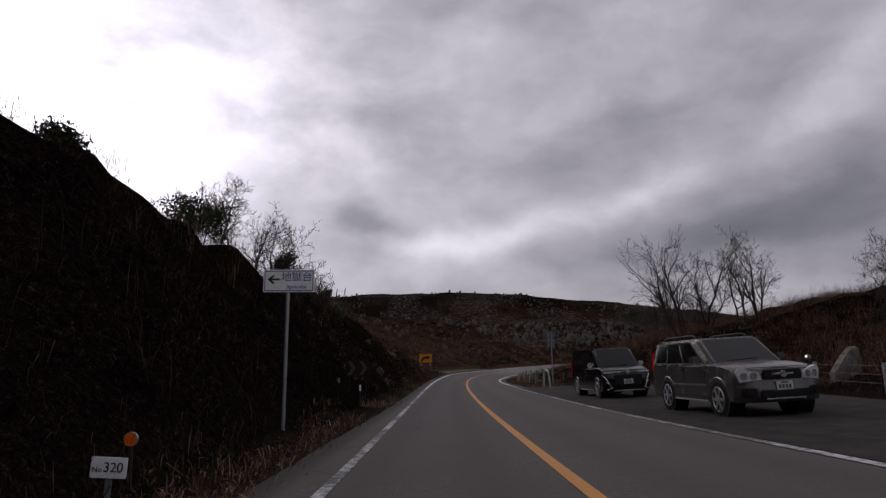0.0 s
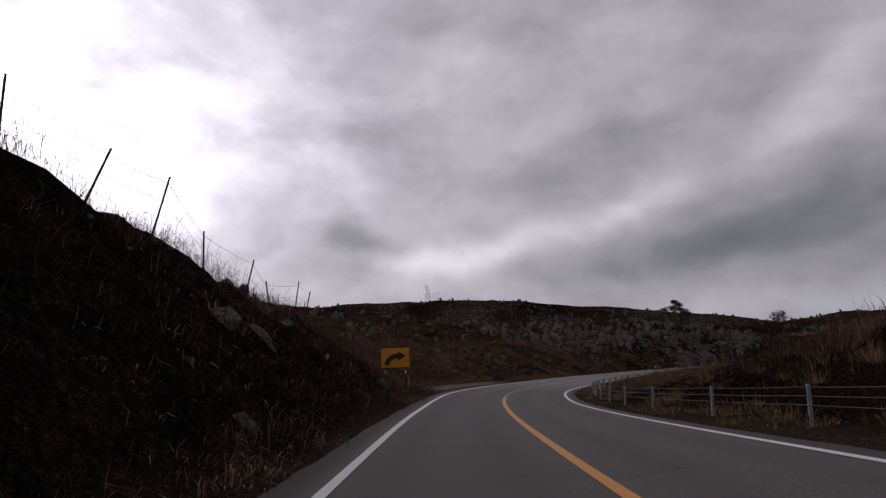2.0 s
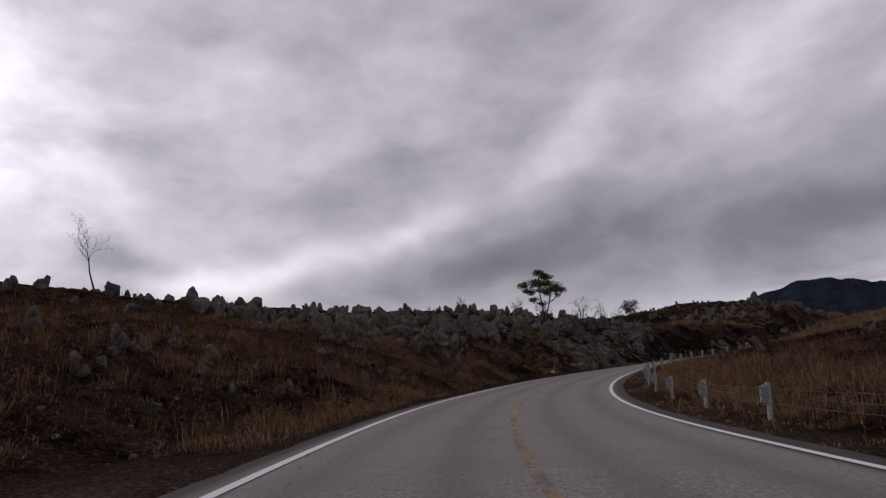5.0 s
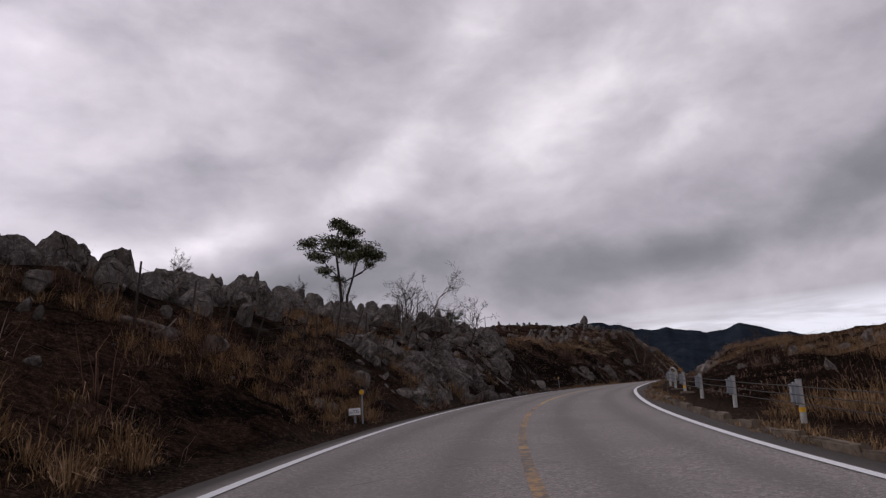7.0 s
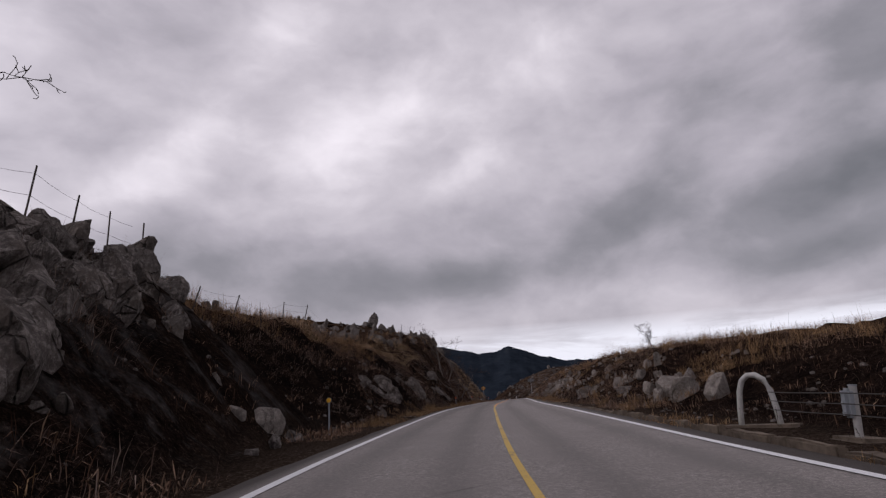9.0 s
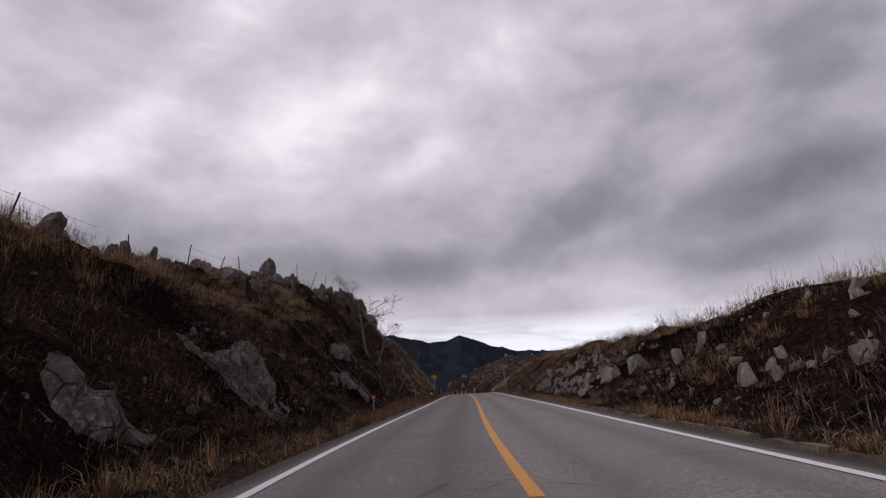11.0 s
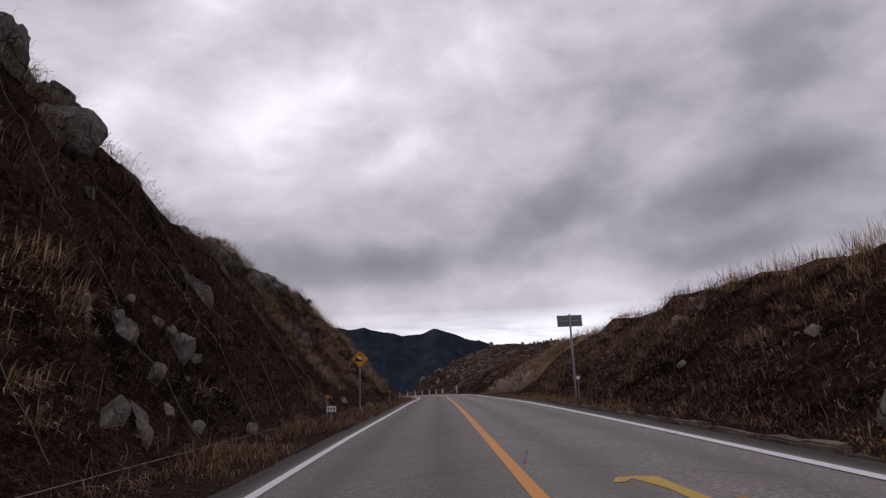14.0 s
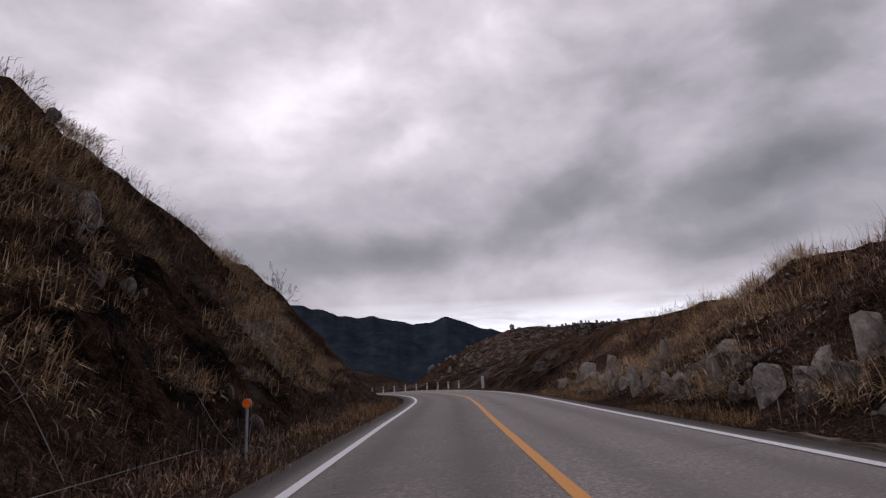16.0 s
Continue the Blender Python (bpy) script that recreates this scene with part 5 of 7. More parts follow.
    plate_bars(t, (0, -2.375, 0.58))


sport_utility()
minivan()

# ---- trees ----


def grow(rng, height, spread, lean, levels, first=0.35, r0=None, droop=0.0):
    """Limbs of a bare tree as (p, q, r at p, r at q)."""
    segs = []
    r0 = r0 or height * 0.016

    def limb(p, d, length, r, level):
        n = 5 if level < 2 else (4 if level < 3 else 3)
        step = length / n
        for i in range(n):
            f0, f1 = r * (1 - 0.62 * i / n), r * (1 - 0.62 * (i + 1) / n)
            d = (d + Vector(rng.normal(0, 0.13 + 0.05 * level, 3)) + Vector((0, 0, 0.05 - droop * level))).normalized()
            q = p + d * step
            segs.append((p.copy(), q.copy(), f0, f1))
            p = q
            if level < levels and (level > 0 or i / n >= first):
                for _ in range(2 if level == 0 or (level == 2 and i % 2) else 1):
                    if rng.random() < (0.95 if level < 2 else (0.8 if level < 3 else 0.6)):
                        a = rng.uniform(0, 2 * math.pi)
                        side = d.orthogonal().normalized()
                        side.rotate(Matrix.Rotation(a, 3, d))
                        nd = (d * rng.uniform(0.35, 0.8) + side * spread * rng.uniform(0.6, 1.1) + Vector((0, 0, 0.12))).normalized()
                        limb(p.copy(), nd, length * rng.uniform(0.42, 0.66) * (1 - 0.25 * i / n), f1 * rng.uniform(0.5, 0.72), level + 1)

    limb(Vector((0, 0, -0.3)), Vector((lean[0], lean[1], 1)).normalized(), height * 0.72, r0, 0)
    return segs


def limbs_mesh(segs, name, mat, parent, sides):
    V, F = [], []
    ang = np.linspace(0, 2 * math.pi, sides, endpoint=False)
    cs, sn = np.cos(ang), np.sin(ang)
    for p, q, r, r2 in segs:
        d = (q - p).normalized()
        a = d.orthogonal().normalized()
        b = d.cross(a)
        a, b = np.array(a), np.array(b)
        n = len(V) * 1
        for c, rr in ((p, r), (q, r2)):
            V.extend((np.array(c) + rr * (cs[:, None] * a + sn[:, None] * b)).tolist())
        F.extend([(n + j, n + (j + 1) % sides, n + sides + (j + 1) % sides, n + sides + j) for j in range(sides)])
    return mesh_object(name, V, F, mat, parent, True)


def leaf_cards(name, centres, sizes, per, leaf, rng, mat, parent, squash=0.6):
    """Clumps of many small leaves."""
    V, F = [], []
    for c, R in zip(centres, sizes):
        n = int(per * R * R)
        o = rng.normal(0, 1, (n, 3))
        o /= np.linalg.norm(o, axis=1)[:, None]
        o *= (rng.random(n) ** 0.4)[:, None] * R
        o[:, 2] *= squash
        a = rng.normal(0, 1, (n, 3))
        a /= np.linalg.norm(a, axis=1)[:, None]
        b = np.cross(a, rng.normal(0, 1, (n, 3)))
        b /= np.linalg.norm(b, axis=1)[:, None]
        k = (leaf * rng.uniform(0.6, 1.4, n))[:, None]
        base = np.asarray(c) + o
        q = np.stack([base - a * k, base + b * k * 0.45, base + a * k, base - b * k * 0.45], 1).reshape(-1, 3)
        i0 = len(V)
        V.extend(q.tolist())
        F.extend([(i0 + 4 * i, i0 + 4 * i + 1, i0 + 4 * i + 2, i0 + 4 * i + 3) for i in range(n)])
    return mesh_object(name, V, F, mat, parent)


def bare_tree(s, v, height, seed, label, group, spread=0.75, lean=(0, 0), levels=4, bark=None, first=0.3, sink=0.1, turn=0.0, r0=None, stems=1):
    rng = np.random.default_rng(seed)
    t = thing("bare_tree", stand(s, v, turn, sink), label, "tree", group)
    segs = grow(rng, height, spread, lean, levels, first, r0)
    for k in range(stems - 1):
        a = rng.uniform(0, 6.28)
        foot = Vector((math.cos(a) * 0.25, math.sin(a) * 0.25, 0))
        segs += [(p + foot, q + foot, u, w) for p, q, u, w in grow(rng, height * rng.uniform(0.6, 0.95), spread, (lean[0] + 0.35 * math.cos(a), lean[1] + 0.35 * math.sin(a)), levels, first, r0)]
    cut = height * 0.0035
    limbs_mesh([g for g in segs if g[2] >= cut], "trunk", bark or BARK, t, 6)
    thin = [g for g in segs if g[2] < cut]
    thin = [(p, q, max(a, 0.008), max(b, 0.006)) for p, q, a, b in thin]
    if thin:
        limbs_mesh(thin, "twig_crown", TWIG if bark in (None, PALE_BARK) else bark, t, 3)
    return t


# bare thicket behind the parking strip
for i, (s, v, hgt) in enumerate(((45, 15.2, 7.6), (48, 18.0, 7.0), (52, 16.5, 6.0), (50, 21.5, 6.5), (56, 20.0, 4.6), (46, 21.0, 6.4), (60, 17.5, 4.2), (38, 23.5, 5.2), (54, 24.5, 5.6), (40, 27.5, 5.6), (64, 22, 4.6), (70, 19, 4.0))):
    bare_tree(s, v, hgt, 100 + i, "bare many-stemmed winter tree in the brush beyond the parking strip", "bare trees by the parking strip", 0.62, (random.uniform(-.1, .1), random.uniform(-.1, .1)), 4, first=0.12, stems=3 if v < 19 else 2)
# crest of the first cutting
for i, (s, v, hgt) in enumerate(((26.5, -11.0, 2.6), (29.5, -10.4, 2.9), (31.5, -10.0, 2.8), (35.6, -9.6, 2.3), (36.8, -9.4, 2.4), (24, -11.4, 2.4), (38.2, -9.3, 1.4), (33, -10.5, 2.8), (28, -10.8, 2.8))):
    bare_tree(s, v, hgt * 1.35, 130 + i, "bare twiggy small tree on top of the dark cutting", "small trees on the first cutting", 0.7, (0.12, 0.0), 4, first=0.15, stems=2)
# pale trees in the bend and the second cutting
bare_tree(177.5, -8.9, 5.4, 155, "pale-barked bare tree leaning over a rock face", "pale trees on the cuttings", 1.2, (0.55, 0.0), 4, PALE_BARK, 0.06, 0.3, 0, 0.09, 3)
bare_tree(189.0, -8.8, 4.4, 153, "bare bushy tree on the edge of a rock cut", "pale trees on the cuttings", 0.8, (0.05, 0.0), 4, BARK, 0.05)
bare_tree(187.5, -13.0, 4.4, 154, "bare bushy tree on the edge of a rock cut", "pale trees on the cuttings", 0.7, (-0.1, 0.0), 4, BARK, 0.1)
bare_tree(275.0, -8.9, 7.9, 156, "pale-barked bare tree rooted in the steep cutting", "pale trees on the cuttings", 0.85, (-0.05, 0.0), 5, PALE_BARK, 0.34, 0.2, 0, 0.14, 1)
bare_tree(275.2, -8.6, 5.0, 159, "pale-barked bare tree leaning far out over the steep cutting", "pale trees on the cuttings", 0.85, (0.75, 0.0), 4, PALE_BARK, 0.3, 0.2, 0, 0.10, 1)
bare_tree(277.0, -6.7, 5.6, 158, "pale-barked bare tree rooted low on the steep cutting", "pale trees on the cuttings", 0.85, (0.12, 0.0), 4, PALE_BARK, 0.2, 0.2, 0, 0.075, 2)
bare_tree(361.0, -12.0, 3.6, 160, "bare round tree at the end of the cutting", "pale trees on the cuttings", 0.7, (0.1, 0), 4, BARK, 0.2)
bare_tree(236, 13.0, 2.6, 162, "small bare tree on the grassy bank", "small bare trees on the bank", 0.7, (0, 0), 4, BARK, 0.15)
bare_tree(262, 12.5, 1.8, 163, "small bare tree on the grassy bank", "small bare trees on the bank", 0.7, (0, 0), 3, BARK, 0.15)
bare_tree(288, -22.5, 2.2, 164, "small bare tree among the limestone pinnacles", "small bare trees among the rocks", 0.7, (0, 0), 4, BARK, 0.15)
for i, (s, v, hgt) in enumerate(((178, -26, 2.6), (192, -27, 2.8), (203, -30, 3.2), (170, -24, 2.0), (214, -24, 2.4), (189, -20, 3.4))):
    bare_tree(s, v, hgt, 170 + i, "small bare tree among the limestone pinnacles", "small bare trees among the rocks", 0.7, (0, 0), 4, TWIG, 0.15)
lone = bare_tree(150, -66, 8.0, 181, "lone slender bare tree standing on the heath", "lone heath tree", 0.5, (0.1, 0), 4, BARK, 0.45)


def pine():
    """A forked trunk whose boughs each carry a flat dense pad of needles."""
    rng = np.random.default_rng(7)
    t = thing("pine_tree", stand(184.6, -17.0, 0, 0.1), "tall pine with dark flat needle clumps above limestone rocks", "tree")
    pads = [(-0.2, 7.5, 0.75), (0.3, 6.9, 0.85), (1.0, 6.5, 0.7), (-1.2, 6.2, 0.95), (-2.2, 5.9, 0.85), (-2.7, 5.3, 0.6), (-0.4, 5.9, 0.95), (0.6, 5.7, 0.75), (1.4, 5.1, 0.85), (2.2, 4.8, 0.85),
            (2.9, 4.5, 0.6), (1.6, 4.3, 0.75), (0.4, 4.6, 0.7), (-1.1, 3.6, 0.6), (-0.6, 3.1, 0.5), (2.2, 3.9, 0.5), (-1.6, 4.9, 0.7)]
    forks = ([Vector((0, 0, -0.4)), Vector((-0.1, 0, 1.6)), Vector((-0.3, 0.1, 3.2)), Vector((-0.5, 0.1, 5.0)), Vector((-0.2, 0.1, 7.3))], [Vector((0.15, 0.1, -0.4)), Vector((0.35, 0.1, 1.6)), Vector((0.9, 0.1, 3.0)), Vector((1.5, 0.0, 4.6))])
    segs = []
    for line, r in zip(forks, (0.17, 0.12)):
        for i, (p, q) in enumerate(zip(line, line[1:])):
            segs.append((p, q, r * (1 - 0.2 * i), r * (1 - 0.2 * (i + 1))))
    joints = [p for line in forks for p in line[1:]]
    centres, sizes = [], []
    for x, z, r in pads:
        c = Vector((x, rng.uniform(-1.0, 1.0), z))
        root = min(joints, key=lambda p: (p - c).length + (3 if p.z > c.z else 0))
        mid = root.lerp(c, 0.55) + Vector((0, 0, -0.22))
        segs += [(root, mid, 0.055, 0.04), (mid, c, 0.04, 0.02)]
        for _ in range(9):
            o = Vector(rng.normal(0, 1, 3))
            o = Vector((o.x, o.y, o.z * 0.3)).normalized() * r * rng.uniform(0.3, 0.95)
            segs.append((c - Vector((0, 0, 0.1)), c + o, 0.015, 0.008))
            centres.append(tuple(c + o))
            sizes.append(r * rng.uniform(0.55, 0.85))
    limbs_mesh(segs, "trunk", BARK, t, 6)
    leaf_cards("crown", centres, sizes, 300, 0.085, rng, NEEDLE, t, 0.72)


pine()


def evergreen(s, v, height, seed, squash=0.8):
    rng = np.random.default_rng(seed)
    t = thing("evergreen_tree", stand(s, v, 0, 0.2), "dark leafy evergreen tree on top of the cutting", "tree", "evergreens on the first cutting")
    segs = grow(rng, height, 0.8, (0.05, 0), 3, 0.2)
    limbs_mesh([g for g in segs if g[2] > 0.012], "trunk", BARK, t, 5)
    tips = [q for p, q, a, b in segs if q.z > height * 0.3]
    rng.shuffle(tips)
    tips = tips[:70]
    leaf_cards("crown", [tuple(q) for q in tips], rng.uniform(0.28, 0.55, len(tips)), 210, 0.06, rng, LEAF, t, squash)


evergreen(22.2, -11.0, 2.6, 3)
evergreen(34.0, -10.3, 2.5, 4)
evergreen(24.5, -10.8, 2.2, 5)
evergreen(14.5, -10.8, 1.0, 6)
evergreen(33, 25.5, 4.0, 8)
# dark round evergreens on the far side of the bend
for i, (s, v, hgt) in enumerate(((300, -15, 2.2), (240, -33, 4.6), (243.5, -34, 4.2), (237, -31.5, 3.9), (246, -36, 4.4))):
    evergreen(s, v, hgt, 20 + i, 0.6)

lone.matrix_world = pose(0.2, 161.0, ground_at(0.2, 161.0) - 0.2, 0, 0, 0) @ Matrix.Scale(0.8, 4)

# ---- fences on the crests ----


def crest(s):
    """Offset of the top edge of the left cutting."""
    g = lambda a: float(smooth_interp(np.array([s]), LEFT_S, a)[0])
    return -(float(lane(s)) + SHOULDER + g(LEFT_VERGE) + g(LEFT_RUN))


def wire_fence(stops, label, back=0.4, tall=1.0):
    base = spot(stops[0], crest(stops[0]))
    t = thing("wire_fence", Matrix.Translation(base), label, "fence")
    tops = []
    for s in stops:
        p = spot(s, crest(s) - back) - base
        lean = Vector((random.uniform(-.15, .36), random.uniform(-.3, .15), 1)).normalized()
        hgt = random.uniform(1.3, 1.7) * tall
        part("stake", rod(p - lean * 0.3, p + lean * hgt, 0.032, 0.026, 6), RUST, t)
        tops.append((p, lean, hgt))
    for f in (0.35, 0.62, 0.9):
        pts = []
        for (p, l, h), (p2, l2, h2) in zip(tops, tops[1:]):
            a, b = p + l * h * f, p2 + l2 * h2 * f
            for k in (0, 0.33, 0.66):
                pts.append(a.lerp(b, k) - Vector((0, 0, 0.22 * k * (1 - k))))
        part("wire", tube(pts, 0.006, 3), RUST, t, "thin rusty wire")


wire_fence([41, 43.5, 46, 48.5, 51, 53.5, 56.5, 59.5, 62.5, 65.5, 68.3, 70.2, 73.0, 76.0], "rusty iron stakes with sagging wire along the crest", -0.35, 1.05)
wire_fence([156, 158, 159.5, 161, 162.5, 164, 165.5, 167, 168.5, 170, 171.5, 173, 175, 177, 179, 180.5], "leaning rusty stakes with sagging wire below the pinnacles", -3.4, 1.0)
wire_fence([181.5, 183, 184.5, 185.8, 187, 188.6, 190, 191.5, 193, 195, 197, 199, 201, 203], "leaning rusty stakes with sagging wire above the rock cut", 0.2, 1.4)
wire_fence([206, 210, 214, 218, 223, 229, 236, 243], "thin rusty stakes with slack wire above the burnt cutting", -0.2, 0.85)
wire_fence([250, 254, 258, 262, 266, 270, 274, 279], "leaning rusty stakes with sagging wire above the burnt cutting")


def rockfall_net():
    base = spot(290, crest(290))
    t = thing("rockfall_net", Matrix.Translation(base), "pale steel cables of a rockfall net hanging down the cutting", "net")
    rng = np.random.default_rng(77)
    for s in (256.5, 259.5, 262.0, 264.5, 267.2, 270.0, 273.0, 276.5, 280.0, 284.0, 288.5, 293.0, 297.5, 302.0, 306.5, 311.0, 315.5, 320.0, 325.0):
        toe, top = -(float(lane(s)) + SHOULDER + 1.5), crest(s) + 0.8 + rng.uniform(0, 1.2)
        pts, drift = [], rng.normal(0, 0.35)
        for f in np.linspace(0, 1, 26):
            q = spot(s + drift * math.sin(f * 3.0) + 1.0 * (1 - f) + rng.normal(0, 0.02), top + (toe - top) * f)
            pts.append(q - base + Vector((0, 0, 0.10 + 0.06 * rng.random())))
        part("cable", tube(pts, 0.007, 4), CABLE_PALE, t)
    for s0, s1, f in ((254, 328, 0.04), (284, 326, 0.97)):
        line = [spot(q, -(float(lane(q)) + SHOULDER + 1.3) * (1 - f) + crest(q) * f) - base for q in np.arange(s0, s1 + 0.1, 1.5)]
        level = np.convolve([p.z for p in line], np.ones(7) / 7, "same")
        pts = [Vector((p.x, p.y, max(p.z + 0.05, z + 0.25))) for p, z in zip(line[3:-3], level[3:-3])]
        part("cross_cable", tube(pts, 0.006, 4), CABLE_PALE, t)


rockfall_net()


def monument():
    t = thing("stone_monument", pose(*spot(25, 14.2), 0, 0, 20), "pale rough standing stone with a slanting top", "standing stone")
    bm = bmesh.new()
    plate([(-0.8, -0.3), (0.62, -0.3), (0.66, 0.7), (0.58, 1.12), (0.42, 1.16), (0.1, 0.95), (-0.35, 0.55), (-0.75, 0.12)], -0.18, 0.2, bm)
    bmesh.ops.bevel(bm, geom=bm.edges[:], offset=0.05, segments=2, affect="EDGES")
    part("stone", bm, PALE_STONE, t)
    base = spot(20, 11.3)
    f = thing("rail_fence", Matrix.Translation(base), "dark posts with thin rails beyond the parking strip", "fence")
    ps = [spot(s, 11.3) - base for s in (8, 11.5, 15, 18.5, 22, 25.5, 29)]
    for p in ps:
        part("post", rod(p - Vector((0, 0, 0.2)), p + Vector((0, 0, 0.95)), 0.07, sides=8), GREY_PAINT, f)
    for z in (0.35, 0.6, 0.85):
        part("rail", tube([p + Vector((0, 0, z)) for p in ps], 0.014, 5), CABLE, f)


monument()



def fallen_log():
    a, b = spot(156.6, -9.6), spot(158.4, -8.7)
    t = thing("fallen_log", Matrix.Translation(a), "bleached fallen log lying in charred grass", "log")
    d = b - a
    up = Vector((0, 0, 0.12))
    part("stem", tube([up, up + d * 0.35 + Vector((0, 0, 0.03)), up + d * 0.7 + Vector((0, 0, -0.02)), up + d], 0.075, 9), PALE_BARK, t)
    part("broken_branch", tube([up + d * 0.6, up + d * 0.66 + Vector((0.05, 0.1, 0.2)), up + d * 0.7 + Vector((0.1, 0.15, 0.36))], 0.025, 6), PALE_BARK, t)


fallen_log()

# ---- far mountains ----


def mat_forest(k, b):
    p = where(k)
    n = k.noise(p, 0.045, 6.0, 0.7)
    # forest colour with the blue of distant haze painted in
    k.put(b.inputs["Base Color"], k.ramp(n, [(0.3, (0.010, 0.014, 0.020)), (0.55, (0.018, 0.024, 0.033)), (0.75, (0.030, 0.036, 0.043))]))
    b.inputs["Roughness"].default_value = 1.0
    b.inputs["Specular IOR Level"].default_value = 0.0
    return n, 0.6, 3.0


def mountains():
    az = np.radians(np.arange(28, 128, 0.12))
    d = np.degrees(az)
    el = np.interp(d, [28, 40, 46, 50, 52, 54, 55.5, 57, 58.4, 60.2, 62, 63.4, 64.7, 66, 68, 70, 75, 85, 96, 110, 128], [2.2, 3.6, 6.2, 7.2, 7.0, 6.7, 6.1, 6.0, 6.05, 5.5, 5.1, 5.35, 5.65, 5.35, 4.55, 4.1, 3.8, 3.6, 4.0, 3.6, 3.0])
    el = el - 0.05 + 0.42 * fbm(d / 1.3, d * 0, 91, 4, 0.6) + 0.10 * np.abs(fbm(d / 0.35, d * 0, 92, 3))
    rows = []
    for f in np.linspace(-0.25, 1, 22):
        R = 760 + 300 * f
        hgt = 7 + np.tan(np.radians(el)) * 1060 * np.clip(f, -0.25, 1) if f > 0 else np.full(len(d), -45.0)
        hgt = hgt + 30 * fbm(d / 2.2 + f * 1.4, d * 0 + f * 5, 95, 4) * (1 - abs(2 * max(f, 0) - 1)) * (f > 0)
        rows.append(np.stack([150 + R * np.sin(az), 210 + R * np.cos(az), hgt - 15 * (f < 0.05)], -1))
    ob = grid_mesh("mountain_range", np.stack(rows, 0).reshape(-1, 3), len(rows), len(d), material("haze_blue_forest", mat_forest))
    tagged(ob, "dark blue forested mountain range on the horizon", "mountains", kind="structure")


mountains()

# ---- limestone ----


def rock_mesh(seed, tall, level=3, craggy=0.12):
    """A weathered lump about 1 across and `tall` high, base near z = 0: faceted where not craggy."""
    rng = np.random.default_rng(seed)
    bm = bmesh.new()
    bmesh.ops.create_icosphere(bm, subdivisions=level, radius=1.0)
    co = np.array([v.co for v in bm.verts])
    for _ in range(15):
        n = rng.normal(0, 1, 3)
        n /= np.linalg.norm(n)
        d = rng.uniform(0.45, 0.8)
        over = np.maximum(co @ n - d, 0)
        co = co - over[:, None] * n
    flute = fbm(np.arctan2(co[:, 1], co[:, 0]) * 2.2 + seed, co[:, 2] * 0.6, seed, 3, 0.6)
    crag = fbm(co[:, 0] * 2.4 + seed, co[:, 2] * 2.1 + co[:, 1] * 1.3, seed + 3, 5, 0.62)
    cleft = np.clip(0.07 - np.abs(fbm(co[:, 1] * 1.5 + seed, co[:, 2] * 1.1 + co[:, 0], seed + 9, 3)), 0, 0.07)
    co = co * (1 + craggy * 2.2 * flute + (0.16 + craggy) * crag - 1.5 * cleft)[:, None]
    co[:, :2] *= 0.66 * rng.uniform(0.8, 1.2, 2)
    if tall > 1.1:
        co[:, :2] *= 1 - 0.08 * np.clip(co[:, 2:3], -1, 1)
        co[:, :2] += rng.normal(0, 0.12, 2) * np.clip(co[:, 2:3], 0, 1)
    co[:, 2] = (co[:, 2] + 0.5) * tall * 0.66
    for v, c in zip(bm.verts, co):
        v.co = c
    me = bpy.data.meshes.new("boulder")
    bm.to_mesh(me)
    bm.free()
    me.materials.append(LIMESTONE)
    return me


def block_mesh(seed, tall, mat, grain=0.05):
    """A broken angular block about 1.2 across: the hull of some points, with worn edges and a rough skin."""
    rng = np.random.default_rng(seed)
    bm = bmesh.new()
    for p in rng.uniform(-1, 1, (13, 3)):
        p = p / max(0.75, np.linalg.norm(p) ** 0.8)
        bm.verts.new((p[0] * 0.62, p[1] * 0.62, (p[2] + 0.55) * 0.62 * tall))
    bmesh.ops.convex_hull(bm, input=bm.verts[:])
    bmesh.ops.delete(bm, geom=[v for v in bm.verts if not v.link_faces], context="VERTS")
    bmesh.ops.bevel(bm, geom=bm.edges[:], offset=0.035, segments=1, affect="EDGES", clamp_overlap=True)
    bmesh.ops.triangulate(bm, faces=bm.faces[:])
    bmesh.ops.subdivide_edges(bm, edges=[e for e in bm.edges if e.calc_length() > 0.25], cuts=1)
    bmesh.ops.triangulate(bm, faces=bm.faces[:])
    co = np.array([v.co for v in bm.verts])
    push = grain * 2.4 * fbm(co[:, 0] * 3 + seed, co[:, 2] * 3 + co[:, 1] * 2, seed, 3)
    for v, d in zip(bm.verts, push):
        v.co += v.normal * d
    me = bpy.data.meshes.new("boulder")
    bm.to_mesh(me)
    bm.free()
    me.materials.append(mat)
    return me


def smoothed(me):
    me.polygons.foreach_set("use_smooth", [True] * len(me.polygons))
    return me


BLOCKS = [block_mesh(200 + i, 0.75 + 0.07 * i, LIMESTONE) for i in range(8)]
PALE_BLOCKS = [block_mesh(220 + i, 0.75 + 0.07 * i, PALE_STONE) for i in range(8)]
SLABS = [block_mesh(240 + i, 1.2 + 0.14 * (i % 4), PALE_STONE) for i in range(8)]
CRAGS = [smoothed(rock_mesh(360 + i, 0.95 + 0.1 * (i % 4), 4, 0.13)) for i in range(7)]
PINNACLES = [smoothed(rock_mesh(300 + i, 1.2 + 0.1 * (i % 4), 4, 0.10)) for i in range(8)]
HUMPS = [rock_mesh(330 + i, 1.0 + 0.15 * (i % 5), 3, 0.12) for i in range(14)]
RNG = np.random.default_rng(11)


FIELD, PALE_FIELD = [], []


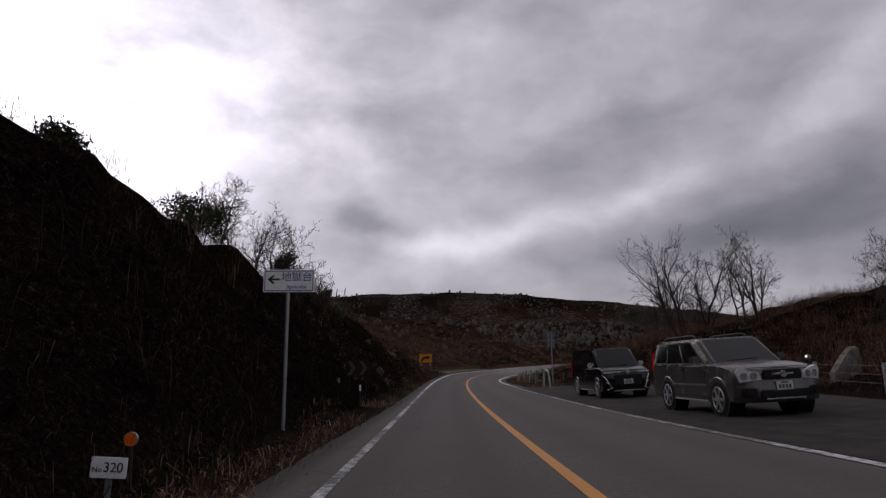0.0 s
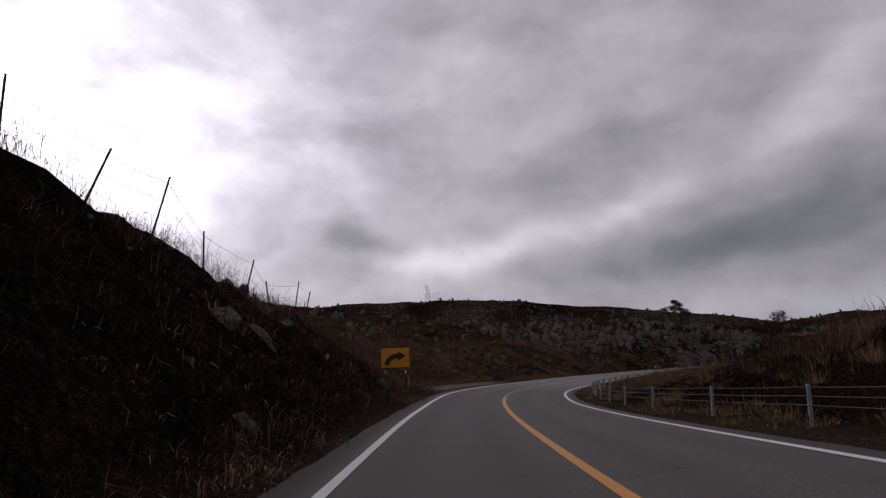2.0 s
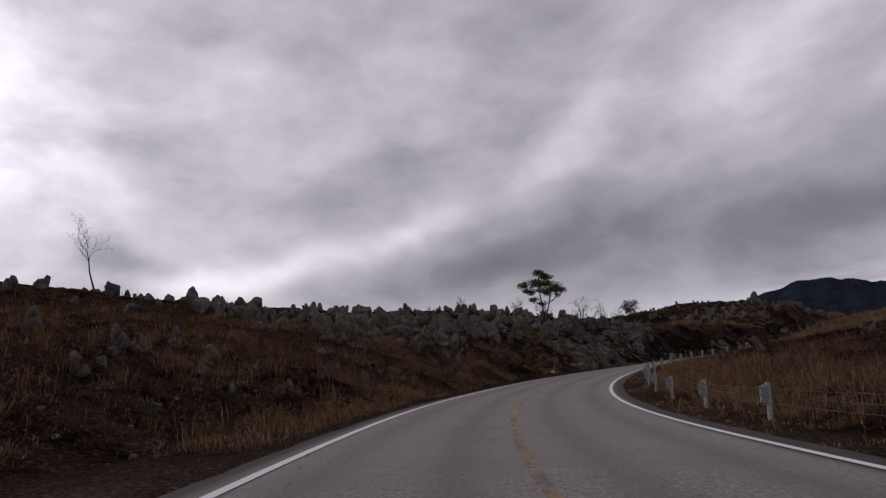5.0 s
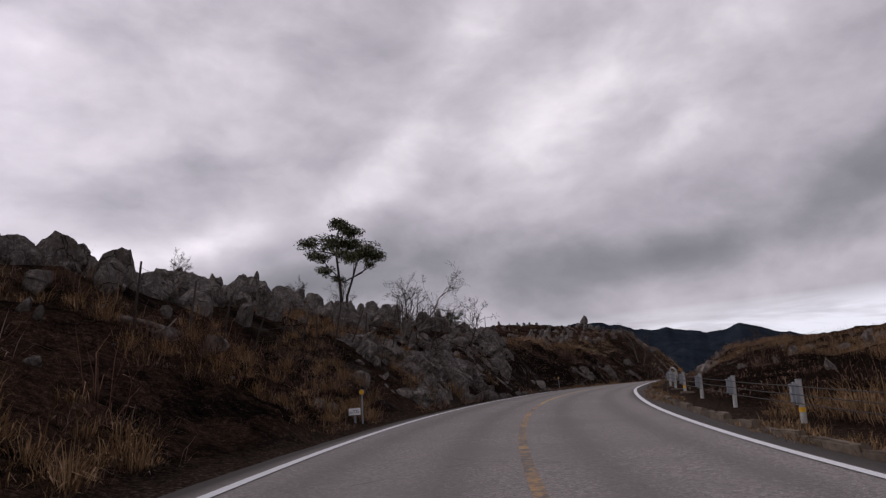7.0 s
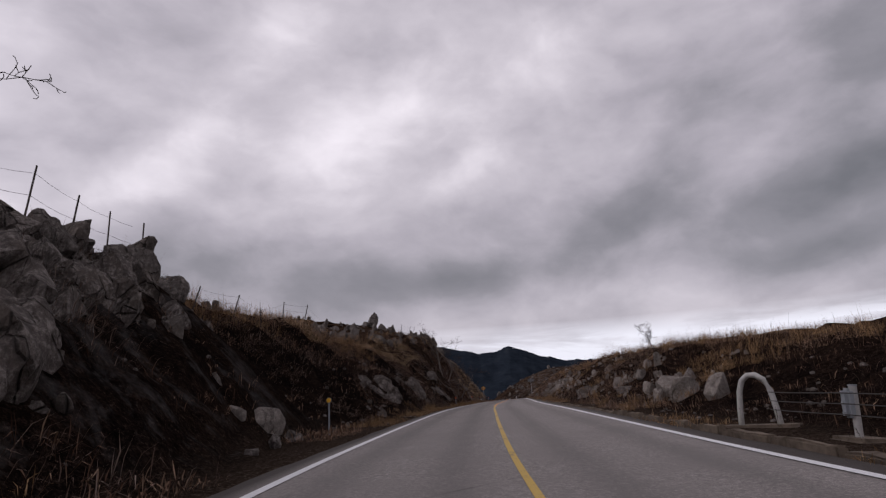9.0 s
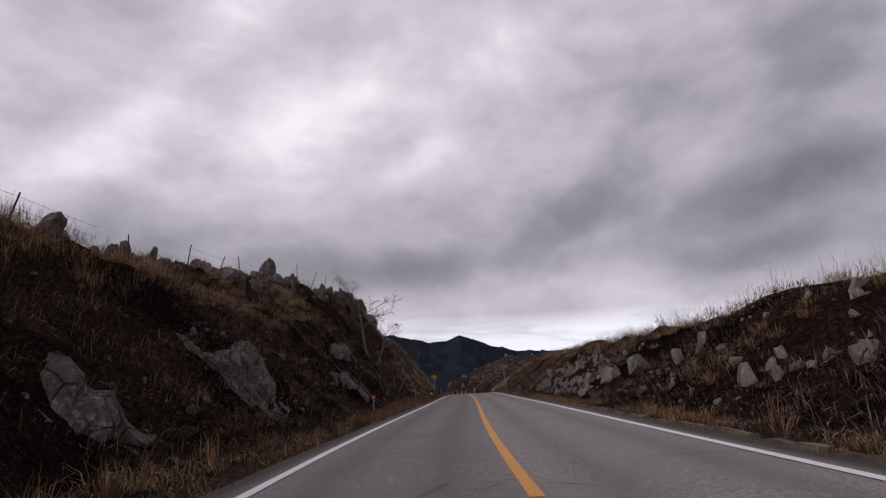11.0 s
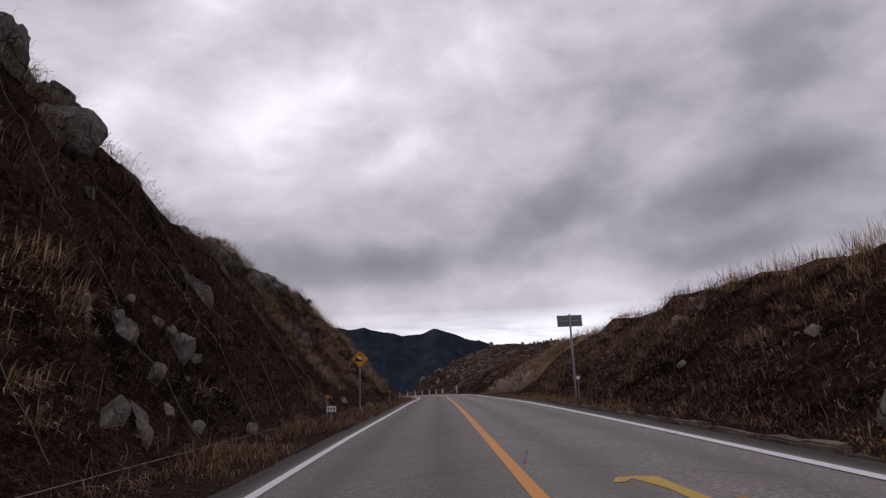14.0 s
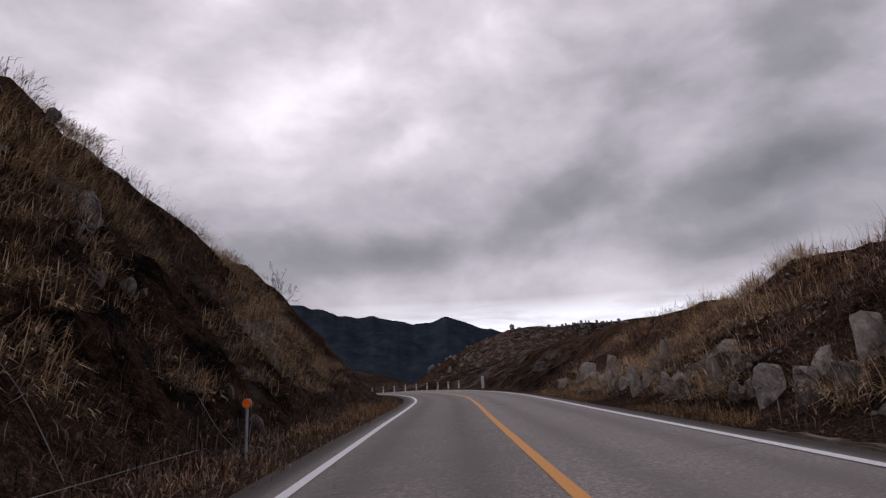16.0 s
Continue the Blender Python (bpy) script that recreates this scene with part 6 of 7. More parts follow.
def rocks(n, s_lo, s_hi, v_fn, size_fn, pool, label, group, sink=0.3, tilt=14, single_things=True, slim=1.0):
    s = RNG.uniform(s_lo, s_hi, n)
    v = np.array([v_fn(q) for q in s])
    p = road_at(s, v)
    z, _ = land(p[:, 0], p[:, 1])
    for i in range(n):
        k = size_fn()
        me = pool[int(RNG.integers(len(pool)))]
        m = pose(p[i, 0], p[i, 1], z[i] - sink * k, RNG.uniform(-tilt, tilt), RNG.uniform(-tilt, tilt), RNG.uniform(0, 360)) @ Matrix.Diagonal((k * slim * RNG.uniform(.75, 1.25), k * RNG.uniform(.75, 1.25), k * RNG.uniform(.8, 1.2), 1))
        if single_things:
            ob = new("boulder", me)
            ob.matrix_world = m
            tagged(ob, label, "boulder", group)
        else:
            (PALE_FIELD if pool is PALE_BLOCKS or pool is SLABS else FIELD).append((me, m))


def join_field(field, name, mat, label):
    """Uncountable stones in one mesh."""
    V, F, n = [], [], 0
    for me, m in field:
        co = np.empty(len(me.vertices) * 3)
        me.vertices.foreach_get("co", co)
        m = np.array(m)
        fs = np.empty(len(me.loops), np.int32)
        me.loops.foreach_get("vertex_index", fs)
        V.append(co.reshape(-1, 3) @ m[:3, :3].T + m[:3, 3])
        F.append(fs.reshape(-1, 3) + n)
        n += len(me.vertices)
    tagged(mesh_object(name, np.concatenate(V), np.concatenate(F), mat, smooth=mat is LIMESTONE), label, "rocks", kind="stuff")


U = RNG.uniform
toe_l = lambda s: -(float(lane(s)) + SHOULDER + float(smooth_interp(np.array([s]), LEFT_S, LEFT_VERGE)[0]))
toe_r = lambda s: float(lane(s)) + SHOULDER + float(smooth_interp(np.array([s]), RIGHT_S, RIGHT_VERGE)[0])
# pale blocks in the right-hand cutting: rubble, then outcrops of upright slabs
rocks(110, 206, 284, lambda s: toe_r(s) + U(0.3, 5.0), lambda: U(0.1, 0.24), PALE_BLOCKS, "", "", single_things=False)
rocks(90, 205, 335, lambda s: toe_l(s) - 0.1 - 4.5 * U(0, 1) ** 1.5, lambda: 0.1 + 0.25 * U(0, 1) ** 2, BLOCKS, "", "", single_things=False)
rocks(22, 208, 246, lambda s: toe_r(s) + U(0.6, 4.5), lambda: 0.25 + 0.55 * U(0, 1) ** 2, PALE_BLOCKS, "pale grey limestone block bedded in the burnt bank", "blocks in the right bank", 0.35)
for mid, reach, low, high, count in ((208.5, 2.2, 0.3, 2.6, 10), (215.0, 2.0, 1.0, 3.5, 8), (221.5, 2.0, 0.5, 2.5, 8), (232.0, 2.5, 0.4, 3.0, 10), (240.0, 2.0, 0.6, 3.0, 8), (254.5, 1.6, 0.4, 3.0, 16), (259.0, 2.0, 0.3, 3.4, 20), (264.5, 1.8, 0.4, 3.6, 18), (269.5, 1.4, 0.5, 3.2, 12), (276.0, 1.2, 0.3, 1.6, 8), (283.6, 1.0, 0.2, 1.2, 6), (284.0, 1.5, 4.2, 5.4, 6)):
    rocks(count, mid - reach, mid + reach, lambda s: toe_r(s) + U(low, high), lambda: 0.24 + 0.42 * U(0, 1) ** 1.8, SLABS, "pale beige limestone slab of a broken outcrop in the burnt bank", "slabs in the right bank", 0.42, 22, 252 < mid < 273, 0.6)
rocks(150, 252, 272, lambda s: toe_r(s) + U(0.2, 3.7), lambda: 0.1 + 0.22 * U(0, 1) ** 1.5, SLABS, "", "", 0.4, 25, False)
rocks(10, 268, 284, lambda s: toe_r(s) + U(0.2, 5.0), lambda: 0.18 + 0.3 * U(0, 1) ** 2, PALE_BLOCKS, "pale grey limestone block bedded in the burnt bank", "blocks in the right bank")
rocks(10, 284, 318, lambda s: toe_r(s) + U(0.4, 5.5), lambda: U(0.2, 0.45), PALE_BLOCKS, "", "", 0.3, 14, False)
rocks(30, 319, 349, lambda s: toe_r(s) + U(0.25, 1.7), lambda: U(0.4, 0.8), SLABS, "pale upright limestone block in the grassy bank", "slabs in the right bank", 0.4, 10, True, 0.7)
rocks(26, 160, 205, lambda s: U(9, 22), lambda: U(0.3, 0.8), HUMPS, "", "", single_things=False)
# rock face and foot of the left-hand cut
rocks(46, 168, 199, lambda s: toe_l(s) - U(0.8, 4.8), lambda: 0.25 + 0.42 * U(0, 1) ** 1.6, BLOCKS, "", "", 0.35, 25, False)
rocks(14, 166, 203, lambda s: toe_l(s) - U(3.5, 6.0), lambda: U(0.4, 0.85), BLOCKS, "large weathered limestone block in the rock cut", "blocks of the rock cut", 0.4)
rocks(14, 178, 206, lambda s: toe_l(s) + U(0.0, 1.2), lambda: U(0.2, 0.55), BLOCKS, "fallen limestone block at the foot of the cut", "fallen blocks")
rocks(40, 203, 335, lambda s: toe_l(s) + 0.2 - U(0.0, 4.0), lambda: 0.2 + 0.3 * U(0, 1) ** 1.6, BLOCKS, "", "", single_things=False)
rocks(16, 285, 292, lambda s: toe_l(s) - U(-0.2, 1.7), lambda: U(0.25, 0.5), SLABS, "slanting pale limestone ledge at the foot of the cutting", "blocks in the left cutting", 0.4, 35)
rocks(14, 258, 272, lambda s: toe_l(s) - U(0.4, 3.6), lambda: U(0.18, 0.36), BLOCKS, "", "", 0.4, 14, False)
rocks(14, 30, 72, lambda s: toe_l(s) - U(0.4, 4.5), lambda: U(0.3, 0.65), BLOCKS, "dark weathered limestone block in the first cutting", "blocks in the first cutting", 0.45)
# humps and pinnacles on the karst field
rocks(26, 156, 184, lambda s: -U(12.5, 20), lambda: U(0.8, 1.6), PINNACLES, "tall fluted limestone pinnacle standing in brown grass", "tall pinnacles", 0.15, 8)
rocks(240, 142, 205, lambda s: -U(10, 28), lambda: 0.5 + 0.9 * U(0, 1) ** 1.8, HUMPS, "", "", 0.2, 9, False)
rocks(300, 140, 210, lambda s: -U(12, 36), lambda: 0.4 + 1.0 * U(0, 1) ** 1.8, HUMPS, "", "", 0.25, 9, False)
rocks(190, 226, 304, lambda s: crest(s) - U(-0.6, 10), lambda: 0.4 + 0.8 * U(0, 1) ** 1.5, HUMPS, "", "", 0.3, 9, False)
rocks(30, 312, 345, lambda s: toe_l(s) - U(0.3, 6.5), lambda: 0.18 + 0.3 * U(0, 1) ** 1.5, BLOCKS, "", "", 0.38, 20, False)
rocks(8, 287, 296, lambda s: crest(s) + U(-1.0, 0.3), lambda: U(1.0, 1.5), CRAGS, "big weathered limestone crag on the crest of the cutting", "crags on the crest", 0.48)
rocks(11, 304.5, 320, lambda s: crest(s) + U(-0.8, 1.0), lambda: U(0.85, 1.3), CRAGS, "big weathered limestone crag on the crest of the cutting", "crags on the crest", 0.4)
rocks(24, 252, 296, lambda s: crest(s) + U(-0.8, 0.5), lambda: 0.5 + 0.7 * U(0, 1) ** 1.4, CRAGS, "rounded limestone boulder on the crest", "boulders on the crests", 0.4)
rocks(8, 40, 66, lambda s: crest(s) - U(-0.3, 1.2), lambda: U(0.6, 1.1), CRAGS, "rounded limestone boulder on the crest", "boulders on the crests", 0.4)
rocks(34, 80, 122, lambda s: -U(21, 33), lambda: U(0.6, 1.15), HUMPS, "", "", 0.1, 9, False)
rocks(26, 80, 135, lambda s: U(10, 24), lambda: U(0.35, 0.8), HUMPS, "", "", 0.2, 9, False)
rocks(80, 112, 160, lambda s: -U(7.5, 14), lambda: 0.25 + 0.5 * U(0, 1) ** 1.5, HUMPS, "", "", 0.2, 9, False)
rocks(90, 78, 150, lambda s: -U(14, 44), lambda: U(0.4, 1.0), HUMPS, "", "", 0.3, 9, False)
rocks(12, 193, 204, lambda s: crest(s) + U(-0.5, 2.2), lambda: U(0.7, 1.2), CRAGS, "craggy grey limestone outcrop on the crest", "crags on the crest", 0.35)
join_field(FIELD, "karst_pinnacles", LIMESTONE, "grey limestone pinnacles crowding the burnt karst field")
join_field(PALE_FIELD, "small_blocks", PALE_STONE, "small pale limestone blocks in the burnt banks")


def rock_face(s0, s1, side, reach, cover, depth, cell, seed, label, step=0.11):
    """A fractured face of joint-bounded blocks that breaks out of the bank where it is bare."""
    rng = np.random.default_rng(seed)
    s = np.arange(s0, s1, step)
    w = np.arange(0, reach, step)
    S, W = np.meshgrid(s, w, indexing="ij")
    lay = LEFT_S if side < 0 else RIGHT_S
    toe = smooth_interp(S, lay, LEFT_VERGE if side < 0 else RIGHT_VERGE) + lane(S) + SHOULDER
    toe = toe + (side < 0) * np.interp(S, [186, 193, 204, 207], [0, 2.6, 2.8, 0])
    V_ = side * (toe - 0.25 + W * 0.8)
    P = road_at(S.ravel(), V_.ravel())
    z, _ = land(P[:, 0], P[:, 1])
    # skewed joints: nearest and second nearest of jittered cells
    a, b = (S + 0.35 * W) / cell, (W * 1.0 - 0.15 * S) / (cell * 1.25)
    ia, ib = np.floor(a).astype(np.int64), np.floor(b).astype(np.int64)
    best = np.full(S.shape, 9.0)
    second = best.copy()
    off = np.zeros(S.shape)
    for da in (-1, 0, 1):
        for db in (-1, 0, 1):
            ca, cb = ia + da, ib + db
            ox, oy = ca + lattice(ca, cb, seed), cb + lattice(ca, cb, seed + 1)
            d = np.abs(a - ox) * 0.9 + np.abs(b - oy) * 0.9 + 0.25 * np.hypot(a - ox, b - oy)
            lean = (lattice(ca, cb, seed + 2) - 0.5) * (a - ox) * 0.7 + (lattice(ca, cb, seed + 3) - 0.45) * (b - oy) * 0.7
            o = lattice(ca, cb, seed + 4) - 0.5 + lean
            closer = d < best
            second = np.where(closer, best, np.minimum(second, d))
            off = np.where(closer, o, off)
            best = np.where(closer, d, best)
    joint = np.clip((second - best) / 0.13, 0, 1)
    bare = 1.25 * fbm(S / 3.2, W / 2.4, seed + 7, 3) + cover + (0.22 * np.interp(S, [170, 176, 199, 202], [0, 1, 1, -2]) if s0 == 165 else 0)
    bare = bare - 0.4 * np.clip(1 - W / (np.interp(S, [184, 190, 197], [0.6, 0.8, 1.0]) if side < 0 and s0 == 165 else 1.2), 0, 1) - 0.9 * np.clip((S0_fade(S, s0, s1)), 0, 1) - 0.35 * np.clip(W / reach - 0.7, 0, 1) / 0.3
    grain = fbm(S * 3, W * 3, seed + 8, 3)
    out = np.clip(bare * 2.2, -0.5, 0.32) + depth * off + 0.06 * grain - 0.32 * (1 - joint)
    out = np.clip(out, -0.6, 0.8).ravel()
    hx, hy = np.interp(S.ravel(), ss, nx), np.interp(S.ravel(), ss, ny)
    P[:, 0] -= side * hx * out * 0.7
    P[:, 1] -= side * hy * out * 0.7
    P[:, 2] = z + out * 0.6
    ob = grid_mesh("rock_face", P, len(s), len(w), LIMESTONE)
    ob.data.polygons.foreach_set("use_smooth", np.zeros(len(ob.data.polygons), bool))
    tagged(ob, label, "rock face", kind="stuff")


def S0_fade(s, s0, s1):
    return 1 - np.clip(np.minimum(s - s0, s1 - s) / 3.0, 0, 1)


rock_face(165, 204, -1, 7.0, -0.10, 1.0, 0.7, 501, "fractured grey limestone face of the road cut", 0.12)
rock_face(208, 262, -1, 5.0, -0.21, 0.45, 0.6, 502, "limestone ledges breaking out of the burnt cutting", 0.15)
rock_face(258, 340, -1, 8.0, -0.30, 0.5, 0.8, 503, "dark limestone ledges breaking out of the steep cutting", 0.2)
rock_face(205, 285, 1, 5.0, -0.33, 0.35, 0.6, 504, "pale limestone ledges breaking out of the burnt bank", 0.15)
rock_face(318, 350, 1, 3.0, -0.12, 0.40, 0.6, 505, "pale limestone ledges along the foot of the bank")
rock_face(18, 74, -1, 5.0, -0.46, 0.35, 0.8, 506, "dark limestone ledges in the first cutting", 0.2)


def single(s, v, k, pool, sink=0.2, label="large pale limestone boulder beside the verge", turn=0):
    ob = new("boulder", pool)
    ob.matrix_world = stand(s, v, turn, sink * k) @ Matrix.Diagonal((k, k, k, 1))
    tagged(ob, label, "boulder")


single(198.9, -6.25, 1.0, PALE_BLOCKS[2], 0.15)
single(197.3, -6.4, 0.46, PALE_BLOCKS[4], 0.15)
single(199.7, -5.6, 0.26, PALE_BLOCKS[6], 0.2)
single(159.7, -5.7, 0.42, BLOCKS[2], 0.2, "pale limestone boulder in dry grass behind the numbered plate")
single(160.2, -5.5, 0.3, BLOCKS[6], 0.2, "small dark limestone boulder in dry grass")
single(164.6, -6.2, 0.75, BLOCKS[5], 0.35, "slanting limestone slab in the charred bank")
single(197.6, -8.2, 0.7, BLOCKS[4], 0.2)
single(203.3, 7.1, 0.75, SLABS[3], 0.2, "leaning pale limestone slab in the burnt bank")
single(208.7, 7.3, 1.4, PALE_BLOCKS[2], 0.2, "large pale limestone outcrop in the bank")
single(206.3, 7.05, 1.15, PALE_BLOCKS[4], 0.2, "large pale limestone outcrop in the bank", 60)
single(210.4, 6.6, 0.6, PALE_BLOCKS[6], 0.25, "rounded pale limestone block in the bank", 20)
single(249.5, 6.0, 1.25, PALE_BLOCKS[1], 0.35, "large flat-faced pale limestone block in the bank", 30)
single(246.5, 6.6, 0.9, PALE_BLOCKS[5], 0.3, "rounded pale limestone block in the bank", 70)
single(251.8, 5.3, 0.8, PALE_BLOCKS[3], 0.3, "rounded pale limestone block in the bank", 10)
single(287.0, -21.6, 2.0, PINNACLES[3], 0.2, "tall limestone pinnacle with a shrub on top")
single(262.2, 8.2, 0.75, PINNACLES[5], 0.3, "upright pale limestone slab in the bank")
# upright slabs in the last bank
single(332.8, 5.01, 0.39, PINNACLES[0], 0.35, "upright pale limestone slab in the grassy bank", 0)
single(329.5, 5.12, 0.55, PINNACLES[1], 0.35, "upright pale limestone slab in the grassy bank", 50)
single(326.0, 4.99, 0.50, PINNACLES[2], 0.35, "upright pale limestone slab in the grassy bank", 100)
single(325.4, 5.14, 0.39, PINNACLES[3], 0.35, "upright pale limestone slab in the grassy bank", 150)
single(323.2, 4.89, 0.61, PINNACLES[4], 0.35, "upright pale limestone slab in the grassy bank", 200)
single(322.4, 5.07, 0.69, PINNACLES[0], 0.35, "upright pale limestone slab in the grassy bank", 250)
for q, back, k, n, turn in ((286.5, 0.2, 1.5, 1, 20), (288.8, 0.5, 1.7, 4, 80), (290.9, 0.9, 1.75, 6, 140), (292.6, 1.3, 1.9, 2, 200), (312.6, 0.9, 1.35, 0, 10), (314.6, 0.9, 1.5, 3, 70), (317.9, 0.9, 1.4, 5, 120), (319.4, 0.8, 1.1, 1, 30), (44.6, 0.5, 1.0, 2, 60), (46.2, 0.7, 0.9, 6, 10), (49.0, 0.6, 0.9, 4, 90)):
    single(q, crest(q) + back, k, CRAGS[n], 0.42, "big weathered limestone crag breaking out of the cutting", turn)
single(311.0, -6.1, 0.5, PALE_BLOCKS[1], 0.2, "pale limestone boulder at the foot of the steep cutting", 40)
single(314.5, -5.0, 0.40, PALE_BLOCKS[5], 0.05, "pale limestone boulder on the littered verge", 90)
single(316.0, -5.3, 0.26, PALE_BLOCKS[0], 0.2, "small pale stone on the littered verge")
single(309.5, -5.3, 0.55, PALE_BLOCKS[3], 0.2, "pale stone beside the sign's foot")


def far_rocks():
    """Countless stones on the distant karst."""
    base = rock_mesh(400, 1.3, 1)
    co = np.array([v.co for v in base.vertices])
    fs = np.array([p.vertices[:] for p in base.polygons])
    bpy.data.meshes.remove(base)
    V, F = [], []
    spots = []
    for n, f in ((1800, lambda m: (RNG.uniform(-60, 110, m), RNG.uniform(190, 330, m))), (1300, lambda m: (RNG.uniform(-150, 260, m), RNG.uniform(330, 460, m))),
                 (900, lambda m: (RNG.uniform(300, 520, m), RNG.uniform(60, 230, m))), (500, lambda m: (RNG.uniform(90, 150, m), RNG.uniform(215, 270, m))), (420, lambda m: (RNG.uniform(318, 410, m), RNG.uniform(245, 325, m)))):
        x, y = f(n)
        keep = fbm(x / 30, y / 30, 71, 3) > -0.04
        spots.append(np.stack([x[keep], y[keep]], -1))
    q = np.concatenate(spots)
    s, v = to_road(q[:, 0], q[:, 1])
    q = q[np.abs(v) > 24]
    z, _ = land(q[:, 0], q[:, 1])
    for (x, y), h in zip(q, z):
        k = RNG.uniform(0.25, 1.0) * (1.8 if y > 330 or x > 300 else 1.0)
        a = RNG.uniform(0, 6.28)
        c = co * k * np.array([1, 1, RNG.uniform(.7, 1.3)])
        c = np.stack([c[:, 0] * math.cos(a) - c[:, 1] * math.sin(a) + x, c[:, 0] * math.sin(a) + c[:, 1] * math.cos(a) + y, c[:, 2] + h - 0.3 * k], -1)
        F.append(fs + len(V) * len(co))
        V.append(c)
    ob = mesh_object("karst_stones", np.concatenate(V), np.concatenate(F), LIMESTONE)
    tagged(ob, "countless grey limestone pinnacles on the distant slopes", "stones", kind="stuff")


far_rocks()

# ---- grass and brush ----


def downhill(p):
    """The way down the slope at places p, as an angle in plan."""
    z = lambda dx, dy: land(p[:, 0] + dx, p[:, 1] + dy)[0]
    return np.arctan2(z(0, -0.8) - z(0, 0.8), z(-0.8, 0) - z(0.8, 0))


def blades(name, p, height, per, width, spread, mat, label, category, rng, curl=0.5, upright=0.35, bend=True, hang=None):
    """Many bent blades round each place p, or hanging the way that is given."""
    n = len(p)
    root = np.repeat(p, per, 0)
    h = np.repeat(height, per) * rng.uniform(0.45, 1.1, n * per)
    a = rng.uniform(0, 2 * math.pi, n * per)
    ring = np.stack([np.cos(a), np.sin(a), np.zeros_like(a)], -1)
    if hang is not None:
        a = np.repeat(hang, per) + rng.normal(0, 0.45, n * per)
    out = np.stack([np.cos(a), np.sin(a), np.zeros_like(a)], -1)
    root = root + ring * (rng.random(n * per) * spread)[:, None]
    th = rng.uniform(0, 1, n * per) ** 0.8 * upright
    side = np.stack([-np.sin(a), np.cos(a), np.zeros_like(a)], -1)
    sway = out + rng.normal(0, 0.3, (n * per, 1)) * side
    up = np.array([0, 0, 1.0])
    turn = a + rng.normal(0, 0.8, n * per) * curl
    way = np.stack([np.cos(turn), np.sin(turn), np.zeros_like(a)], -1)
    t1, t2 = th * 0.65, np.minimum(th * (0.9 + curl), 2.0)
    p1 = root + up * (h * 0.55 * np.cos(t1))[:, None] + sway * (h * 0.55 * np.sin(t1))[:, None]
    p2 = p1 + up * (h * 0.45 * np.cos(t2))[:, None] + way * (h * 0.45 * np.sin(t2))[:, None]
    w = (width * rng.uniform(0.6, 1.4, n * per))[:, None]
    me = bpy.data.meshes.new(name)
    m = n * per
    if bend:
        V = np.stack([root - side * w, root + side * w, p1 + side * w * 0.75, p1 - side * w * 0.75, p2], 1).reshape(-1, 3)
        i = np.arange(m) * 5
        loops = np.stack([i, i + 1, i + 2, i + 3, i + 3, i + 2, i + 4], -1)
        start = np.stack([np.arange(m) * 7, np.arange(m) * 7 + 4], -1).ravel()
        total = np.tile([4, 3], m)
    else:
        V = np.stack([root, p1 + side * w, p1 - side * w, p2], 1).reshape(-1, 3)
        i = np.arange(m) * 4
        loops = np.stack([i, i + 1, i + 2, i + 2, i + 1, i + 3], -1)
        start = np.arange(2 * m) * 3
        total = np.full(2 * m, 3)
    me.vertices.add(len(V))
    me.vertices.foreach_set("co", V.astype(np.float32).ravel())
    loops = loops.astype(np.int32).ravel()
    me.loops.add(len(loops))
    me.loops.foreach_set("vertex_index", loops)
    me.polygons.add(len(start))
    me.polygons.foreach_set("loop_start", start.astype(np.int32))
    me.polygons.foreach_set("loop_total", total.astype(np.int32))
    me.update()
    me.materials.append(mat)
    return tagged(new(name, me), label, category, kind="stuff")


def strew(n, s_lo, s_hi, side, d_lo, d_hi, seed, patch=0.0, bias=1.0):
    """Places beside the road, in patches; d is metres beyond the asphalt."""
    rng = np.random.default_rng(seed)
    s = rng.uniform(s_lo, s_hi, n)
    d = d_lo + (d_hi - d_lo) * rng.random(n) ** bias
    v = side * (np.interp(s, ss, half) + SHOULDER + d)
    # the gravel lay-by stays bare
    bare = (side < 0) & (((s > 80) & (s < 112) & (d < 3.6)) | ((s > 309) & (s < 317.5) & (d < 2.6) & (rng.random(n) < 0.75)))
    s, v = s[~bare], v[~bare]
    p = road_at(s, v)
    if patch is not None:
        keep = fbm(p[:, 0] / 4.0, p[:, 1] / 4.0, seed, 3) > patch
        if side < 0 and s_lo < 172 and s_hi > 100:
            gap = np.interp(s, [100, 112, 148, 156, 172, 184, 204, 206], [-1, -0.13, -0.11, 0.01, 0.01, 0.09, 0.09, -1])
            keep &= fbm(p[:, 0] / 2.4, p[:, 1] / 2.4, 101, 3) > gap
        p = p[keep]
    z, _ = land(p[:, 0], p[:, 1])
    p[:, 2] = z
    return p


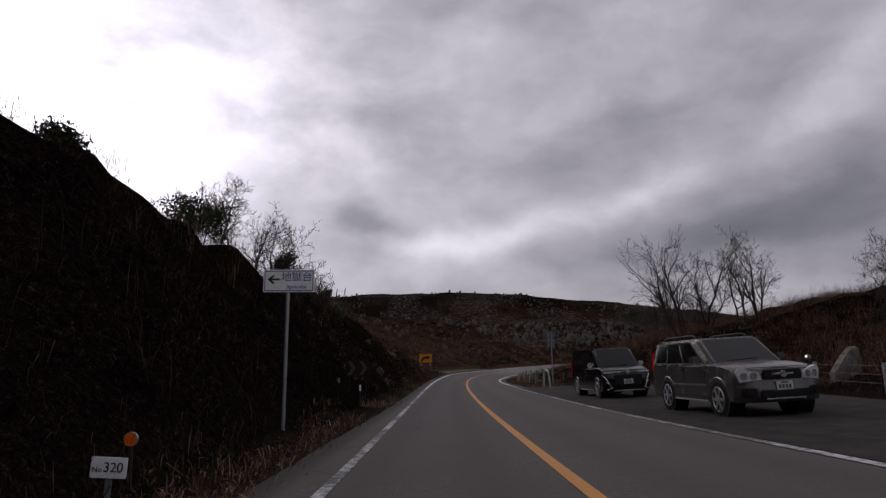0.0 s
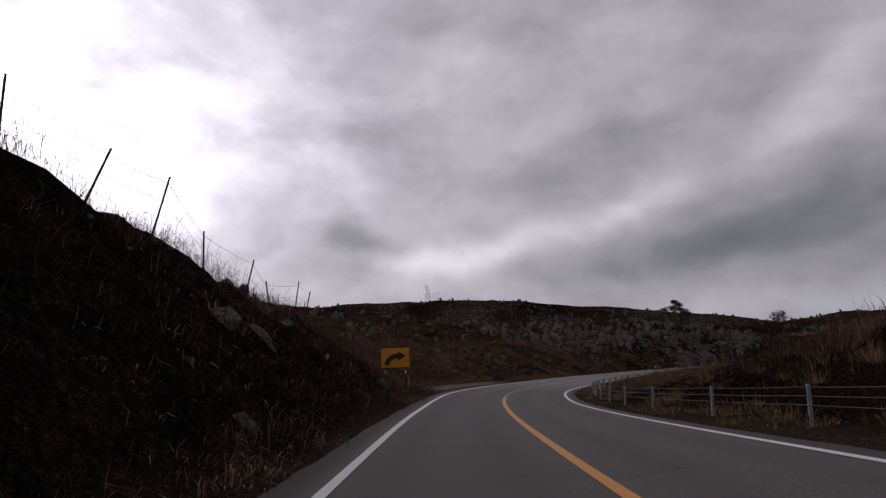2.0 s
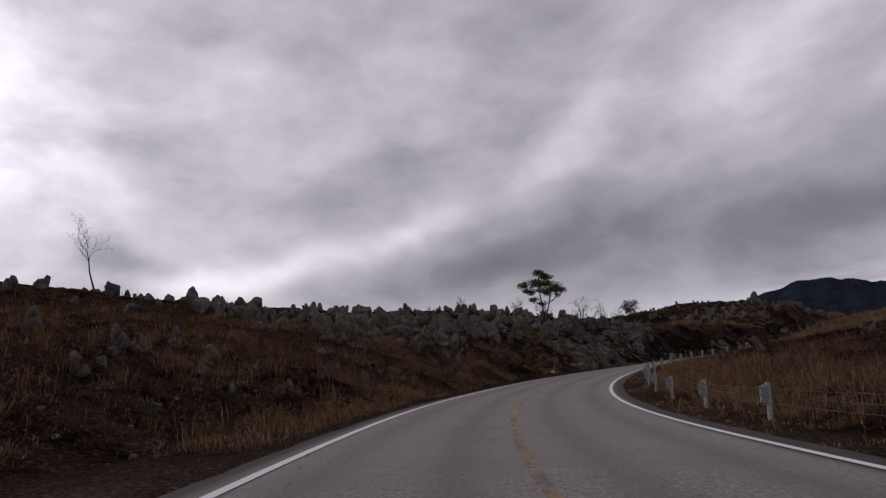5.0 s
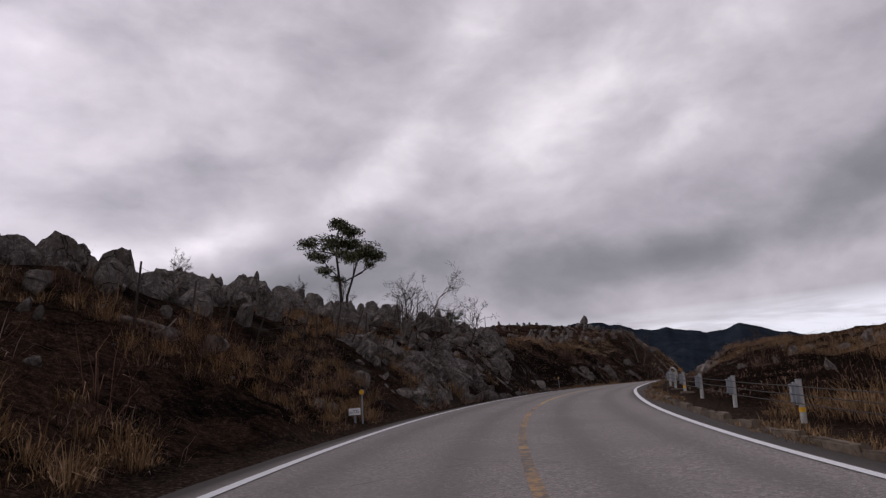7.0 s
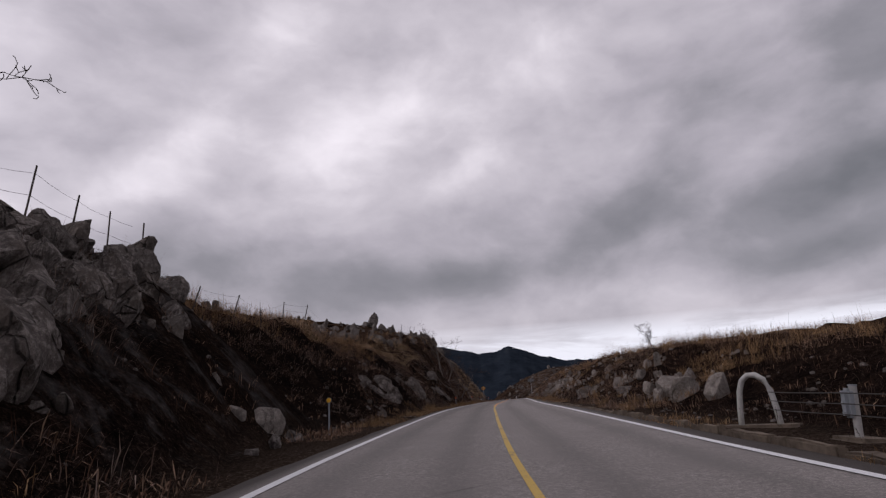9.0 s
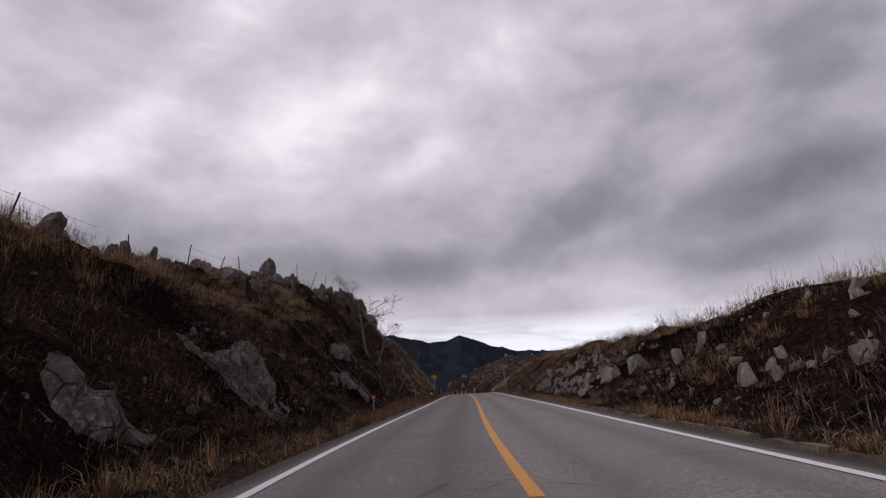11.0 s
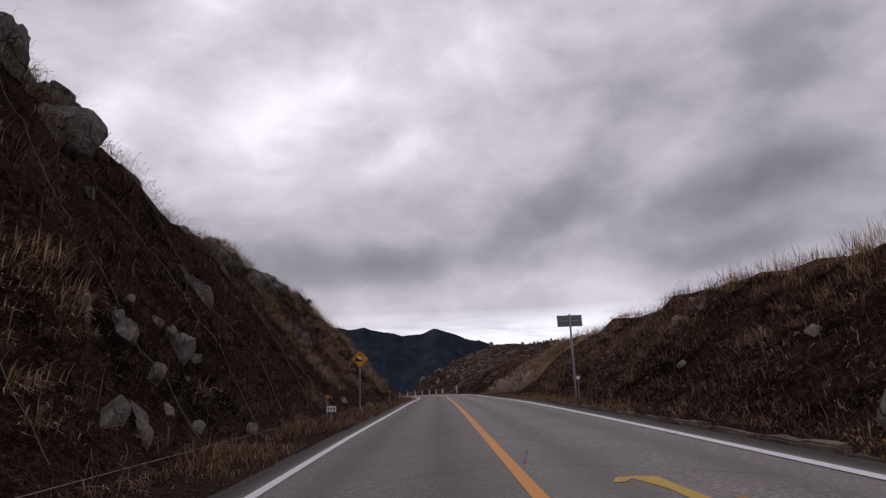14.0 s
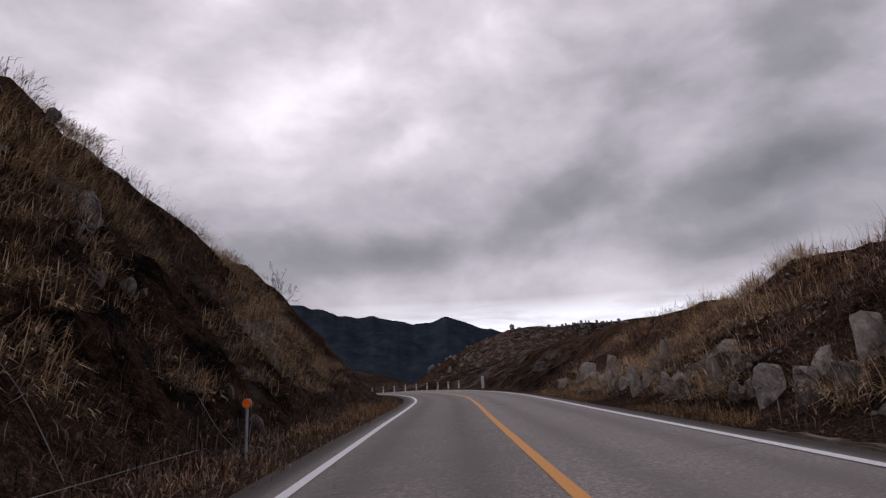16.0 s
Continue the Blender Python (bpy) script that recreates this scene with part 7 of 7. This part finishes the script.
def strew_grass():
    rng = np.random.default_rng(5)
    cat = np.concatenate
    # golden tufts along the verges
    p = cat([strew(2200, 78, 125, -1, 0.3, 9, 2, -0.05), strew(2400, 110, 188, -1, 0.45, 2.2, 3, -0.04), strew(2600, 205, 345, -1, 0.0, 1.8, 4, -0.02),
             strew(1800, 40, 150, 1, 0.2, 2.6, 5, -0.08), strew(3800, 150, 350, 1, 0.05, 0.9, 6, -0.04)])
    blades("verge_grass", p, rng.uniform(0.10, 0.36, len(p)), 11, 0.0055, 0.20, STRAW, "low tufts of golden dry grass along the verges", "grass", rng, 0.9, 1.35, False)
    # tall straw inside the bend and on the crests
    p = cat([strew(450, 42, 95, 1, 2.2, 12, 7, 0.0), strew(1900, 98, 150, 1, 2.0, 8, 8, -0.05, 1.4), strew(500, 150, 168, 1, 2.0, 6, 70, 0.0), strew(1700, 168, 210, 1, 9, 24, 44, -0.05), strew(2800, 205, 345, 1, 4.8, 13, 9, -0.04),
             strew(1700, 205, 345, -1, 8.8, 14, 10, -0.04), strew(600, 199, 242, -1, 7.0, 10.5, 77, -0.06), strew(600, 45, 80, -1, 6.0, 12, 11, -0.05), strew(2500, 78, 170, -1, 1.6, 16, 12, 0.02)])
    blades("tall_grass", p, rng.uniform(0.35, 0.9, len(p)), 17, 0.005, 0.35, STRAW, "tall dry straw-coloured grass", "grass", rng, 0.9, 0.8, False)
    # dead brown grass over the heath and the slopes
    p = cat([strew(1500, -5, 78, -1, 0.0, 1.3, 1, 0.0), strew(2200, 250, 342, -1, 0.1, 2.2, 58, -0.05), strew(1700, 30, 80, -1, 0.8, 12, 13, 0.02), strew(12500, 76, 205, -1, 0.6, 30, 14, -0.12, 1.8), strew(2200, 200, 284, -1, 7.5, 13, 15, -0.03), strew(2600, 212, 284, -1, 2.2, 9, 76, 0.01), strew(2600, 284, 345, -1, 1.5, 12, 56, 0.0), strew(4500, 205, 272, 1, 0.5, 9, 16, -0.02), strew(6500, 272, 350, 1, 0.5, 7, 59, -0.12),
             strew(5200, 25, 110, 1, 4, 30, 17, -0.1), strew(4200, 104, 165, 1, 2.0, 24, 18, -0.08), strew(1300, 165, 205, 1, 2.0, 22, 45, 0.0)])
    blades("brown_grass", p, rng.uniform(0.12, 0.5, len(p)), 8, 0.0085, 0.55, BROWN_GRASS, "brown dead grass and bracken on the slopes", "grass", rng, 0.9, 1.5, False)
    # dry grass and bare stems hanging down the steep cuttings
    p = cat([strew(4200, 284, 345, -1, 2.6, 10, 61, 0.07), strew(900, 218, 284, -1, 7.4, 10.5, 62, 0.0), strew(1200, 315, 350, 1, 1.2, 7, 63, 0.0)])
    blades("hanging_grass", p, rng.uniform(0.3, 0.8, len(p)), 30, 0.0085, 0.45, SWATHE, "pale dry grass hanging in swathes down the cutting", "grass", rng, 0.5, 2.2, False, downhill(p))
    p = cat([strew(2400, 284, 345, -1, 1.0, 9.5, 64, -0.02), strew(2300, 203, 284, -1, 1.0, 8, 65, 0.01), strew(500, 34, 80, -1, 0.8, 6, 66, 0.03), strew(3200, 206, 350, 1, 0.6, 6, 67, -0.02), strew(1400, 160, 193, -1, 0.6, 7, 68, 0.0), strew(900, 112, 165, -1, 0.8, 8, 73, 0.0)])
    blades("dead_stems", p, rng.uniform(0.25, 0.8, len(p)), 12, 0.007, 0.6, STEMS, "grey-brown dead stems trailing down the cuttings", "brushwood", rng, 0.8, 2.0, False, downhill(p))
    # bushy tussocks
    p = cat([strew(2100, 112, 184, -1, 0.8, 15, 51, 0.0, 1.5), strew(160, 205, 345, -1, 0.1, 1.3, 52, 0.03), strew(350, 205, 318, 1, 0.6, 7, 53, 0.02), strew(90, 318, 350, 1, 3, 8, 57, 0.0), strew(350, 78, 112, -1, 3.8, 12, 54, 0.0), strew(300, 44, 160, 1, 1.0, 9, 55, 0.0)])
    blades("tussocks", p, rng.uniform(0.3, 0.75, len(p)), 70, 0.0055, 0.28, STRAW, "bushy tussocks of golden brown dead grass", "grass", rng, 0.9, 1.15, False)
    # bare stems and brushwood
    p = cat([strew(6500, -10, 80, -1, 0.6, 11, 19, -0.06), strew(2800, 80, 205, -1, 3, 30, 20, 0.0), strew(5200, 205, 345, -1, 0.8, 12, 21, -0.04), strew(4600, 10, 100, 1, 6, 30, 22, -0.08), strew(4600, 44, 150, 1, 2.2, 18, 48, -0.08), strew(3000, 180, 345, 1, 1, 12, 23, 0.0)])
    blades("brushwood", p, rng.uniform(0.3, 1.1, len(p)), 10, 0.0045, 0.5, BRUSH, "tangled bare brushwood and charred stems", "brushwood", rng, 1.1, 1.5, False)
    # waist-high brush behind the parking strip and on the heath
    p = cat([strew(4200, 18, 84, 1, 7, 30, 41, -0.10), strew(2600, 84, 130, -1, 4.4, 24, 42, -0.03), strew(1700, 126, 170, -1, 2.0, 14, 71, -0.03, 1.2), strew(1300, 98, 142, 1, 3.0, 12, 72, 0.0, 1.3), strew(900, 40, 80, -1, 5.5, 11, 43, -0.05)])
    blades("thicket", p, rng.uniform(0.6, 1.7, len(p)), 14, 0.005, 0.5, THICKET, "waist-high tangle of reddish brown winter brush", "brush", rng, 1.2, 1.25, False)
    # thin weeds against the sky
    p = cat([strew(420, 205, 345, 1, 5.5, 9, 24, None), strew(420, 205, 345, -1, 9, 12.5, 25, None), strew(420, 6, 80, -1, 5.2, 9, 26, None), strew(220, 140, 205, -1, 7, 24, 27, None), strew(200, 150, 210, 1, 6, 16, 28, None), strew(240, 198, 240, -1, 6.8, 10, 75, None)])
    blades("tall_weeds", p, rng.uniform(0.6, 1.3, len(p)), 6, 0.004, 0.3, BROWN_GRASS, "thin dead weed stalks standing on the crests", "weeds", rng, 0.3, 0.5)


strew_grass()


def litter_stones():
    """Loose stones on the verges and slopes."""
    rng = np.random.default_rng(9)
    base = rock_mesh(410, 0.7, 1)
    co = np.array([v.co for v in base.vertices])
    fs = np.array([p.vertices[:] for p in base.polygons])
    bpy.data.meshes.remove(base)
    p = np.concatenate([strew(900, 40, 345, -1, 0.3, 7, 31, 0.0), strew(1500, 195, 350, 1, 0.8, 6.5, 32, -0.02), strew(500, 296, 330, 1, 0.8, 6, 34, -0.1), strew(500, 78, 118, -1, 0.5, 6, 33, None)])
    V, F = [], []
    for q in p:
        k = rng.uniform(0.05, 0.22)
        a = rng.uniform(0, 6.28)
        c = co * k
        V.append(np.stack([c[:, 0] * math.cos(a) - c[:, 1] * math.sin(a) + q[0], c[:, 0] * math.sin(a) + c[:, 1] * math.cos(a) + q[1], c[:, 2] + q[2] - 0.25 * k], -1))
        F.append(fs + len(co) * (len(V) - 1))
    tagged(mesh_object("loose_stones", np.concatenate(V), np.concatenate(F), LIMESTONE), "loose pale stones scattered on the verges", "stones", kind="stuff")


litter_stones()
